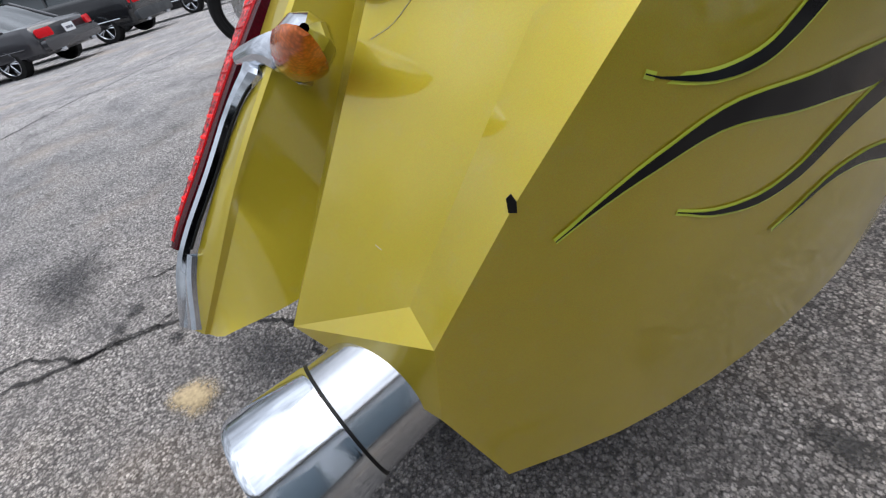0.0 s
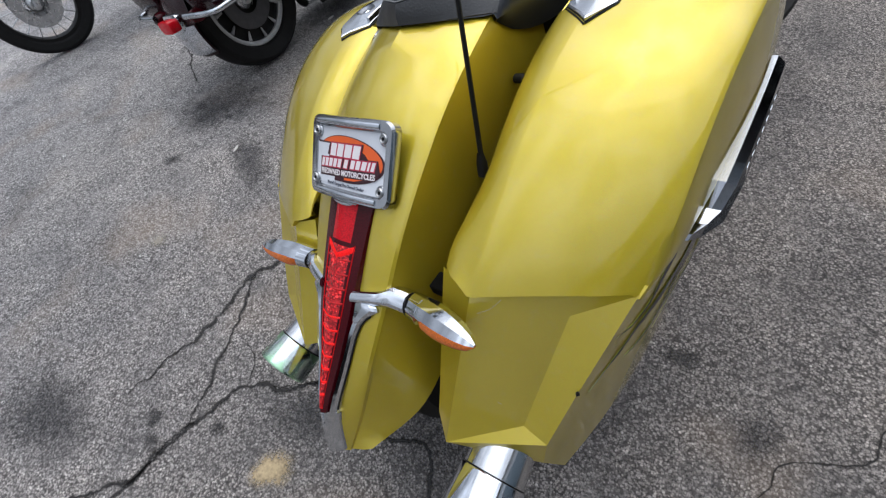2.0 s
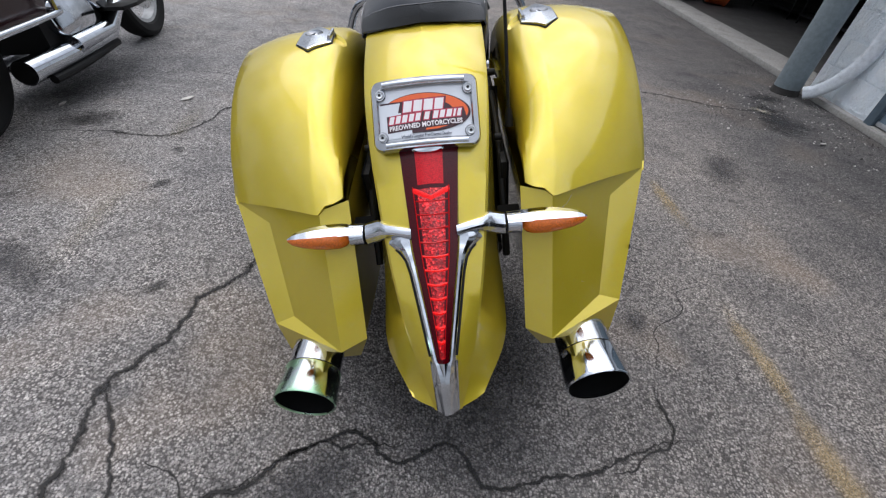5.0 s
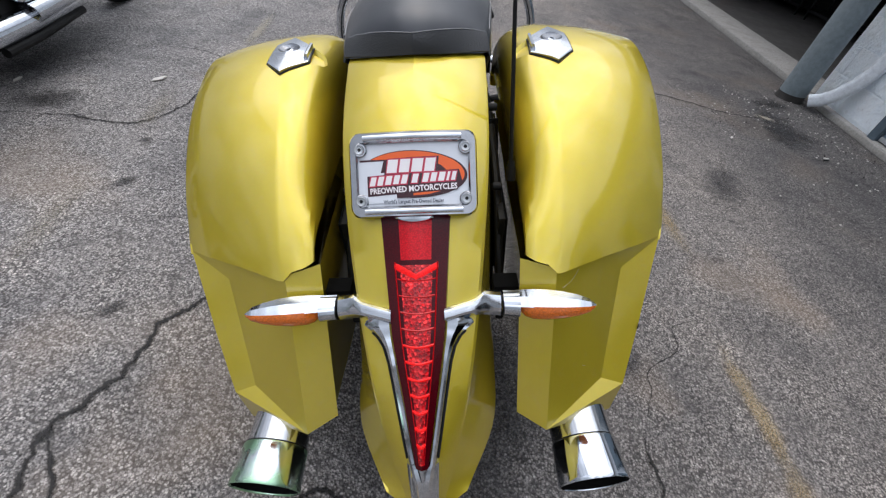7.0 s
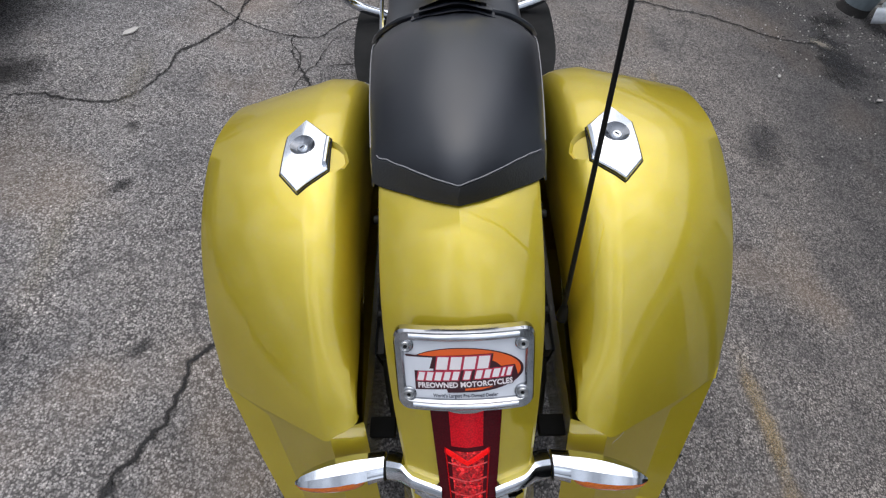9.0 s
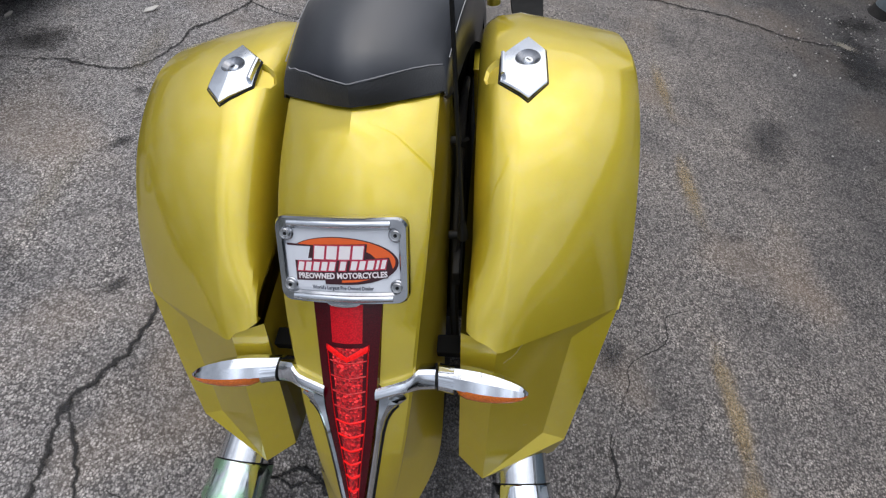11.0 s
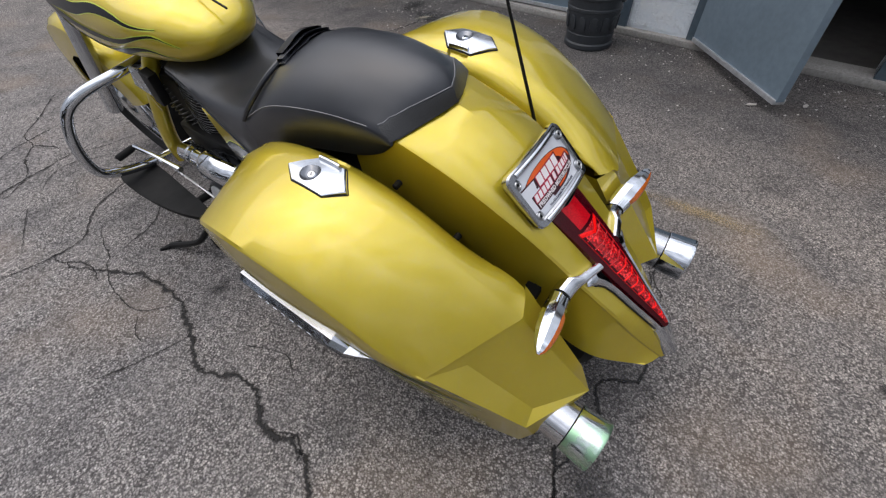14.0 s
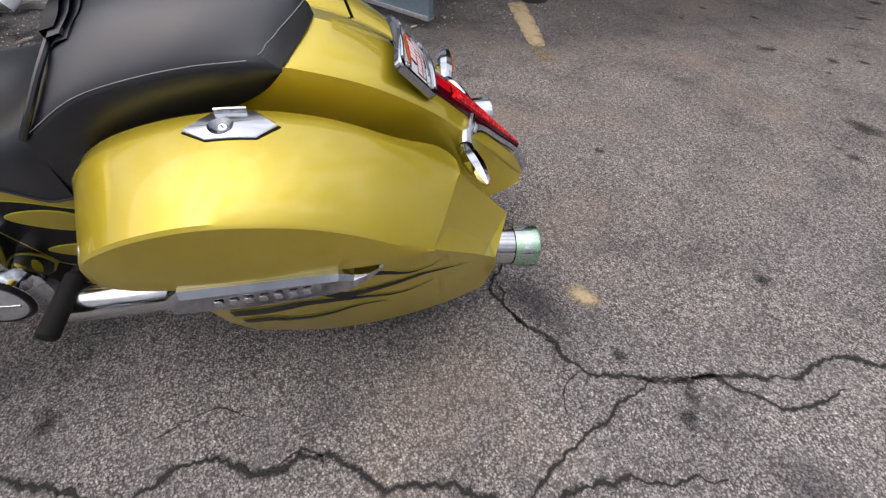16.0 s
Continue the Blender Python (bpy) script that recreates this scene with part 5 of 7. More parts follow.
def make_signal(side):
    S = lambda p: (p[0] * side, p[1], p[2])
    # arm: across the tail (u), along it (v), out from it (h), half width, half depth
    stations = [(0.0385, 0.009, 0.002, 0.0108, 0.011), (0.0522, 0.0056, 0.0, 0.0111, 0.010), (0.0676, 0.0017, -0.003, 0.0112, 0.010), (0.0815, -0.0013, -0.007, 0.0122, 0.011), (0.0884, -0.0036, -0.011, 0.0141, 0.012), (0.0938, -0.0056, -0.016, 0.0167, 0.014), (0.0983, -0.0068, -0.021, 0.0187, 0.016), (0.1096, -0.0054, -0.027, 0.0188, 0.0168), (0.1225, -0.0038, -0.032, 0.0186, 0.0172)]
    rows = []
    for u, v_, h_, hw, hh in stations:
        rows.append([S((u, 0.205 - 0.745 * (v_ + hw * a) - 0.667 * (h_ + hh * b_), 0.598 - 0.667 * (v_ + hw * a) + 0.745 * (h_ + hh * b_))) for a, b_ in ((-0.9, -1), (-1, -0.2), (-0.93, 0.45), (-0.68, 0.82), (-0.2, 0.98), (0.3, 0.94), (0.62, 0.72), (0.96, 0.05), (1, -0.4), (0.8, -1))])
    sig = part("turn_signal", grid_mesh(rows, True, True), LATCH_CHROME, bike, "chrome turn signal on a faceted arm with amber lens", sharp=24)
    part("collar", lathe([(0.0150, 0.0005), (0.0187, 0.001), (0.0187, 0.0028), (0.0150, 0.0033)], aim(S((0.1222, 0.2293, 0.5764)), S((1, 0.12, -0.02))), 24), BLACK, sig)
    def shell(prof, a0, a1, n, push=0.0):
        rows = []
        for x, r, f in prof:
            x = 0.127 + (x - 0.13) * 1.06
            r *= 1.1
            cy, cz = 0.231 - (x - 0.13) * 0.166, 0.576 + (x - 0.13) * 0.1226
            row = []
            for j in range(n + 1):
                a = radians(a0 + (a1 - a0) * j / n)
                row.append(S((x, cy + (r * 1.08 + push) * math.cos(a), cz + (r * (0.92 if math.sin(a) > 0 else f) + push) * math.sin(a))))
            rows.append(row)
        return rows
    prof = [(0.130, 0.0172, 0.95), (0.146, 0.0178, 0.95), (0.152, 0.0185, 0.9), (0.170, 0.0198, 0.95), (0.19, 0.0198, 1.0), (0.21, 0.0178, 1.0), (0.23, 0.0138, 1.0), (0.245, 0.0088, 1.0), (0.254, 0.002, 1.0)]
    part("housing", grid_mesh(shell(prof, -70, 140, 5, 0.0006)), CHROME, sig, sharp=22)
    part("housing_root", grid_mesh(shell(prof[:3], 0, 360, 20), False, True), CHROME, sig, sharp=40)
    glow = [(0.153, 0.010, 0.8), (0.160, 0.0165, 0.95)] + prof[3:-1] + [(0.2525, 0.003, 1.0)]
    part("amber_lens", grid_mesh(shell(glow, 137, 296, 12, 0.0008), False, True), AMBER, sig, "amber plastic lens", sharp=40)


for side in (1, -1):
    make_signal(side)


def make_plate():
    base = Matrix(((1, 0, 0, 0.0), (0, 0.655, -0.756, 0.3305), (0, 0.756, 0.655, 0.7475), (0, 0, 0, 1)))
    def bend(bm):
        for v in bm.verts:
            v.co.z -= 1.35 * v.co.x ** 2
        bmesh.ops.transform(bm, matrix=base, verts=bm.verts)
        return bm
    bm = bmesh.new()
    o, i_ = rounded(0.183, 0.121, 0.015, 6), rounded(0.158, 0.088, 0.008, 6)
    def ring(pts, z, f=12):
        return [(x, y, z) for x, y in pts]
    rows = [ring(o, -0.008), ring(o, 0.004), ring([(x * 0.975, y * 0.965) for x, y in o], 0.008), ring([(x * 1.03, y * 1.06) for x, y in i_], 0.0075), ring(i_, 0.004), ring(i_, -0.002)]
    rows = [[(a, b_, c) for a, b_, c in r] for r in rows]
    # more points along the long sides so that the frame bends evenly
    def dense(r):
        out = []
        for a, b_ in zip(r, r[1:] + r[:1]):
            k = 8 if abs(a[0] - b_[0]) > 0.05 else 1
            for j in range(k):
                f = j / k
                out.append(tuple(u * (1 - f) + v * f for u, v in zip(a, b_)))
        return out
    rows = [dense(r) for r in rows]
    grid_mesh(rows, True, False, bm)
    frame_ob = part("plate_frame", bend(bm), PLATE_METAL, bike, "polished licence plate frame", sharp=28)
    for y in (0.0518, -0.0518):
        bar = []
        for x in np.linspace(-0.070, 0.070, 14):
            bar.append([(x, y + 0.0046 * math.cos(q), 0.0068 + 0.0042 * math.sin(q)) for q in np.linspace(0, math.pi, 9)])
        part("bead", bend(grid_mesh(bar, False, True)), CHROME, frame_ob)
    grid = [[(x, y, 0.0005) for y in np.linspace(-0.05, 0.05, 3)] for x in np.linspace(-0.087, 0.087, 15)]
    back = [[(x, y, -0.006) for y in np.linspace(-0.05, 0.05, 3)] for x in np.linspace(-0.087, 0.087, 15)]
    bm = bend(grid_mesh(grid))
    plate = part("dealer_plate", bm, SIGN_WHITE, bike, "white dealer plate with an orange oval emblem")
    part("plate_backing", bend(grid_mesh(back)), BLACK, plate)
    def flat(name, outline, z, mat, n=10, label=""):
        """A printed shape, cut into strips so that it bends with the plate."""
        b2 = slab(outline, 0.0003, pose(0, 0, z))
        xs = [p[0] for p in outline]
        for x in np.linspace(min(xs), max(xs), n)[1:-1]:
            bmesh.ops.bisect_plane(b2, geom=b2.verts[:] + b2.edges[:] + b2.faces[:], plane_co=(x, 0, 0), plane_no=(1, 0, 0))
        part(name, bend(b2), mat, plate, label, smooth=False)
    def oval(rx, ry, cx, cy, n=40):
        return [(cx + rx * math.cos(2 * math.pi * k / n), cy + ry * math.sin(2 * math.pi * k / n)) for k in range(n)]
    def tilted(rx, ry, cx, cy, lean, n=44):
        c, q = math.cos(lean), math.sin(lean)
        return [(cx + x * c - y * q, cy + x * q + y * c) for x, y in oval(rx, ry, 0, 0, n)]
    flat("oval_rim", tilted(0.0775, 0.0335, 0.0, 0.0, -0.04), 0.0012, SIGN_DARK, 14)
    flat("oval", tilted(0.0745, 0.0312, -0.001, 0.0012, -0.04), 0.0015, SIGN_ORANGE, 14, "orange printed oval")
    flat("pale_field", [(-0.0795, -0.040), (-0.024, -0.040), (-0.024, 0.0205), (-0.0795, 0.0205)], 0.0018, SIGN_WHITE, 8)
    flat("field_edge", [(-0.076, 0.0195), (-0.036, 0.0195), (-0.036, 0.0215), (-0.077, 0.0225)], 0.0020, SIGN_DARK, 6)
    flat("field_edge", [(-0.046, 0.003), (-0.038, 0.003), (-0.036, 0.0205), (-0.041, 0.0205)], 0.0020, SIGN_DARK, 3)
    flat("oval_tail", [(-0.0235, -0.0335), (0.012, -0.0328), (0.04, -0.0285), (0.05, -0.022), (-0.0235, -0.024)], 0.0019, SIGN_DARK, 10)
    flat("oval_tail", [(0.0, -0.0302), (0.022, -0.0290), (0.042, -0.0240), (0.0, -0.0270)], 0.0020, SIGN_ORANGE, 8)
    flat("road_shape", [(0.034, 0.0145), (0.041, 0.011), (0.048, 0.004), (0.050, -0.004), (0.03, -0.004)], 0.0020, SIGN_DARK, 5)
    flat("word_backing", [(-0.066, -0.0300), (0.0625, -0.0235), (0.0700, -0.0115), (0.0655, 0.0055), (-0.060, -0.0010), (-0.0660, -0.0010)], 0.0022, SIGN_DARK, 14)
    flat("word_backing", [(-0.0415, -0.002), (0.034, 0.001), (0.0375, 0.0245), (-0.036, 0.0225)], 0.0023, SIGN_DARK, 9)
    def word(x0, x1, y0, y1, widths, tall):
        """A row of plain slanted blocks with a pink rim, rising along its length."""
        total, at = sum(abs(w) for w in widths), 0.0
        for w in widths:
            a, e = x0 + (x1 - x0) * at / total, x0 + (x1 - x0) * (at + abs(w)) / total
            at += abs(w)
            if w < 0:
                continue
            m = y0 + (y1 - y0) * ((a + e) / 2 - x0) / (x1 - x0)
            g, lean, hh = 0.0016, 0.0016, tall / 2
            flat("emblem_rim", [(a - lean, m - hh - g), (e - lean - 0.0002, m - hh - g), (e + lean - 0.0002, m + hh + g), (a + lean, m + hh + g)], 0.0025, SIGN_PINK, 3)
            flat("emblem_bar", [(a + g - lean, m - hh), (e - g - lean, m - hh), (e - g + lean, m + hh), (a + g + lean, m + hh)], 0.0028, SIGN_INK, 3)
    word(-0.0375, 0.0335, 0.0115, 0.0128, (1.0, 1.0, 1.05, 1.0), 0.0185)
    word(-0.0630, 0.0625, -0.0092, -0.0035, (1, 1, 1.05, 1, 1, -0.35, 1.0, -0.35, 1, 1, 1.05, 0.6, 0.8), 0.0125)
    letters("PREOWNED MOTORCYCLES", 0.0113, base @ pose(0, -0.0208, 0.0029, 0, 0, 2.2), 0.0002, "lettering", SIGN_INK, plate, "small white capitals", 0.86, 1.35, 0.00035)
    letters("World's Largest Pre-Owned Dealer", 0.0076, base @ pose(0, -0.0385, 0.0023), 0.0002, "lettering", SIGN_BLUE, plate, "small dark lettering", 0.78, 1.35, 0.00012)
    for x in (-0.0755, 0.0755):
        for y in (-0.0365, 0.0365):
            m = base @ pose(x, y, -1.35 * x * x + 0.0012)
            part("screw_boss", lathe([(0, 0.0045), (0.0088, 0.0045), (0.0102, 0.0032), (0.0104, -0.002)], m, 22), PLATE_METAL, frame_ob, "round boss at the frame's corner")
            b2 = lathe([(0, 0.006), (0.004, 0.0062), (0.0048, 0.0075), (0.0062, 0.0078), (0.0072, 0.0065), (0.0074, 0.002)], m, 18)
            part("screw", b2, DULL_CHROME, frame_ob, "round-headed screw")
            part("screw_socket", lathe([(0, 0.0066), (0.0028, 0.0066), (0.0028, 0.0060)], m, 6), BLACK, frame_ob)
    part("plate_bracket", box(-0.05, 0.05, 0.365, 0.395, 0.71, 0.752, 0.004), BLACK, bike)
    part("plate_lamp", lathe([(0.0, 0.0), (0.024, 0.0), (0.028, 0.006), (0.024, 0.010), (0, 0.012)], base @ pose(0, -0.060, -0.008) @ Matrix.Diagonal((1, 0.3, 1, 1))), CHROME, bike)


make_plate()


def make_exhaust(side):
    S = lambda p: Vector((p[0] * side, p[1], p[2]))
    pipe = [(0.30, 1.15, 0.40), (0.31, 1.0, 0.415), (0.30, 0.85, 0.40), (0.285, 0.6, 0.36), (0.27, 0.35, 0.345), (0.262, 0.2, 0.343), (0.261, 0.138, 0.342)]
    ex = part("exhaust", tube([S(p) for p in spline(pipe, 40)], [0.045] * 40, 26), STEEL, bike, "long stainless exhaust with a slash of chrome tip")
    d = S((0.006, -0.08, -0.009)).normalized()
    mouth = aim(S((0.266, 0.116, 0.3355)), d)
    part("muffler_collar", lathe([(0.046, -0.06), (0.0505, -0.057), (0.0515, -0.004), (0.0515, 0.0), (0.046, 0.001)], mouth, 40), STEEL, ex)
    part("exhaust_tip", lathe([(0.046, 0.0), (0.0530, 0.0015), (0.0540, 0.004), (0.0580, 0.061), (0.0583, 0.0645), (0.0572, 0.0668), (0.0545, 0.0655), (0.051, 0.04), (0.047, 0.0), (0.0, 0.0)], mouth, 48), CHROME if side > 0 else GREEN_STEEL, ex, "exhaust tip, dark inside" if side > 0 else "exhaust tip with pale green patches")
    part("tip_seam", lathe([(0.0510, -0.0012), (0.0522, -0.0008), (0.0525, 0.0014), (0.0510, 0.0018)], mouth, 40), BLACK, ex, "dark seam behind the tip")
    part("exhaust_bore", lathe([(0.0540, 0.0640), (0.0505, 0.04), (0.0465, 0.002), (0, 0.0015)], mouth, 36), SOOT_AND_SHADE, ex, "sooty bore")


for side in (1, -1):
    make_exhaust(side)


def make_seat():
    # passenger pad: rows run from the rear edge to the seam with the rider's seat
    rows = []
    n = 26
    mid = spline([(0.525, 0.843), (0.533, 0.870), (0.565, 0.896), (0.64, 0.91), (0.74, 0.912), (0.84, 0.902), (0.92, 0.88), (0.975, 0.848)], n)
    edge = spline([(0.588, 0.818), (0.604, 0.828), (0.626, 0.836), (0.67, 0.838), (0.74, 0.839), (0.84, 0.829), (0.935, 0.806), (1.04, 0.748)], n)
    hem = spline([(0.592, 0.808), (0.602, 0.798), (0.632, 0.775), (0.69, 0.752), (0.77, 0.737), (0.86, 0.716), (0.96, 0.675), (1.06, 0.61)], n)
    wid = spline([(0.128, 0), (0.138, 0), (0.146, 0), (0.150, 0), (0.153, 0), (0.156, 0), (0.162, 0), (0.172, 0)], n)
    for k in range(n):
        m_, e, h, w = mid[k], edge[k], hem[k], wid[k][0]
        half = []
        for f in (0.0, 0.25, 0.5, 0.72, 0.88):
            g = f ** (1.2 + 1.0 * min(1.0, max(0.0, (k - 1) / 9)))
            half.append((w * f, m_[0] + (e[0] - m_[0]) * g, m_[1] + (e[1] - m_[1]) * g))
        half += [(w * 0.97, e[0], e[1] + 0.002), (w, e[0], e[1] - 0.006), (w + 0.002, e[0] * 0.5 + h[0] * 0.5, e[1] * 0.5 + h[1] * 0.5), (w - 0.006, h[0], h[1])]
        rows.append([(-p[0], p[1], p[2]) for p in half[:0:-1]] + half)
    seat = part("passenger_seat", grid_mesh(rows), LEATHER, bike, "black vinyl passenger seat with grey stitching", sharp=50)
    # textured rear band under the stitched chevron
    skin = side_skin(seat)
    def on_seat(p, lift):
        near = skin.find_nearest(Vector(p))
        out = near[1] if near[1].dot(Vector((0, -1, 0.4))) > 0 else -near[1]
        return near[0] + out * lift
    band = []
    for f in np.linspace(-1, 1, 31):
        a = abs(f) ** 1.1
        x = f * 0.131
        top, low = Vector((x, 0.5335 + 0.084 * a, 0.8715 - 0.018 * a)), Vector((x, 0.524 + 0.066 * a, 0.840 - 0.020 * a))
        band.append([on_seat(top, -0.001)] + [on_seat(top.lerp(low, q), 0.0016) for q in (0.04, 0.25, 0.5, 0.75, 0.97)] + [on_seat(low, -0.001)])
    part("rear_band", grid_mesh(band), PERFORATED, seat, "pebbled black vinyl band")
    def seam(name, pts, r=0.0009, n=60):
        return part(name, tube(pts, r, 6, n), STITCH, seat, "pale stitched seam")
    seam("stitching", [on_seat((f * 0.131, 0.5335 + 0.084 * abs(f) ** 1.1, 0.8735 - 0.018 * abs(f) ** 1.1), 0.0008) for f in np.linspace(-1, 1, 25)])
    for s in (-1, 1):
        seam("stitching", [(s * (wid[k][0] * 0.972 + 0.001), edge[k][0], edge[k][1] + 0.004) for k in range(3, n, 2)])
    # rider's seat
    rows = []
    n2 = 28
    prof = spline([(0.955, 0.862), (0.985, 0.828), (1.03, 0.792), (1.08, 0.771), (1.13, 0.762), (1.18, 0.763), (1.235, 0.775), (1.29, 0.79)], n2)
    side_y = spline([(1.035, 0.755), (1.085, 0.742), (1.14, 0.735), (1.19, 0.733), (1.24, 0.737), (1.29, 0.747), (1.35, 0.77), (1.412, 0.79)], n2)
    low = spline([(1.055, 0.60), (1.10, 0.603), (1.16, 0.638), (1.215, 0.667), (1.26, 0.692), (1.305, 0.722), (1.36, 0.75), (1.412, 0.773)], n2)
    sw = spline([(0.176, 0), (0.180, 0), (0.172, 0), (0.161, 0), (0.153, 0), (0.149, 0), (0.150, 0), (0.148, 0)], n2)
    for k in range(n2):
        c, e, l, w = prof[k], side_y[k], low[k], sw[k][0]
        half = []
        for f in (0.0, 0.3, 0.55, 0.78, 0.93, 1.0):
            g = f ** 2
            half.append(((w - 0.026) * f, c[0] + (e[0] - c[0]) * g, c[1] + (e[1] - c[1]) * g))
        half += [(w - 0.012, e[0] * 0.88 + l[0] * 0.12, e[1] * 0.85 + l[1] * 0.15), (w - 0.002, e[0] * 0.6 + l[0] * 0.4, e[1] * 0.55 + l[1] * 0.45), (w - 0.002, l[0], l[1]), (w - 0.03, l[0], l[1] - 0.004)]
        rows.append([(-p[0], p[1], p[2]) for p in half[:0:-1]] + half)
    rider = part("rider_seat", grid_mesh(rows), LEATHER, bike, "black vinyl rider's saddle with side flaps", sharp=50)
    part("seat_piping", tube([(-0.173, 1.04, 0.752), (-0.15, 1.005, 0.795), (-0.09, 0.968, 0.846), (0, 0.957, 0.866), (0.09, 0.968, 0.846), (0.15, 1.005, 0.795), (0.173, 1.04, 0.752)], 0.006, 8, 50), LEATHER, rider, "rolled seam piping")
    for s in (-1, 1):
        part("flap_piping", tube([(s * (sw[k][0] - 0.001), low[k][0], low[k][1]) for k in range(n2)], 0.0035, 6), LEATHER, rider)
    # folded strap on top of the seam
    for k, (dz, w, y0) in enumerate(((0.0, 0.075, 0.0), (0.006, 0.07, 0.01), (0.012, 0.06, 0.02))):
        r = []
        for f in np.linspace(-1, 1, 15):
            wob = 0.003 * math.sin(5 * f + k)
            top = 0.889 + dz - 0.02 * f * f
            r.append([(f * w, 0.905 + y0 + 0.012 * f * f + wob, top), (f * w, 0.93 + y0 + 0.012 * f * f, top - 0.006), (f * w * 0.98, 0.962, 0.866 + dz * 0.5 - 0.02 * f * f), (f * w * 0.98, 0.955, 0.860 - 0.02 * f * f), (f * w, 0.915 + y0, top - 0.007)])
        part("strap_fold", grid_mesh(r, True), GLOSS_BLACK if k == 2 else LEATHER, seat, "folded black strap")


make_seat()


def make_tank():
    stations = [  # y, half width, belt height, crown height, lower height
        (1.222, 0.03, 0.842, 0.856, 0.83), (1.238, 0.072, 0.846, 0.878, 0.808), (1.285, 0.114, 0.85, 0.904, 0.785), (1.35, 0.15, 0.858, 0.936, 0.775), (1.47, 0.178, 0.875, 0.966, 0.762), (1.66, 0.190, 0.88, 0.99, 0.745), (1.82, 0.182, 0.89, 0.995, 0.755), (1.97, 0.155, 0.90, 0.975, 0.79), (2.06, 0.09, 0.905, 0.935, 0.86)]
    rows = []
    for y, w, b_, t, l in spline(stations, 30):
        row = []
        for a in np.linspace(-90, 270, 29)[:-1]:
            ca, sa = math.cos(radians(a)), math.sin(radians(a))
            x = w * math.copysign(abs(ca) ** 0.8, ca)
            z = b_ + (t - b_) * abs(sa) ** 0.9 if sa > 0 else b_ - (b_ - l) * abs(sa) ** 0.75
            row.append((x, y, z))
        rows.append(row)
    tank = part("fuel_tank", grid_mesh(rows, True, True), YELLOW, bike, "yellow fuel tank with black flame graphics", sharp=50)
    tree = side_skin(tank)
    strokes = [([(1.337, 0.891), (1.383, 0.895), (1.422, 0.902), (1.46, 0.914), (1.516, 0.924), (1.57, 0.926), (1.647, 0.918), (1.74, 0.92), (1.93, 0.925)], [0.0, 0.004, 0.007, 0.010, 0.013, 0.014, 0.016, 0.02, 0.024]),
        ([(1.292, 0.846), (1.318, 0.864), (1.35, 0.878), (1.403, 0.874), (1.491, 0.857), (1.568, 0.856), (1.68, 0.868), (1.78, 0.882), (1.97, 0.885)], [0.0, 0.003, 0.005, 0.008, 0.009, 0.010, 0.014, 0.018, 0.022]),
        ([(1.319, 0.813), (1.347, 0.83), (1.385, 0.843), (1.437, 0.840), (1.533, 0.818), (1.62, 0.80), (1.70, 0.80), (1.88, 0.83)], [0.0, 0.004, 0.008, 0.013, 0.017, 0.022, 0.025, 0.028]),
        ([(1.37, 0.782), (1.46, 0.776), (1.56, 0.773), (1.66, 0.785)], [0.0, 0.006, 0.01, 0.016])]
    for side in (1, -1):
        for pts, ws in strokes:
            flame("flame_outline", pts, ws, tree, side, LIME, tank, 0.0011, "thin lime pinstripe", 0.0022)
            flame("flame", pts, ws, tree, side, GLOSS_BLACK, tank, 0.0018, "black painted flame")
    part("tank_seam", tube([(0.0, 1.2, 0.905), (0, 1.4, 0.958), (0, 1.6, 0.988)], 0.003, 6, 20), BLACK, tank)


make_tank()


def make_side_panel(side):
    m = Matrix(((0, 0, side, 0.15 * side), (1, 0, 0, 0), (0, 1, 0, 0), (0, 0, 0, 1)))
    def lay(name, outline, depth, mat, parent, label="", off=0.0, bevel=0.0):
        return part(name, slab(outline, depth, m @ pose(0, 0, off), bevel), mat, parent, label, sharp=30)
    outline = [(1.292, 0.702), (1.288, 0.665), (1.28, 0.588), (1.258, 0.47), (1.238, 0.37), (1.19, 0.33), (1.05, 0.33), (0.98, 0.42), (0.98, 0.59), (1.10, 0.592), (1.2, 0.646), (1.26, 0.680)]
    ob = lay("side_panel", outline, 0.014, YELLOW, bike, "yellow side panel with black flame graphics", 0.0, 0.004)
    black = spline([(1.278, 0.584), (1.235, 0.607), (1.17, 0.595), (1.08, 0.555), (0.985, 0.535)], 16) + [(0.985, 0.43), (1.052, 0.338), (1.182, 0.338), (1.230, 0.376), (1.252, 0.472)]
    lay("flame_outline", [(y + 0.002 * (1 if y > 1.1 else 0), z + 0.003) for y, z in black], 0.0006, LIME, ob, "thin lime pinstripe", 0.014)
    lay("flame", black, 0.0006, GLOSS_BLACK, ob, "black painted flame", 0.015)
    for cy, cz, ry, rz, slope in ((1.15, 0.532, 0.068, 0.032, 0.3), (1.155, 0.413, 0.064, 0.026, 0.25)):
        for grow, mat, off, name in ((0.003, LIME, 0.016, "flame_outline"), (0.0, YELLOW, 0.017, "flame_island")):
            lay(name, [(cy + (ry + grow) * math.cos(a), cz + (rz + grow) * math.sin(a) * (1 - 0.3 * math.cos(a)) + slope * ry * math.cos(a)) for a in (2 * math.pi * k / 36 for k in range(36))], 0.0006, mat, ob, "yellow tongue inside the flame" if mat is YELLOW else "thin lime pinstripe", off)


for side in (1, -1):
    make_side_panel(side)


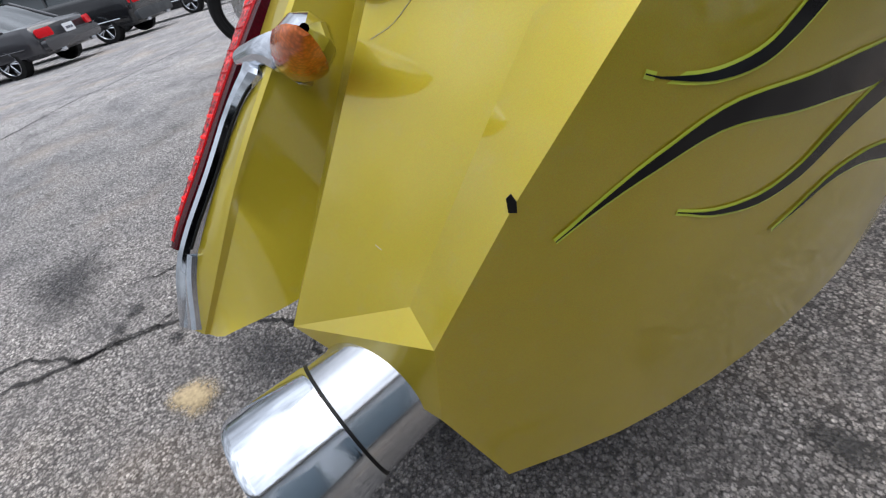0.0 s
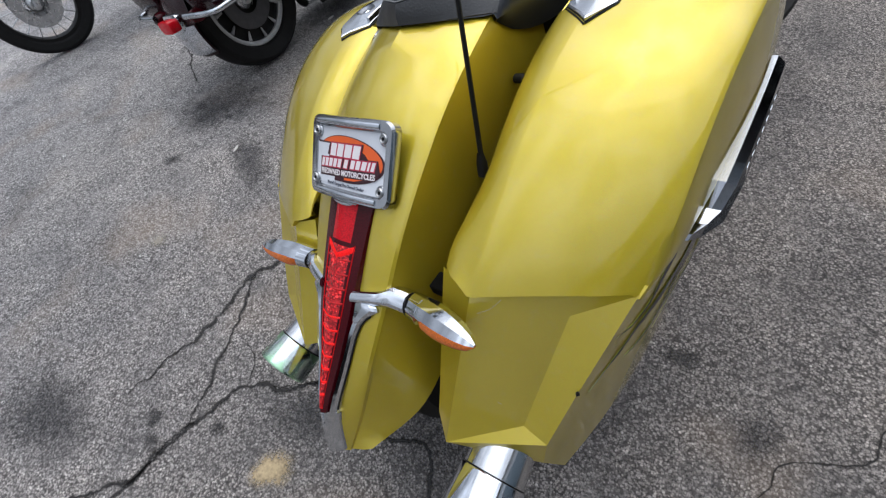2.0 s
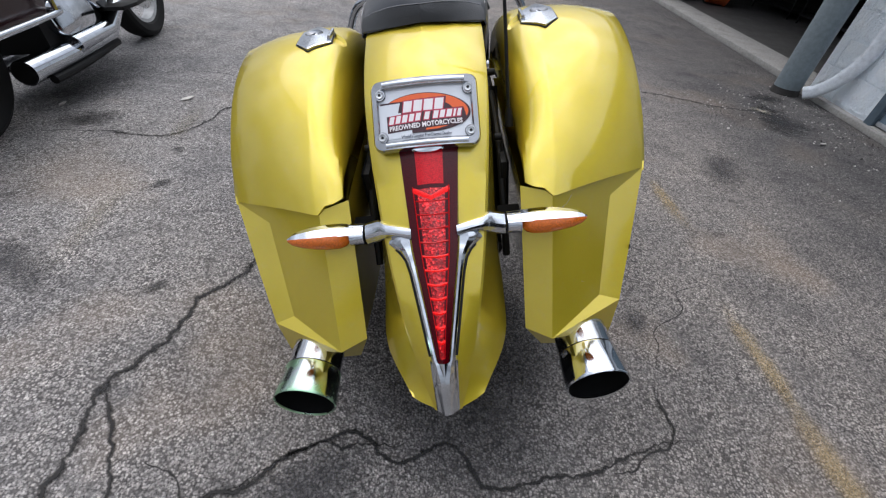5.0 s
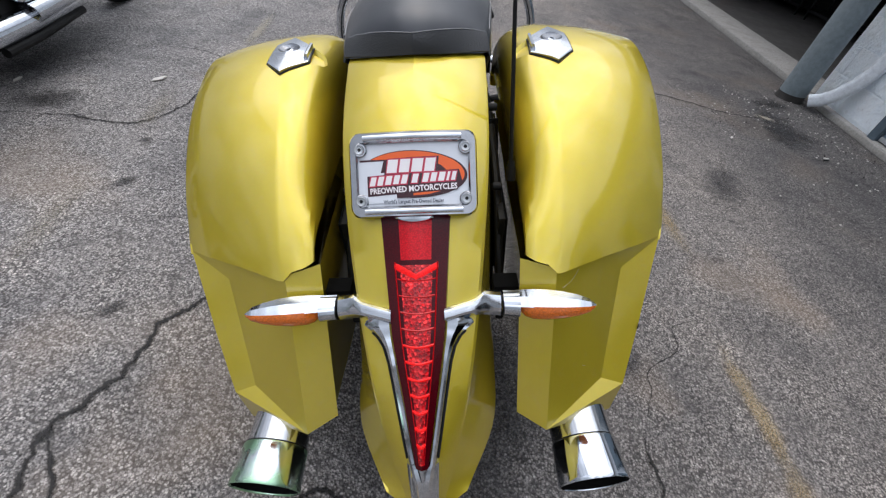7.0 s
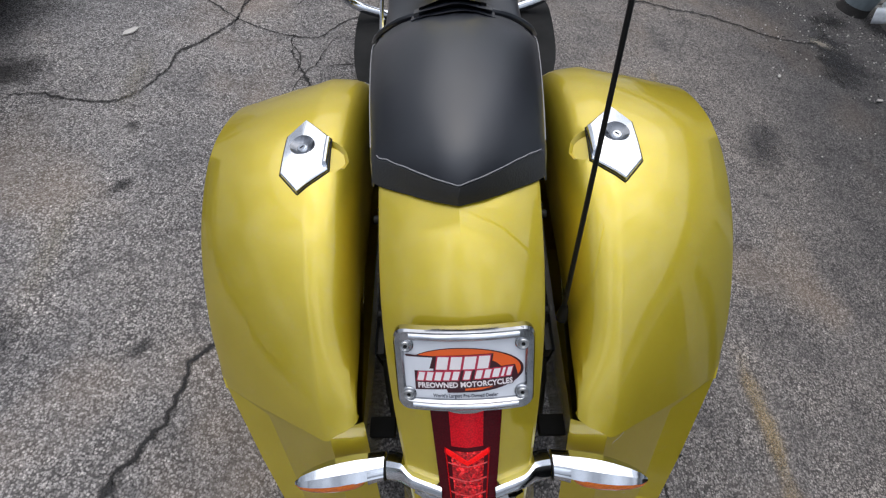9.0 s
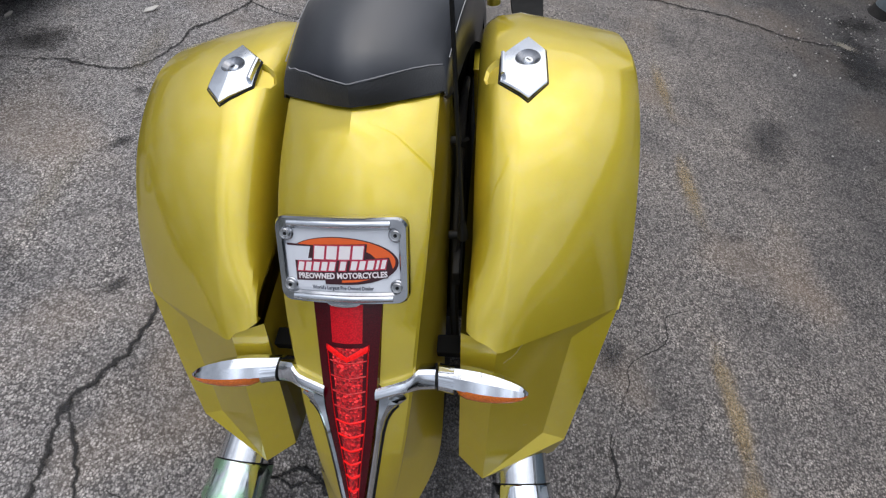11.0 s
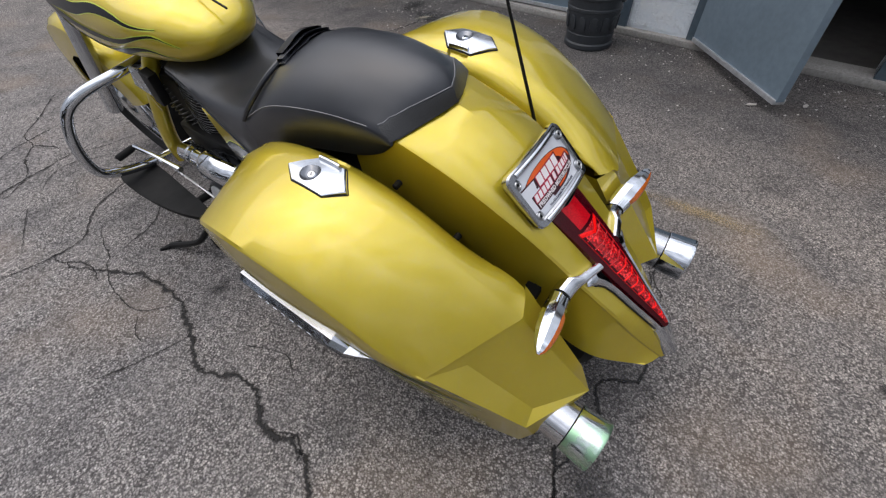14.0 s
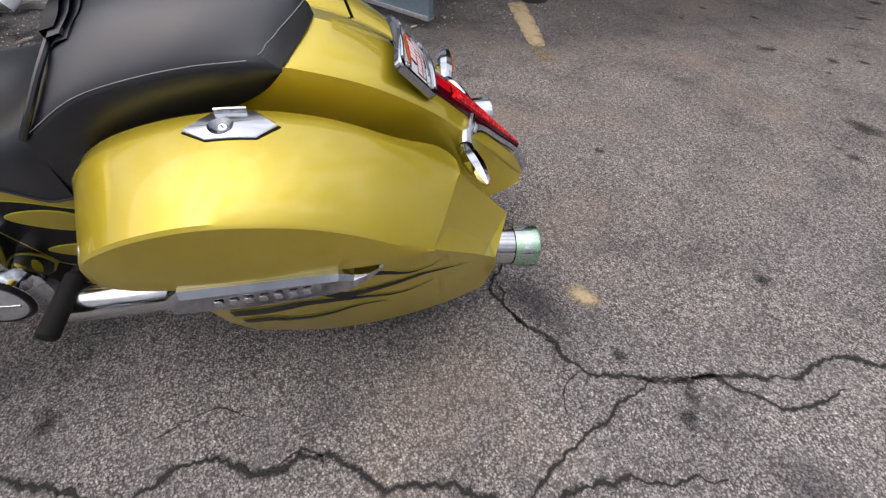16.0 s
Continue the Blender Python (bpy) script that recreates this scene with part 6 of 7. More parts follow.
def make_wheel(name, c, r, w, rim_r, parent, label, spokes=10, rim=None, disc=None):
    """A wheel round local x, with tyre, rim, hub and spokes."""
    m = aim(c, (1, 0, 0))
    tyre = lathe([(rim_r, -w * 0.32), (rim_r + 0.01, -w * 0.42), (r - 0.035, -w * 0.5), (r - 0.012, -w * 0.4), (r, -w * 0.15), (r, w * 0.15), (r - 0.012, w * 0.4), (r - 0.035, w * 0.5), (rim_r + 0.01, w * 0.42), (rim_r, w * 0.32), (rim_r - 0.012, 0), (rim_r, -w * 0.32)], m, 56)
    t = part(name, tyre, RUBBER, parent, label)
    part("rim", lathe([(rim_r + 0.004, -w * 0.36), (rim_r + 0.008, -w * 0.33), (rim_r - 0.02, -w * 0.28), (rim_r - 0.024, 0), (rim_r - 0.02, w * 0.28), (rim_r + 0.008, w * 0.33), (rim_r + 0.004, w * 0.36)], m, 48), rim or CHROME, t)
    part("hub", lathe([(0, -0.07), (0.03, -0.07), (0.05, -0.05), (0.045, 0), (0.05, 0.05), (0.03, 0.07), (0, 0.07)], m, 24), DULL_CHROME, t)
    for k in range(spokes):
        a = 2 * math.pi * k / spokes
        d = Vector((0, math.cos(a), math.sin(a)))
        part("spoke", tube([Vector(c) + d * 0.04, Vector(c) + d * (rim_r * 0.55), Vector(c) + d * (rim_r - 0.015)], [0.016, 0.010, 0.013], 8), rim or CHROME, t)
    for s in (-1, 1):
        part("brake_disc", lathe([(0.07, s * 0.052), (0.145, s * 0.052), (0.145, s * 0.058), (0.07, s * 0.058)], m, 40), disc or DULL_CHROME, t)
    return t


def make_running_gear():
    make_wheel("rear_wheel", (0, 0.45, 0.33), 0.325, 0.19, 0.22, bike, "black rear tyre under the fender", 8)
    make_wheel("front_wheel", (-0.03, 2.42, 0.345), 0.345, 0.13, 0.285, bike, "front wheel with a chrome rim", 10)
    n = 24
    rows = []
    for k in range(n):
        a = radians(15 + 165 * k / (n - 1))
        r = 0.385
        rows.append([(x - 0.03, 2.42 - (r - 3.2 * x * x - drop) * math.cos(a), 0.345 + (r - 3.2 * x * x - drop) * math.sin(a)) for x, drop in ((-0.09, 0.13), (-0.088, 0.05), (-0.08, 0.01), (-0.06, 0), (-0.03, 0), (0, 0), (0.03, 0), (0.06, 0), (0.08, 0.01), (0.088, 0.05), (0.09, 0.13))])
    part("front_fender", grid_mesh(rows), YELLOW, bike, "deep yellow front fender")
    for s in (-1, 1):
        part("fork_leg", tube([(s * 0.115 - 0.03, 2.42, 0.345), (s * 0.115 - 0.015, 2.2, 0.62), (s * 0.115, 2.0, 0.87)], [0.034, 0.032, 0.028], 16), CHROME, bike)
        part("swingarm", tube([(s * 0.115, 0.45, 0.33), (s * 0.13, 0.8, 0.36), (s * 0.13, 1.12, 0.40)], 0.03, 12, 12), BLACK, bike)
        part("bag_bracket", tube([(s * 0.138, 0.93, 0.60), (s * 0.14, 0.75, 0.66), (s * 0.14, 0.5, 0.62), (s * 0.138, 0.38, 0.53), (s * 0.138, 0.32, 0.42)], 0.008, 8, 24), BLACK, bike, "black bag mounting rail")
        for y, z in ((0.290, 0.552),):
            part("bag_bridge", box(s * 0.138 - 0.021, s * 0.138 + 0.021, y - 0.016, y + 0.016, z - 0.011, z + 0.011, 0.004), SOOT_AND_SHADE, bike, "black bracket from the frame to the bag")
        for y, z in ((0.461, 0.627), (0.597, 0.715)):
            part("mount_bush", lathe([(0, -0.012), (0.006, -0.012), (0.0075, -0.010), (0.0075, 0.004), (0.006, 0.006), (0, 0.006)], aim((s * 0.140, y, z), (s, 0, 0)), 14), BLACK, bike, "black rubber mounting bush")
        # added panel: its black stands for the shade between bag and fender
        part("gap_shade_panel", box(s * 0.150 - 0.0025, s * 0.150 + 0.0025, 0.40, 0.94, 0.36, 0.60, 0.002), SOOT_AND_SHADE, bike, "black panel added to darken the gap at the bag's inner face")
        part("shock", tube([(s * 0.135, 0.52, 0.36), (s * 0.137, 0.66, 0.66)], 0.02, 10), BLACK, bike)
        part("bag_latch_arm", box(s * 0.142 - 0.006, s * 0.142 + 0.006, 0.40, 0.45, 0.56, 0.60, 0.002), BLACK, bike)
    # added black body under the fender that deepens the shade in the gaps
    part("gap_shade_liner", rails_mesh([[(-0.105, 0.70, 0.80), (-0.1, 0.4, 0.69), (-0.09, 0.26, 0.5)], [(0.105, 0.70, 0.80), (0.1, 0.4, 0.69), (0.09, 0.26, 0.5)], [(0.10, 0.72, 0.6), (0.1, 0.46, 0.52), (0.09, 0.3, 0.45)], [(-0.10, 0.72, 0.6), (-0.1, 0.46, 0.52), (-0.09, 0.3, 0.45)]], 12), SOOT_AND_SHADE, bike)
    # frame tubes
    for s in (-1, 1):
        part("frame_rail", tube(spline([(s * 0.06, 1.61, 0.80), (s * 0.12, 1.635, 0.70), (s * 0.16, 1.68, 0.58), (s * 0.19, 1.715, 0.45), (s * 0.195, 1.71, 0.375)], 20), 0.026, 14), YELLOW, bike, "yellow frame down tube")


make_running_gear()


def make_engine():
    eng = part("engine_case", rails_mesh([[(-0.15, 1.0, 0.5), (-0.16, 1.3, 0.50), (-0.13, 1.62, 0.42)], [(0.15, 1.0, 0.5), (0.16, 1.3, 0.50), (0.13, 1.62, 0.42)], [(0.14, 1.0, 0.22), (0.15, 1.3, 0.18), (0.12, 1.6, 0.22)], [(-0.14, 1.0, 0.22), (-0.15, 1.3, 0.18), (-0.12, 1.6, 0.22)]], 12), BLACK, bike, "black engine case", sharp=30)
    for base_y, top_y in ((1.515, 1.43), (1.60, 1.69)):
        for k in range(17):
            f = k / 16
            y, z = base_y + (top_y - base_y) * f, 0.50 + 0.205 * f
            lean = (top_y - base_y) / 0.25
            fin = slab(rounded(0.27 - 0.02 * abs(f - 0.6), 0.13, 0.05, 6), 0.0045, aim((0, y, z), (0, lean, 1), (0, 1, 0)))
            part("cooling_fin", fin, BLACK, eng)
            part("fin_edge", slab(rounded(0.2716 - 0.02 * abs(f - 0.6), 0.1316, 0.05, 6), 0.0014, aim((0, y, z + 0.0016), (0, lean, 1), (0, 1, 0))), DULL_CHROME, eng, "machined bright fin edge")
        part("cylinder", tube([(0, base_y, 0.46), (0, top_y, 0.69)], 0.058, 20), BLACK, eng)
        part("rocker_cover", slab(rounded(0.2, 0.13, 0.04, 5), 0.035, aim((0, top_y, 0.69), (0, (top_y - base_y) / 0.25, 1), (0, 1, 0)), 0.012), BLACK, eng)
    for y0, y1, z0, z1, w in ((1.44, 1.68, 0.46, 0.70, 0.118), (1.16, 1.62, 0.46, 0.735, 0.095), (1.02, 1.3, 0.3, 0.62, 0.13), (1.3, 1.66, 0.28, 0.52, 0.15)):
        part("engine_block", box(-w, w, y0, y1, z0, z1, 0.02), BLACK, eng)
    # left-hand primary cover and starter housing
    pri = lathe([(0, 0.06), (0.075, 0.058), (0.088, 0.05), (0.092, 0.04), (0.10, 0.03), (0.112, 0.02), (0.118, 0.0), (0.118, -0.05)], aim((-0.205, 1.345, 0.372), (-1, 0, 0.16)) @ Matrix.Diagonal((0.9, 0.9, 1, 1)), 40)
    p = part("primary_cover", pri, CHROME, bike, "round polished primary cover with a dark ring")
    part("cover_disc", lathe([(0, 0.066), (0.06, 0.065), (0.072, 0.060)], aim((-0.205, 1.345, 0.372), (-1, 0, 0.16)) @ Matrix.Diagonal((0.9, 0.9, 1, 1)), 36), ALUMINIUM, p)
    part("cover_ring", lathe([(0.074, 0.0595), (0.079, 0.0605), (0.087, 0.0525)], aim((-0.205, 1.345, 0.372), (-1, 0, 0.16)) @ Matrix.Diagonal((0.9, 0.9, 1, 1)), 36), GLOSS_BLACK, p)
    part("starter_housing", tube([(-0.19, 1.27, 0.472), (-0.195, 1.30, 0.476), (-0.20, 1.40, 0.475), (-0.20, 1.415, 0.468), (-0.196, 1.43, 0.458), (-0.192, 1.62, 0.44), (-0.192, 1.64, 0.438)], [0.04, 0.052, 0.054, 0.05, 0.034, 0.034, 0.026], 22), CHROME, bike, "chrome starter housing")
    for y in (1.42, 1.50):
        part("clamp_band", lathe([(0.0395, -0.006), (0.0415, -0.004), (0.0415, 0.004), (0.0395, 0.006)], aim((-0.194, y + 0.05, 0.452), (0, 1, -0.09)) @ Matrix.Diagonal((0.88, 0.88, 1, 1)), 18), DULL_CHROME, bike)
    part("linkage_rod", tube([(-0.27, 1.29, 0.37), (-0.265, 1.5, 0.395), (-0.26, 1.72, 0.41)], 0.0042, 8, 10), DULL_CHROME, bike, "chrome shift linkage rod")
    part("shift_lever", tube([(-0.255, 1.60, 0.41), (-0.265, 1.76, 0.42), (-0.275, 1.90, 0.415)], [0.011, 0.008, 0.008], 8), CHROME, bike, "chrome shift lever")
    part("shift_peg", tube([(-0.27, 1.90, 0.414), (-0.285, 1.90, 0.412), (-0.345, 1.91, 0.405), (-0.348, 1.91, 0.404)], [0.008, 0.013, 0.013, 0.009], 14), RUBBER, bike, "black rubber shift peg")
    for s in (-1, 1):
        outline = spline([(1.88, 0.262), (1.95, 0.30), (1.98, 0.36), (1.92, 0.388), (1.76, 0.389), (1.59, 0.374), (1.46, 0.342), (1.40, 0.316), (1.415, 0.303), (1.50, 0.29), (1.63, 0.28), (1.76, 0.268), (1.86, 0.262)], 34)
        fb = slab([(x * s, y) for y, x in outline], 0.018, pose(0, 0, 0.305), 0.003)
        part("floorboard", fb, RUBBER, bike, "black rubber-topped floorboard")
        part("floorboard_bracket", tube([(s * 0.13, 1.56, 0.28), (s * 0.30, 1.56, 0.30)], 0.014, 10), BLACK, bike)
        bar = [(0.05, 1.76, 0.70), (0.175, 1.77, 0.695), (0.29, 1.80, 0.685), (0.36, 1.83, 0.65), (0.41, 1.86, 0.56), (0.43, 1.885, 0.45), (0.40, 1.895, 0.385), (0.27, 1.88, 0.34), (0.08, 1.86, 0.32)]
        part("crash_bar", tube([(x * s, y, z) for x, y, z in bar], 0.0175, 16, 60), CHROME, bike, "bent chrome crash bar")
        part("passenger_peg", tube([(s * 0.2, 1.10, 0.44), (s * 0.25, 1.125, 0.45), (s * 0.265, 1.13, 0.45)], 0.012, 10), BLACK, bike)
        part("passenger_peg_rubber", tube([(s * 0.258, 1.122, 0.452), (s * 0.265, 1.125, 0.452), (s * 0.395, 1.155, 0.438), (s * 0.40, 1.156, 0.438)], [0.012, 0.019, 0.021, 0.017], 16), RUBBER, bike, "black rubber passenger peg")
        mm = Matrix(((0, 0, s, 0.165 * s), (1, 0, 0, 0), (0, 1, 0, 0), (0, 0, 0, 1)))
        cover = part("coil_cover", slab([(1.621, 0.748), (1.54, 0.756), (1.583, 0.652), (1.69, 0.671)], 0.008, mm, 0.002), DULL_CHROME, bike, "riveted metal coil cover")
        for y, z in ((1.615, 0.735), (1.555, 0.74), (1.595, 0.667), (1.672, 0.68), (1.64, 0.71), (1.578, 0.70), (1.635, 0.675)):
            part("rivet", lathe([(0, 0.0025), (0.003, 0.002), (0.0042, 0.0)], aim((0.173 * s, y, z), (s, 0, 0)), 10), CHROME, cover)
        part("coil_box", slab([(1.535, 0.76), (1.49, 0.75), (1.535, 0.64), (1.58, 0.645)], 0.03, mm @ pose(0, 0, -0.015), 0.004), BLACK, bike)
    for k in range(7):
        part("radiator_fin", box(-0.10, 0.10, 1.66 + 0.004 * k, 1.664 + 0.004 * k, 0.42 + 0.03 * k, 0.435 + 0.03 * k), DULL_CHROME, eng)
    part("key_tag", slab([(0, 0), (0.012, -0.004), (0.02, -0.06), (0.004, -0.065)], 0.004, aim((-0.17, 1.63, 0.66), (-1, 0, 0)), 0.001), YELLOW, bike)
    stand_foot = BIKE.inverted() @ Vector((-0.44, 1.72, 0.012))
    leg = spline([(-0.15, 1.39, 0.33), (-0.25, 1.458, 0.285), (-0.34, 1.53, 0.20), (-0.388, 1.58, 0.15), tuple(stand_foot)], 24)
    part("side_stand", tube(leg, [0.012] * 24, 10), BLACK, bike, "bent black side stand touching the asphalt")
    part("stand_foot", tube([stand_foot + Vector((0.03, -0.02, -0.002)), stand_foot, stand_foot + Vector((-0.04, 0.025, 0.0))], [0.010, 0.012, 0.006], 10), BLACK, bike)


make_engine()


def make_antenna():
    part("antenna", tube([(0.1553, 0.437, 0.685), (0.1538, 0.467, 0.80), (0.1511, 0.519, 1.0), (0.1465, 0.610, 1.35), (0.142, 0.70, 1.68)], [0.004, 0.0035, 0.0028, 0.0024, 0.002], 8), BLACK, bike, "thin black whip antenna")
    part("antenna_base", lathe([(0.0, 0), (0.009, 0), (0.008, 0.02), (0.005, 0.035)], aim((0.1556, 0.431, 0.662), (0, 0.2, 1)), 12), BLACK, bike)


make_antenna()


# ---- other parked motorcycles ----
def make_tourer():
    """A dark touring motorcycle: local origin under its rear wheel, heading along local y."""
    b = empty("touring_motorcycle", pose(-1.99, 1.27, 0, 0, -7, 6), "maroon and black touring motorcycle with chrome guards and exhaust", "motorcycle")
    STEEL_DARK = simple("worn_brake_disc", (0.10, 0.10, 0.105), 0.4, metal=0.7)
    rim = simple("silver_cast_wheel", (0.5, 0.5, 0.5), 0.35, metal=0.5)
    make_wheel("rear_wheel", (0, 0, 0.325), 0.325, 0.17, 0.225, b, "thick black rear tyre on a silver cast wheel", 0, rim, STEEL_DARK)
    make_wheel("front_wheel", (0, 1.72, 0.32), 0.32, 0.13, 0.23, b, "front wheel with silver spokes", 0, rim)
    for c in ((0, 1.72, 0.32),):
        for k in range(14):
            a = 2 * math.pi * k / 14
            d = Vector((0, math.cos(a), math.sin(a)))
            part("wheel_blade", slab([(0, -0.008), (0.10, -0.005), (0.10, 0.008), (0, 0.012)], 0.03, aim(Vector(c) + d * 0.11 + Vector((-0.015, 0, 0)), (1, 0, 0), d.cross(Vector((1, 0, 0)))), 0.002), rim, b)
    n = 22
    rows = []
    for k in range(n):
        a = radians(-22 + 150 * k / (n - 1))
        rows.append([(x, -(0.37 - 2.2 * x * x) * math.cos(a), 0.34 + (0.37 - 2.2 * x * x) * math.sin(a)) for x in (-0.11, -0.08, -0.04, 0, 0.04, 0.08, 0.11)])
    part("rear_fender", grid_mesh(rows), MAROON, b, "maroon rear fender")
    rows = []
    for k in range(10):
        a = radians(-18 + 22 * k / 9)
        rows.append([(x, -(0.385 - 1.8 * x * x) * math.cos(a), 0.34 + (0.385 - 1.8 * x * x) * math.sin(a)) for x in (-0.12, -0.08, -0.04, 0, 0.04, 0.08, 0.12)])
    part("fender_tip", grid_mesh(rows), CHROME, b, "chrome fender tip")
    part("tail_lamp", slab(rounded(0.10, 0.055, 0.02, 5), 0.05, aim((0, -0.38, 0.385), (0, -1, 0.1)), 0.012), RED_GRID, b, "red tail lamp in a chrome bezel")
    part("lamp_bezel", slab(rounded(0.13, 0.08, 0.025, 5), 0.025, aim((0, -0.36, 0.385), (0, -1, 0.1)), 0.008), CHROME, b)
    for s in (-1, 1):
        part("signal_lamp", lathe([(0, 0.05), (0.02, 0.045), (0.03, 0.02), (0.03, -0.02), (0.0, -0.03)], aim((s * 0.17, -0.33, 0.40), (0, -1, 0)), 20), RED_DARK, b)
        part("signal_arm", tube([(0, -0.31, 0.40), (s * 0.17, -0.31, 0.40)], 0.009, 10), CHROME, b)
        bag = part("saddlebag", slab([(-0.32, 0.40), (0.36, 0.40), (0.40, 0.5), (0.36, 0.70), (-0.28, 0.68), (-0.36, 0.56)], 0.2, Matrix(((0, 0, s, 0.13 * s), (1, 0, 0, 0), (0, 1, 0, 0), (0, 0, 0, 1))), 0.03), MAROON, b, "maroon hard saddlebag with a chrome guard rail")
        for z in (0.415, 0.53):
            part("guard_rail", tube([(s * 0.15, 0.42, z), (s * 0.33, 0.40, z), (s * 0.365, 0.30, z), (s * 0.365, -0.26, z), (s * 0.33, -0.36, z), (s * 0.14, -0.38, z)], 0.0125, 12, 40), CHROME, bag)
        for y in (0.36, 0.0, -0.28):
            part("guard_strut", tube([(s * 0.362, y, 0.415), (s * 0.362, y, 0.53)], 0.010, 10), CHROME, bag)
        part("exhaust", tube([(s * 0.16, 1.28, 0.36), (s * 0.175, 0.95, 0.20), (s * 0.165, 0.55, 0.20), (s * 0.16, 0.25, 0.205)], [0.034, 0.046, 0.052, 0.054], 22), CHROME, b, "long chrome exhaust pipe")
        part("exhaust_bore", lathe([(0, 0.0), (0.047, 0.001), (0.05, 0.004)], aim((s * 0.16, 0.249, 0.205), (0, -1, 0)), 20), BLACK, b)
        part("fork_leg", tube([(s * 0.11, 1.72, 0.32), (s * 0.11, 1.46, 0.95)], 0.03, 14), CHROME, b)
        part("floorboard", slab([(0.13 * s, 0.98), (0.3 * s, 0.98), (0.32 * s, 1.1), (0.3 * s, 1.32), (0.13 * s, 1.32)], 0.02, pose(0, 0, 0.30), 0.004), BLACK, b)
        part("engine_guard", tube([(s * 0.06, 1.4, 0.70), (s * 0.25, 1.42, 0.69), (s * 0.33, 1.42, 0.55), (s * 0.28, 1.40, 0.36), (s * 0.07, 1.38, 0.28)], 0.016, 12, 40), CHROME, b)
        part("step_plate", tube([(s * 0.21, 1.36, 0.30), (s * 0.27, 1.5, 0.29), (s * 0.29, 1.56, 0.31)], [0.02, 0.014, 0.012], 10), CHROME, b)
    for s in (-1, 1):
        part("pipe_bracket", tube([(s * 0.17, 1.0, 0.14), (s * 0.185, 0.6, 0.135), (s * 0.185, 0.36, 0.14)], 0.02, 10, 12), BLACK, b, "black rail under the exhaust")
        part("wheel_face", lathe([(0.04, s * 0.035), (0.19, s * 0.03), (0.222, s * 0.05)], aim((0, 0, 0.325), (1, 0, 0)), 40), BLACK, b, "black dished wheel face")
        part("rim_lip", lathe([(0.216, s * 0.053), (0.222, s * 0.058), (0.234, s * 0.056), (0.238, s * 0.05)], aim((0, 0, 0.325), (1, 0, 0)), 48), rim, b, "bright machined rim lip")
        for k in range(12):
            a = 2 * math.pi * k / 12
            d = Vector((0, math.cos(a), math.sin(a)))
            part("wheel_blade", tube([Vector((s * 0.042, 0, 0.325)) + d * 0.155, Vector((s * 0.045, 0, 0.325)) + d * 0.20], [0.004, 0.010], 6), rim, b)
    part("engine", rails_mesh([[(-0.16, 0.5, 0.55), (-0.17, 0.9, 0.72), (-0.14, 1.3, 0.62)], [(0.16, 0.5, 0.55), (0.17, 0.9, 0.72), (0.14, 1.3, 0.62)], [(0.15, 0.5, 0.22), (0.16, 0.9, 0.2), (0.12, 1.3, 0.24)], [(-0.15, 0.5, 0.22), (-0.16, 0.9, 0.2), (-0.12, 1.3, 0.24)]], 10), BLACK, b, "dark engine with cooling fins")
    for k in range(9):
        part("cooling_fin", slab(rounded(0.36, 0.2, 0.05, 4), 0.006, pose(0, 0.95, 0.42 + 0.025 * k)), DULL_CHROME, b)
    part("timing_cover", lathe([(0, 0.05), (0.06, 0.048), (0.085, 0.035), (0.095, 0.0)], aim((0.155, 0.98, 0.40), (1, 0, 0.1)), 30), CHROME, b, "chrome timing cover")
    part("gear_cover", slab(rounded(0.34, 0.15, 0.06, 6), 0.04, aim((0.15, 0.72, 0.34), (1, 0, 0.15)), 0.015), CHROME, b, "chrome gearbox cover")
    part("pushrod_tube", tube([(0.15, 0.98, 0.48), (0.13, 0.93, 0.72)], 0.014, 10), CHROME, b)
    part("pushrod_tube", tube([(0.15, 1.02, 0.48), (0.13, 1.08, 0.72)], 0.014, 10), CHROME, b)
    part("heat_shield", tube([(0.17, 1.22, 0.34), (0.185, 0.95, 0.225), (0.19, 0.6, 0.225)], [0.03, 0.042, 0.044], 16), CHROME, b)
    part("seat", rails_mesh([[(-0.12, -0.15, 0.78), (-0.17, 0.3, 0.76), (-0.14, 0.75, 0.72)], [(0, -0.15, 0.82), (0, 0.3, 0.79), (0, 0.75, 0.76)], [(0.12, -0.15, 0.78), (0.17, 0.3, 0.76), (0.14, 0.75, 0.72)], [(0, -0.15, 0.7), (0, 0.3, 0.66), (0, 0.75, 0.64)]], 14), LEATHER, b)
    part("fuel_tank", rails_mesh([[(-0.08, 0.72, 0.80), (-0.15, 1.0, 0.86), (-0.08, 1.32, 0.88)], [(0, 0.72, 0.86), (0, 1.0, 0.97), (0, 1.32, 0.96)], [(0.08, 0.72, 0.80), (0.15, 1.0, 0.86), (0.08, 1.32, 0.88)], [(0, 0.72, 0.74), (0, 1.0, 0.76), (0, 1.32, 0.8)]], 14), MAROON, b)
    rows = []
    for k in range(16):
        a = radians(20 + 140 * k / 15)
        rows.append([(x, 1.72 - (0.35 - 2.5 * x * x) * math.cos(a), 0.32 + (0.35 - 2.5 * x * x) * math.sin(a)) for x in (-0.085, -0.05, 0, 0.05, 0.085)])
    part("front_fender", grid_mesh(rows), MAROON, b)
    part("side_stand", tube([(-0.12, 0.95, 0.2), (-0.3, 1.05, 0.04)], 0.013, 8), BLACK, b)


make_tourer()


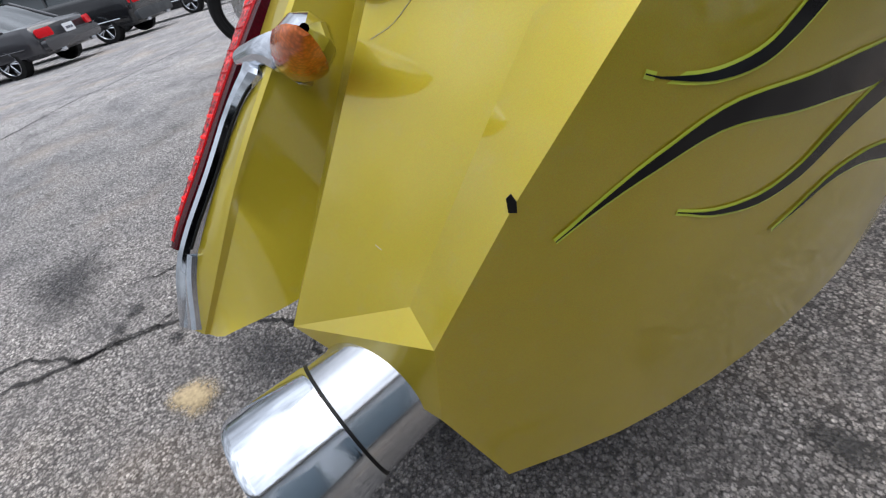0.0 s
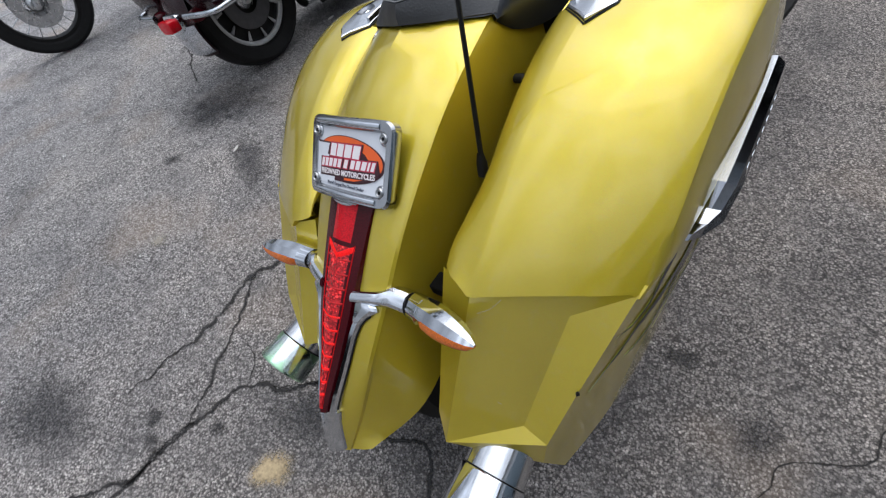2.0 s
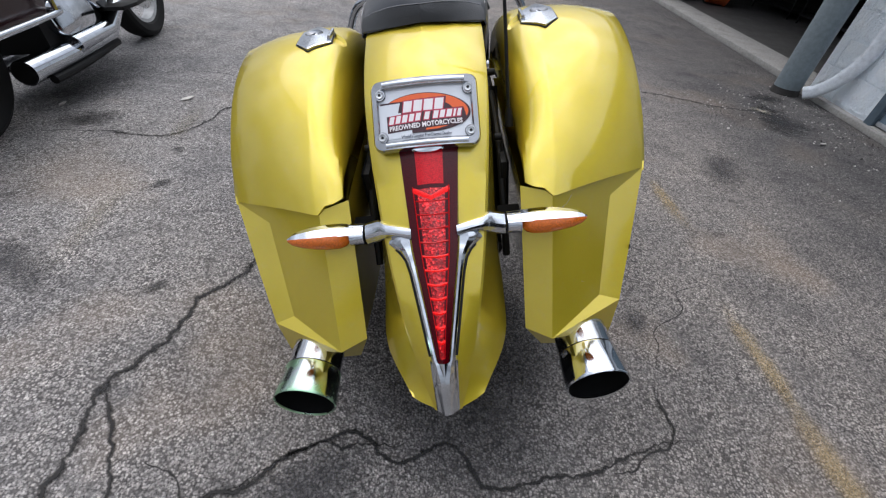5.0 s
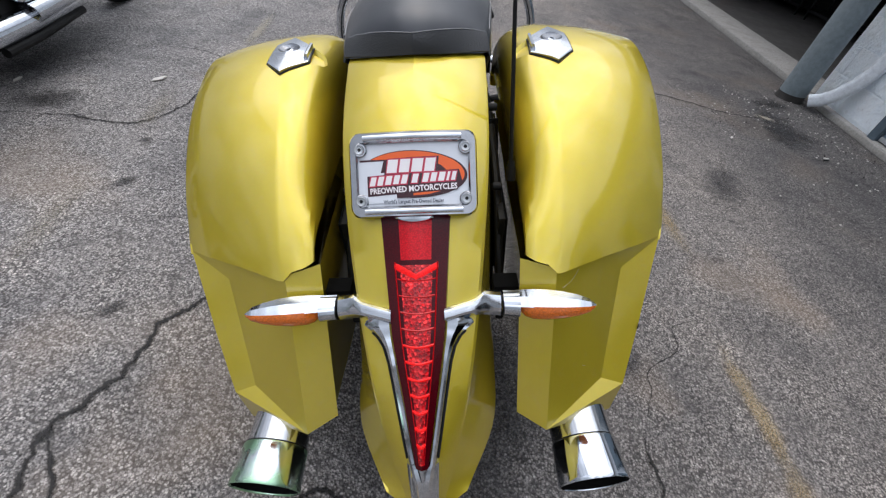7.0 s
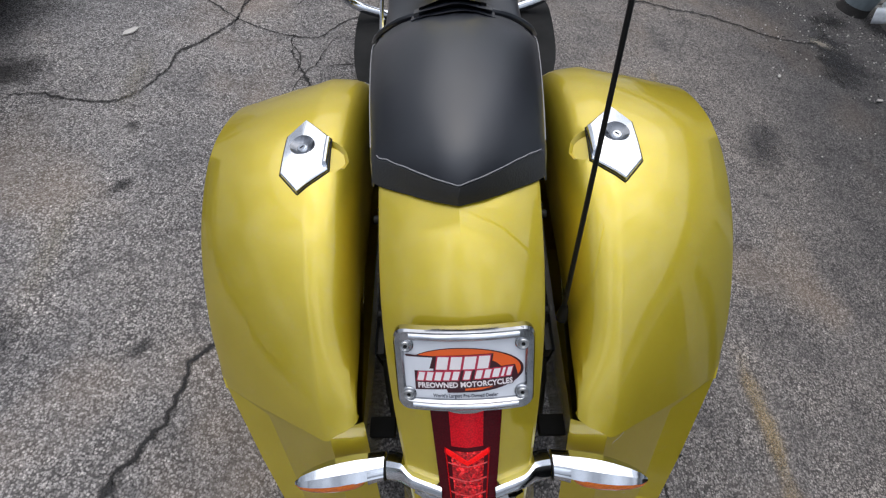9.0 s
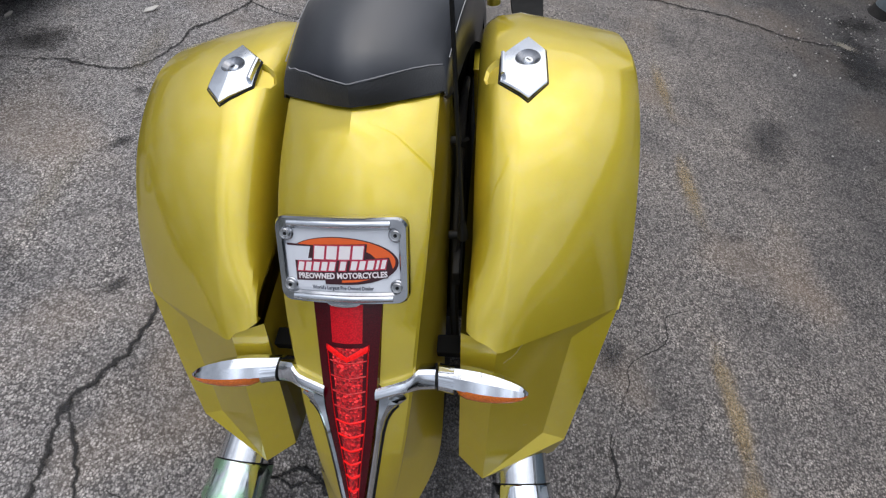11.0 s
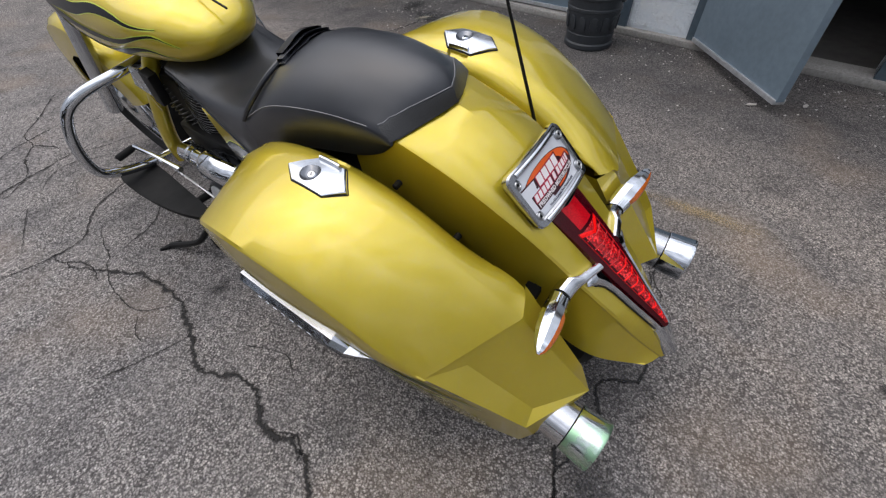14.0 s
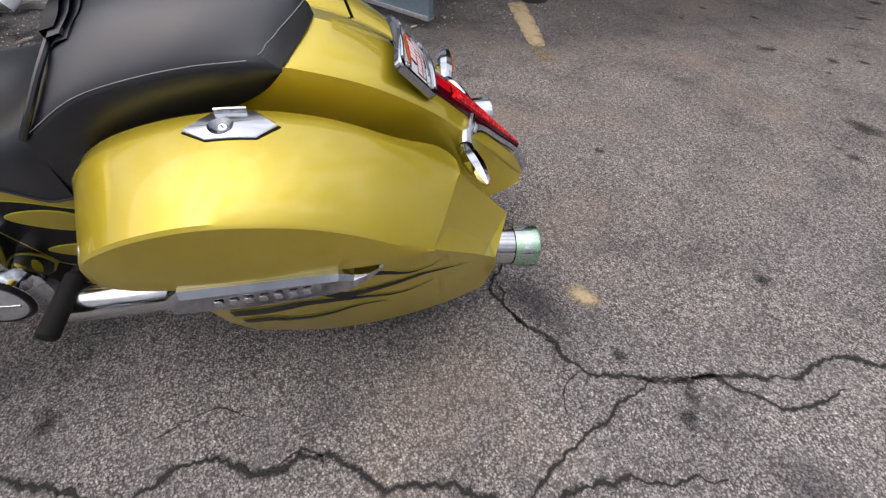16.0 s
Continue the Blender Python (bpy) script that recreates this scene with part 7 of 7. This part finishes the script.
def make_roadster():
    b = empty("parked_motorcycle", pose(-3.86, 0.8, 0, 0, -6, 172), "black motorcycle with a thin wire-spoked wheel", "motorcycle")
    w = make_wheel("front_wheel", (0, 0, 0.33), 0.33, 0.10, 0.25, b, "slim black tyre on a spoked wheel", 0, BLACK)
    make_wheel("rear_wheel", (0, -1.45, 0.32), 0.32, 0.14, 0.22, b, "black rear tyre", 8, BLACK)
    for k in range(18):
        a = 2 * math.pi * k / 18
        e = a + (0.35 if k % 2 else -0.35)
        part("wire_spoke", tube([(0.03 * (1 if k % 4 < 2 else -1), 0.045 * math.cos(e), 0.33 + 0.045 * math.sin(e)), (0, 0.235 * math.cos(a), 0.33 + 0.235 * math.sin(a))], 0.003, 6), DULL_CHROME, w)
    for s in (-1, 1):
        part("fork_leg", tube([(s * 0.1, 0, 0.33), (s * 0.1, -0.28, 0.95)], 0.026, 12), DULL_CHROME, b)
    part("engine", rails_mesh([[(-0.16, -0.5, 0.55), (-0.17, -0.75, 0.62), (-0.14, -1.05, 0.5)], [(0.16, -0.5, 0.55), (0.17, -0.75, 0.62), (0.14, -1.05, 0.5)], [(0.15, -0.5, 0.25), (0.16, -0.75, 0.2), (0.12, -1.05, 0.24)], [(-0.15, -0.5, 0.25), (-0.16, -0.75, 0.2), (-0.12, -1.05, 0.24)]], 10), BLACK, b)
    part("fuel_tank", rails_mesh([[(-0.08, -0.3, 0.82), (-0.15, -0.5, 0.84), (-0.07, -0.85, 0.76)], [(0, -0.3, 0.9), (0, -0.5, 0.95), (0, -0.85, 0.84)], [(0.08, -0.3, 0.82), (0.15, -0.5, 0.84), (0.07, -0.85, 0.76)], [(0, -0.3, 0.76), (0, -0.5, 0.74), (0, -0.85, 0.7)]], 12), GLOSS_BLACK, b)
    part("seat", rails_mesh([[(-0.1, -0.85, 0.74), (-0.14, -1.2, 0.72), (-0.09, -1.6, 0.78)], [(0, -0.85, 0.78), (0, -1.2, 0.76), (0, -1.6, 0.82)], [(0.1, -0.85, 0.74), (0.14, -1.2, 0.72), (0.09, -1.6, 0.78)], [(0, -0.85, 0.68), (0, -1.2, 0.66), (0, -1.6, 0.72)]], 12), LEATHER, b)
    rows = []
    for k in range(14):
        a = radians(30 + 110 * k / 13)
        rows.append([(x, 0.36 * math.cos(a) * (1 - 2 * x * x), 0.33 + 0.36 * math.sin(a) * (1 - 2 * x * x)) for x in (-0.06, -0.03, 0, 0.03, 0.06)])
    part("front_fender", grid_mesh(rows), GLOSS_BLACK, b)
    part("handlebar", tube([(-0.4, -0.5, 1.08), (-0.2, -0.38, 1.05), (0, -0.33, 1.0), (0.2, -0.38, 1.05), (0.4, -0.5, 1.08)], 0.013, 10, 24), DULL_CHROME, b)
    part("side_stand", tube([(-0.1, -0.75, 0.25), (-0.26, -0.7, 0.03)], 0.013, 8), BLACK, b)


make_roadster()


# ---- parked cars ----
def make_car(name, x, y, turn, paint, label, tall):
    c = empty(name, pose(x, y, ground_z(x, y), 0, 0, turn), label, "car", "cars parked along the lot")
    c.scale = (0.94, 0.94, 0.94) if tall else (0.86, 0.86, 0.86)
    h = 1.78 if tall else 1.36
    belt = 1.08 if tall else 0.84
    # side profile stations along the length: y, half width low, belt half width, sill height, belt height
    st = [(-0.98, 0.74, 0.70, 0.42, belt * 0.80), (-0.93, 0.86, 0.84, 0.30, belt * 0.97), (-0.6, 0.90, 0.89, 0.28, belt), (0.0, 0.91, 0.91, 0.27, belt), (1.2, 0.91, 0.91, 0.26, belt), (2.5, 0.91, 0.90, 0.26, belt * 0.97), (3.3, 0.88, 0.84, 0.28, belt * 0.86), (3.65, 0.74, 0.66, 0.36, belt * 0.72)]
    if not tall:
        st = [(s_[0] * 0.9 if s_[0] < 0 else s_[0], *s_[1:]) for s_ in st]
    rows = []
    for yy, wl, wb, z0, z1 in spline(st, 32):
        row = [(-wl * 0.9, yy, z0), (-wl, yy, z0 + 0.08), (-wl * 1.01, yy, z0 + (z1 - z0) * 0.5), (-wb * 0.985, yy, z1 - 0.08), (-wb * 0.93, yy, z1), (0, yy, z1 + 0.035), (wb * 0.93, yy, z1), (wb * 0.985, yy, z1 - 0.08), (wl * 1.01, yy, z0 + (z1 - z0) * 0.5), (wl, yy, z0 + 0.08), (wl * 0.9, yy, z0)]
        rows.append(row)
    part("body", grid_mesh(rows, True, True), paint, c, sharp=40)
    back = -0.85 if tall else -0.35
    rear_top = -0.55 if tall else 0.45
    top = [(back, 0.78, belt - 0.02), (rear_top, 0.66, h - 0.06), (rear_top + 0.35, 0.64, h), (1.5, 0.64, h), (1.9, 0.64, h - 0.06), (2.75, 0.78, belt - 0.02)]
    rows = []
    for yy, w, z in spline(top, 22):
        rows.append([(-0.84, yy * 0.98 + 0.02, belt - 0.03), (-(w + 0.05), yy, (belt + z) / 2), (-w, yy, z - 0.04), (-w * 0.8, yy, z), (0, yy, z + 0.02), (w * 0.8, yy, z), (w, yy, z - 0.04), (w + 0.05, yy, (belt + z) / 2), (0.84, yy * 0.98 + 0.02, belt - 0.03)])
    part("cabin_glass", grid_mesh(rows, True, True), CAR_GLASS, c, "dark tinted windows", sharp=50)
    roof_rows = []
    for yy, w, z in spline(top[1:-1], 12):
        roof_rows.append([(-w - 0.005, yy, z - 0.03), (-w * 0.8, yy, z + 0.01), (0, yy, z + 0.03), (w * 0.8, yy, z + 0.01), (w + 0.005, yy, z - 0.03)])
    part("roof_panel", grid_mesh(roof_rows), paint, c)
    for s in (-1, 1):
        part("pillar", tube([(s * 0.83, back + 0.08, belt), (s * 0.70, rear_top + 0.03, h - 0.08)], 0.035, 8), paint, c)
        part("pillar", tube([(s * 0.83, 1.1, belt), (s * 0.69, 1.1, h - 0.05)], 0.03, 8), paint, c)
        part("pillar", tube([(s * 0.83, 2.65, belt), (s * 0.68, 1.95, h - 0.06)], 0.03, 8), paint, c)
        lz = (belt * 0.82)
        part("tail_lamp", slab(rounded(0.34, 0.16 if not tall else 0.3, 0.05, 5), 0.05, aim((s * 0.68, -0.945, lz), (s * 0.35, -1, 0.05)), 0.012), RED_GRID, c)
        part("exhaust_tip", slab(rounded(0.16, 0.07, 0.03, 5), 0.06, aim((s * 0.5, -0.955, 0.33), (0, -1, 0)), 0.008), CHROME, c)
        part("mirror", slab(rounded(0.2, 0.13, 0.05, 5), 0.08, aim((s * 1.0, 2.2, belt + 0.06), (0, -1, 0)), 0.03), paint, c)
        part("side_trim", tube([(s * 0.925, -0.55, 0.5), (s * 0.93, 1.0, 0.5), (s * 0.925, 2.5, 0.5)], 0.012, 6, 12), CHROME if tall else paint, c)
    part("bumper", slab(rounded(1.72, 0.22, 0.08, 6), 0.12, aim((0, -0.90, 0.47), (0, -1, 0)), 0.03), paint if not tall else PLASTIC_GREY, c)
    part("number_plate", slab(rounded(0.31, 0.155, 0.01, 3), 0.01, aim((0, -1.0, belt * 0.78), (0, -1, 0.05))), SIGN_WHITE, c, "pale number plate")
    for k in range(3):
        part("plate_bar", box(-0.1 + 0.075 * k, -0.045 + 0.075 * k, -1.018, -1.009, belt * 0.75, belt * 0.80), SIGN_BLUE, c)
    r = 0.38 if tall else 0.335
    silver = CHROME
    for yy in (0, 2.75):
        for s in (-1, 1):
            m = aim((s * 0.80, yy, r), (s, 0, 0))
            t = part("wheel", lathe([(r * 0.66, 0.10), (r * 0.7, 0.115), (r * 0.93, 0.11), (r, 0.07), (r, -0.08), (r * 0.9, -0.11), (r * 0.6, -0.1)], m, 36), RUBBER, c)
            part("rim", lathe([(r * 0.68, 0.112), (r * 0.64, 0.10), (r * 0.60, 0.04), (r * 0.2, 0.05), (0.0, 0.07)], m, 30), BLACK, t)
            for k in range(5):
                for da in (-0.13, 0.13):
                    a = 2 * math.pi * k / 5
                    p0 = m @ Vector((r * 0.1 * math.cos(a), r * 0.1 * math.sin(a), 0.085))
                    p1 = m @ Vector((r * 0.66 * math.cos(a + da), r * 0.66 * math.sin(a + da), 0.105))
                    part("spoke", tube([p0, p1], [0.022, 0.014], 6), silver, t)
            part("rim_edge", lathe([(r * 0.645, 0.108), (r * 0.665, 0.118), (r * 0.69, 0.116), (r * 0.70, 0.108)], m, 30), silver, t)
    return c


make_car("sedan", -11.0, -2.15, 150, CAR_GREY, "grey saloon car parked with its rear to the lot", False)
make_car("sport_utility_car", -14.1, -0.75, 150, CAR_BLACK, "black tall estate car parked with its rear to the lot", True)
make_car("sport_utility_car", -17.9, 1.5, 150, CAR_BLACK, "black tall estate car parked beyond another", True)
make_car("sedan", -21.4, 3.8, 150, CAR_GREY, "dark saloon car far along the row", False)
make_car("sedan", -8.5, -4.9, 150, CAR_BLACK, "black saloon car at the near end of the row", False)


# ---- trees behind the cars ----
def make_tree():
    rnd = random.Random(21)
    t = empty("tree", pose(-27, -9, ground_z(-27, -9)), "leafy green tree behind the parked cars", "tree", "trees behind the lot")
    part("trunk", tube([(0, 0, 0), (0.05, 0.1, 1.2), (-0.1, 0.05, 2.6), (0.1, 0.0, 4.5)], [0.22, 0.17, 0.13, 0.06], 10), BARK, t)
    for k in range(7):
        a = k * 0.9
        part("limb", tube([(0, 0.05, 1.4 + 0.35 * k), (0.8 * math.cos(a), 0.8 * math.sin(a), 2.1 + 0.38 * k), (1.5 * math.cos(a), 1.5 * math.sin(a), 2.6 + 0.4 * k)], [0.07, 0.045, 0.02], 6), BARK, t)
    verts, faces = [], []
    for k in range(70):
        a, rr = rnd.uniform(0, 6.28), 2.3 * math.sqrt(rnd.random())
        cz = rnd.uniform(0.7, 5.6)
        rr *= 1.1 if cz < 4.5 else 0.7
        cc = Vector((rr * math.cos(a), rr * math.sin(a), cz))
        for j in range(60):
            p = cc + Vector((rnd.gauss(0, 0.32), rnd.gauss(0, 0.32), rnd.gauss(0, 0.24)))
            u = Vector((rnd.uniform(-1, 1), rnd.uniform(-1, 1), rnd.uniform(-0.6, 0.6))).normalized() * rnd.uniform(0.05, 0.1)
            w = u.cross(Vector((rnd.uniform(-1, 1), rnd.uniform(-1, 1), 1))).normalized() * 0.04
            i = len(verts)
            verts += [p - u, p + w, p + u, p - w]
            faces.append((i, i + 1, i + 2, i + 3))
    me = bpy.data.meshes.new("crown")
    me.from_pydata(verts, [], faces)
    me.materials.append(LEAF)
    cr = new("crown", me)
    cr.parent = t
    tagged(cr, "crown of small green leaves", kind="stuff")
    for k, (x, y, s) in enumerate(((-22, -9, 1.1), (-26, -5, 1.2), (-33, 2, 1.0), (-24, -19, 1.2), (-36, 9, 1.3), (-21, -24, 1.0), (-40, 17, 1.2))):
        o = copy_thing(t, pose(x, y, ground_z(x, y), 0, 0, 50 * k))
        o.scale = (s, s, s)


make_tree()


blocks()
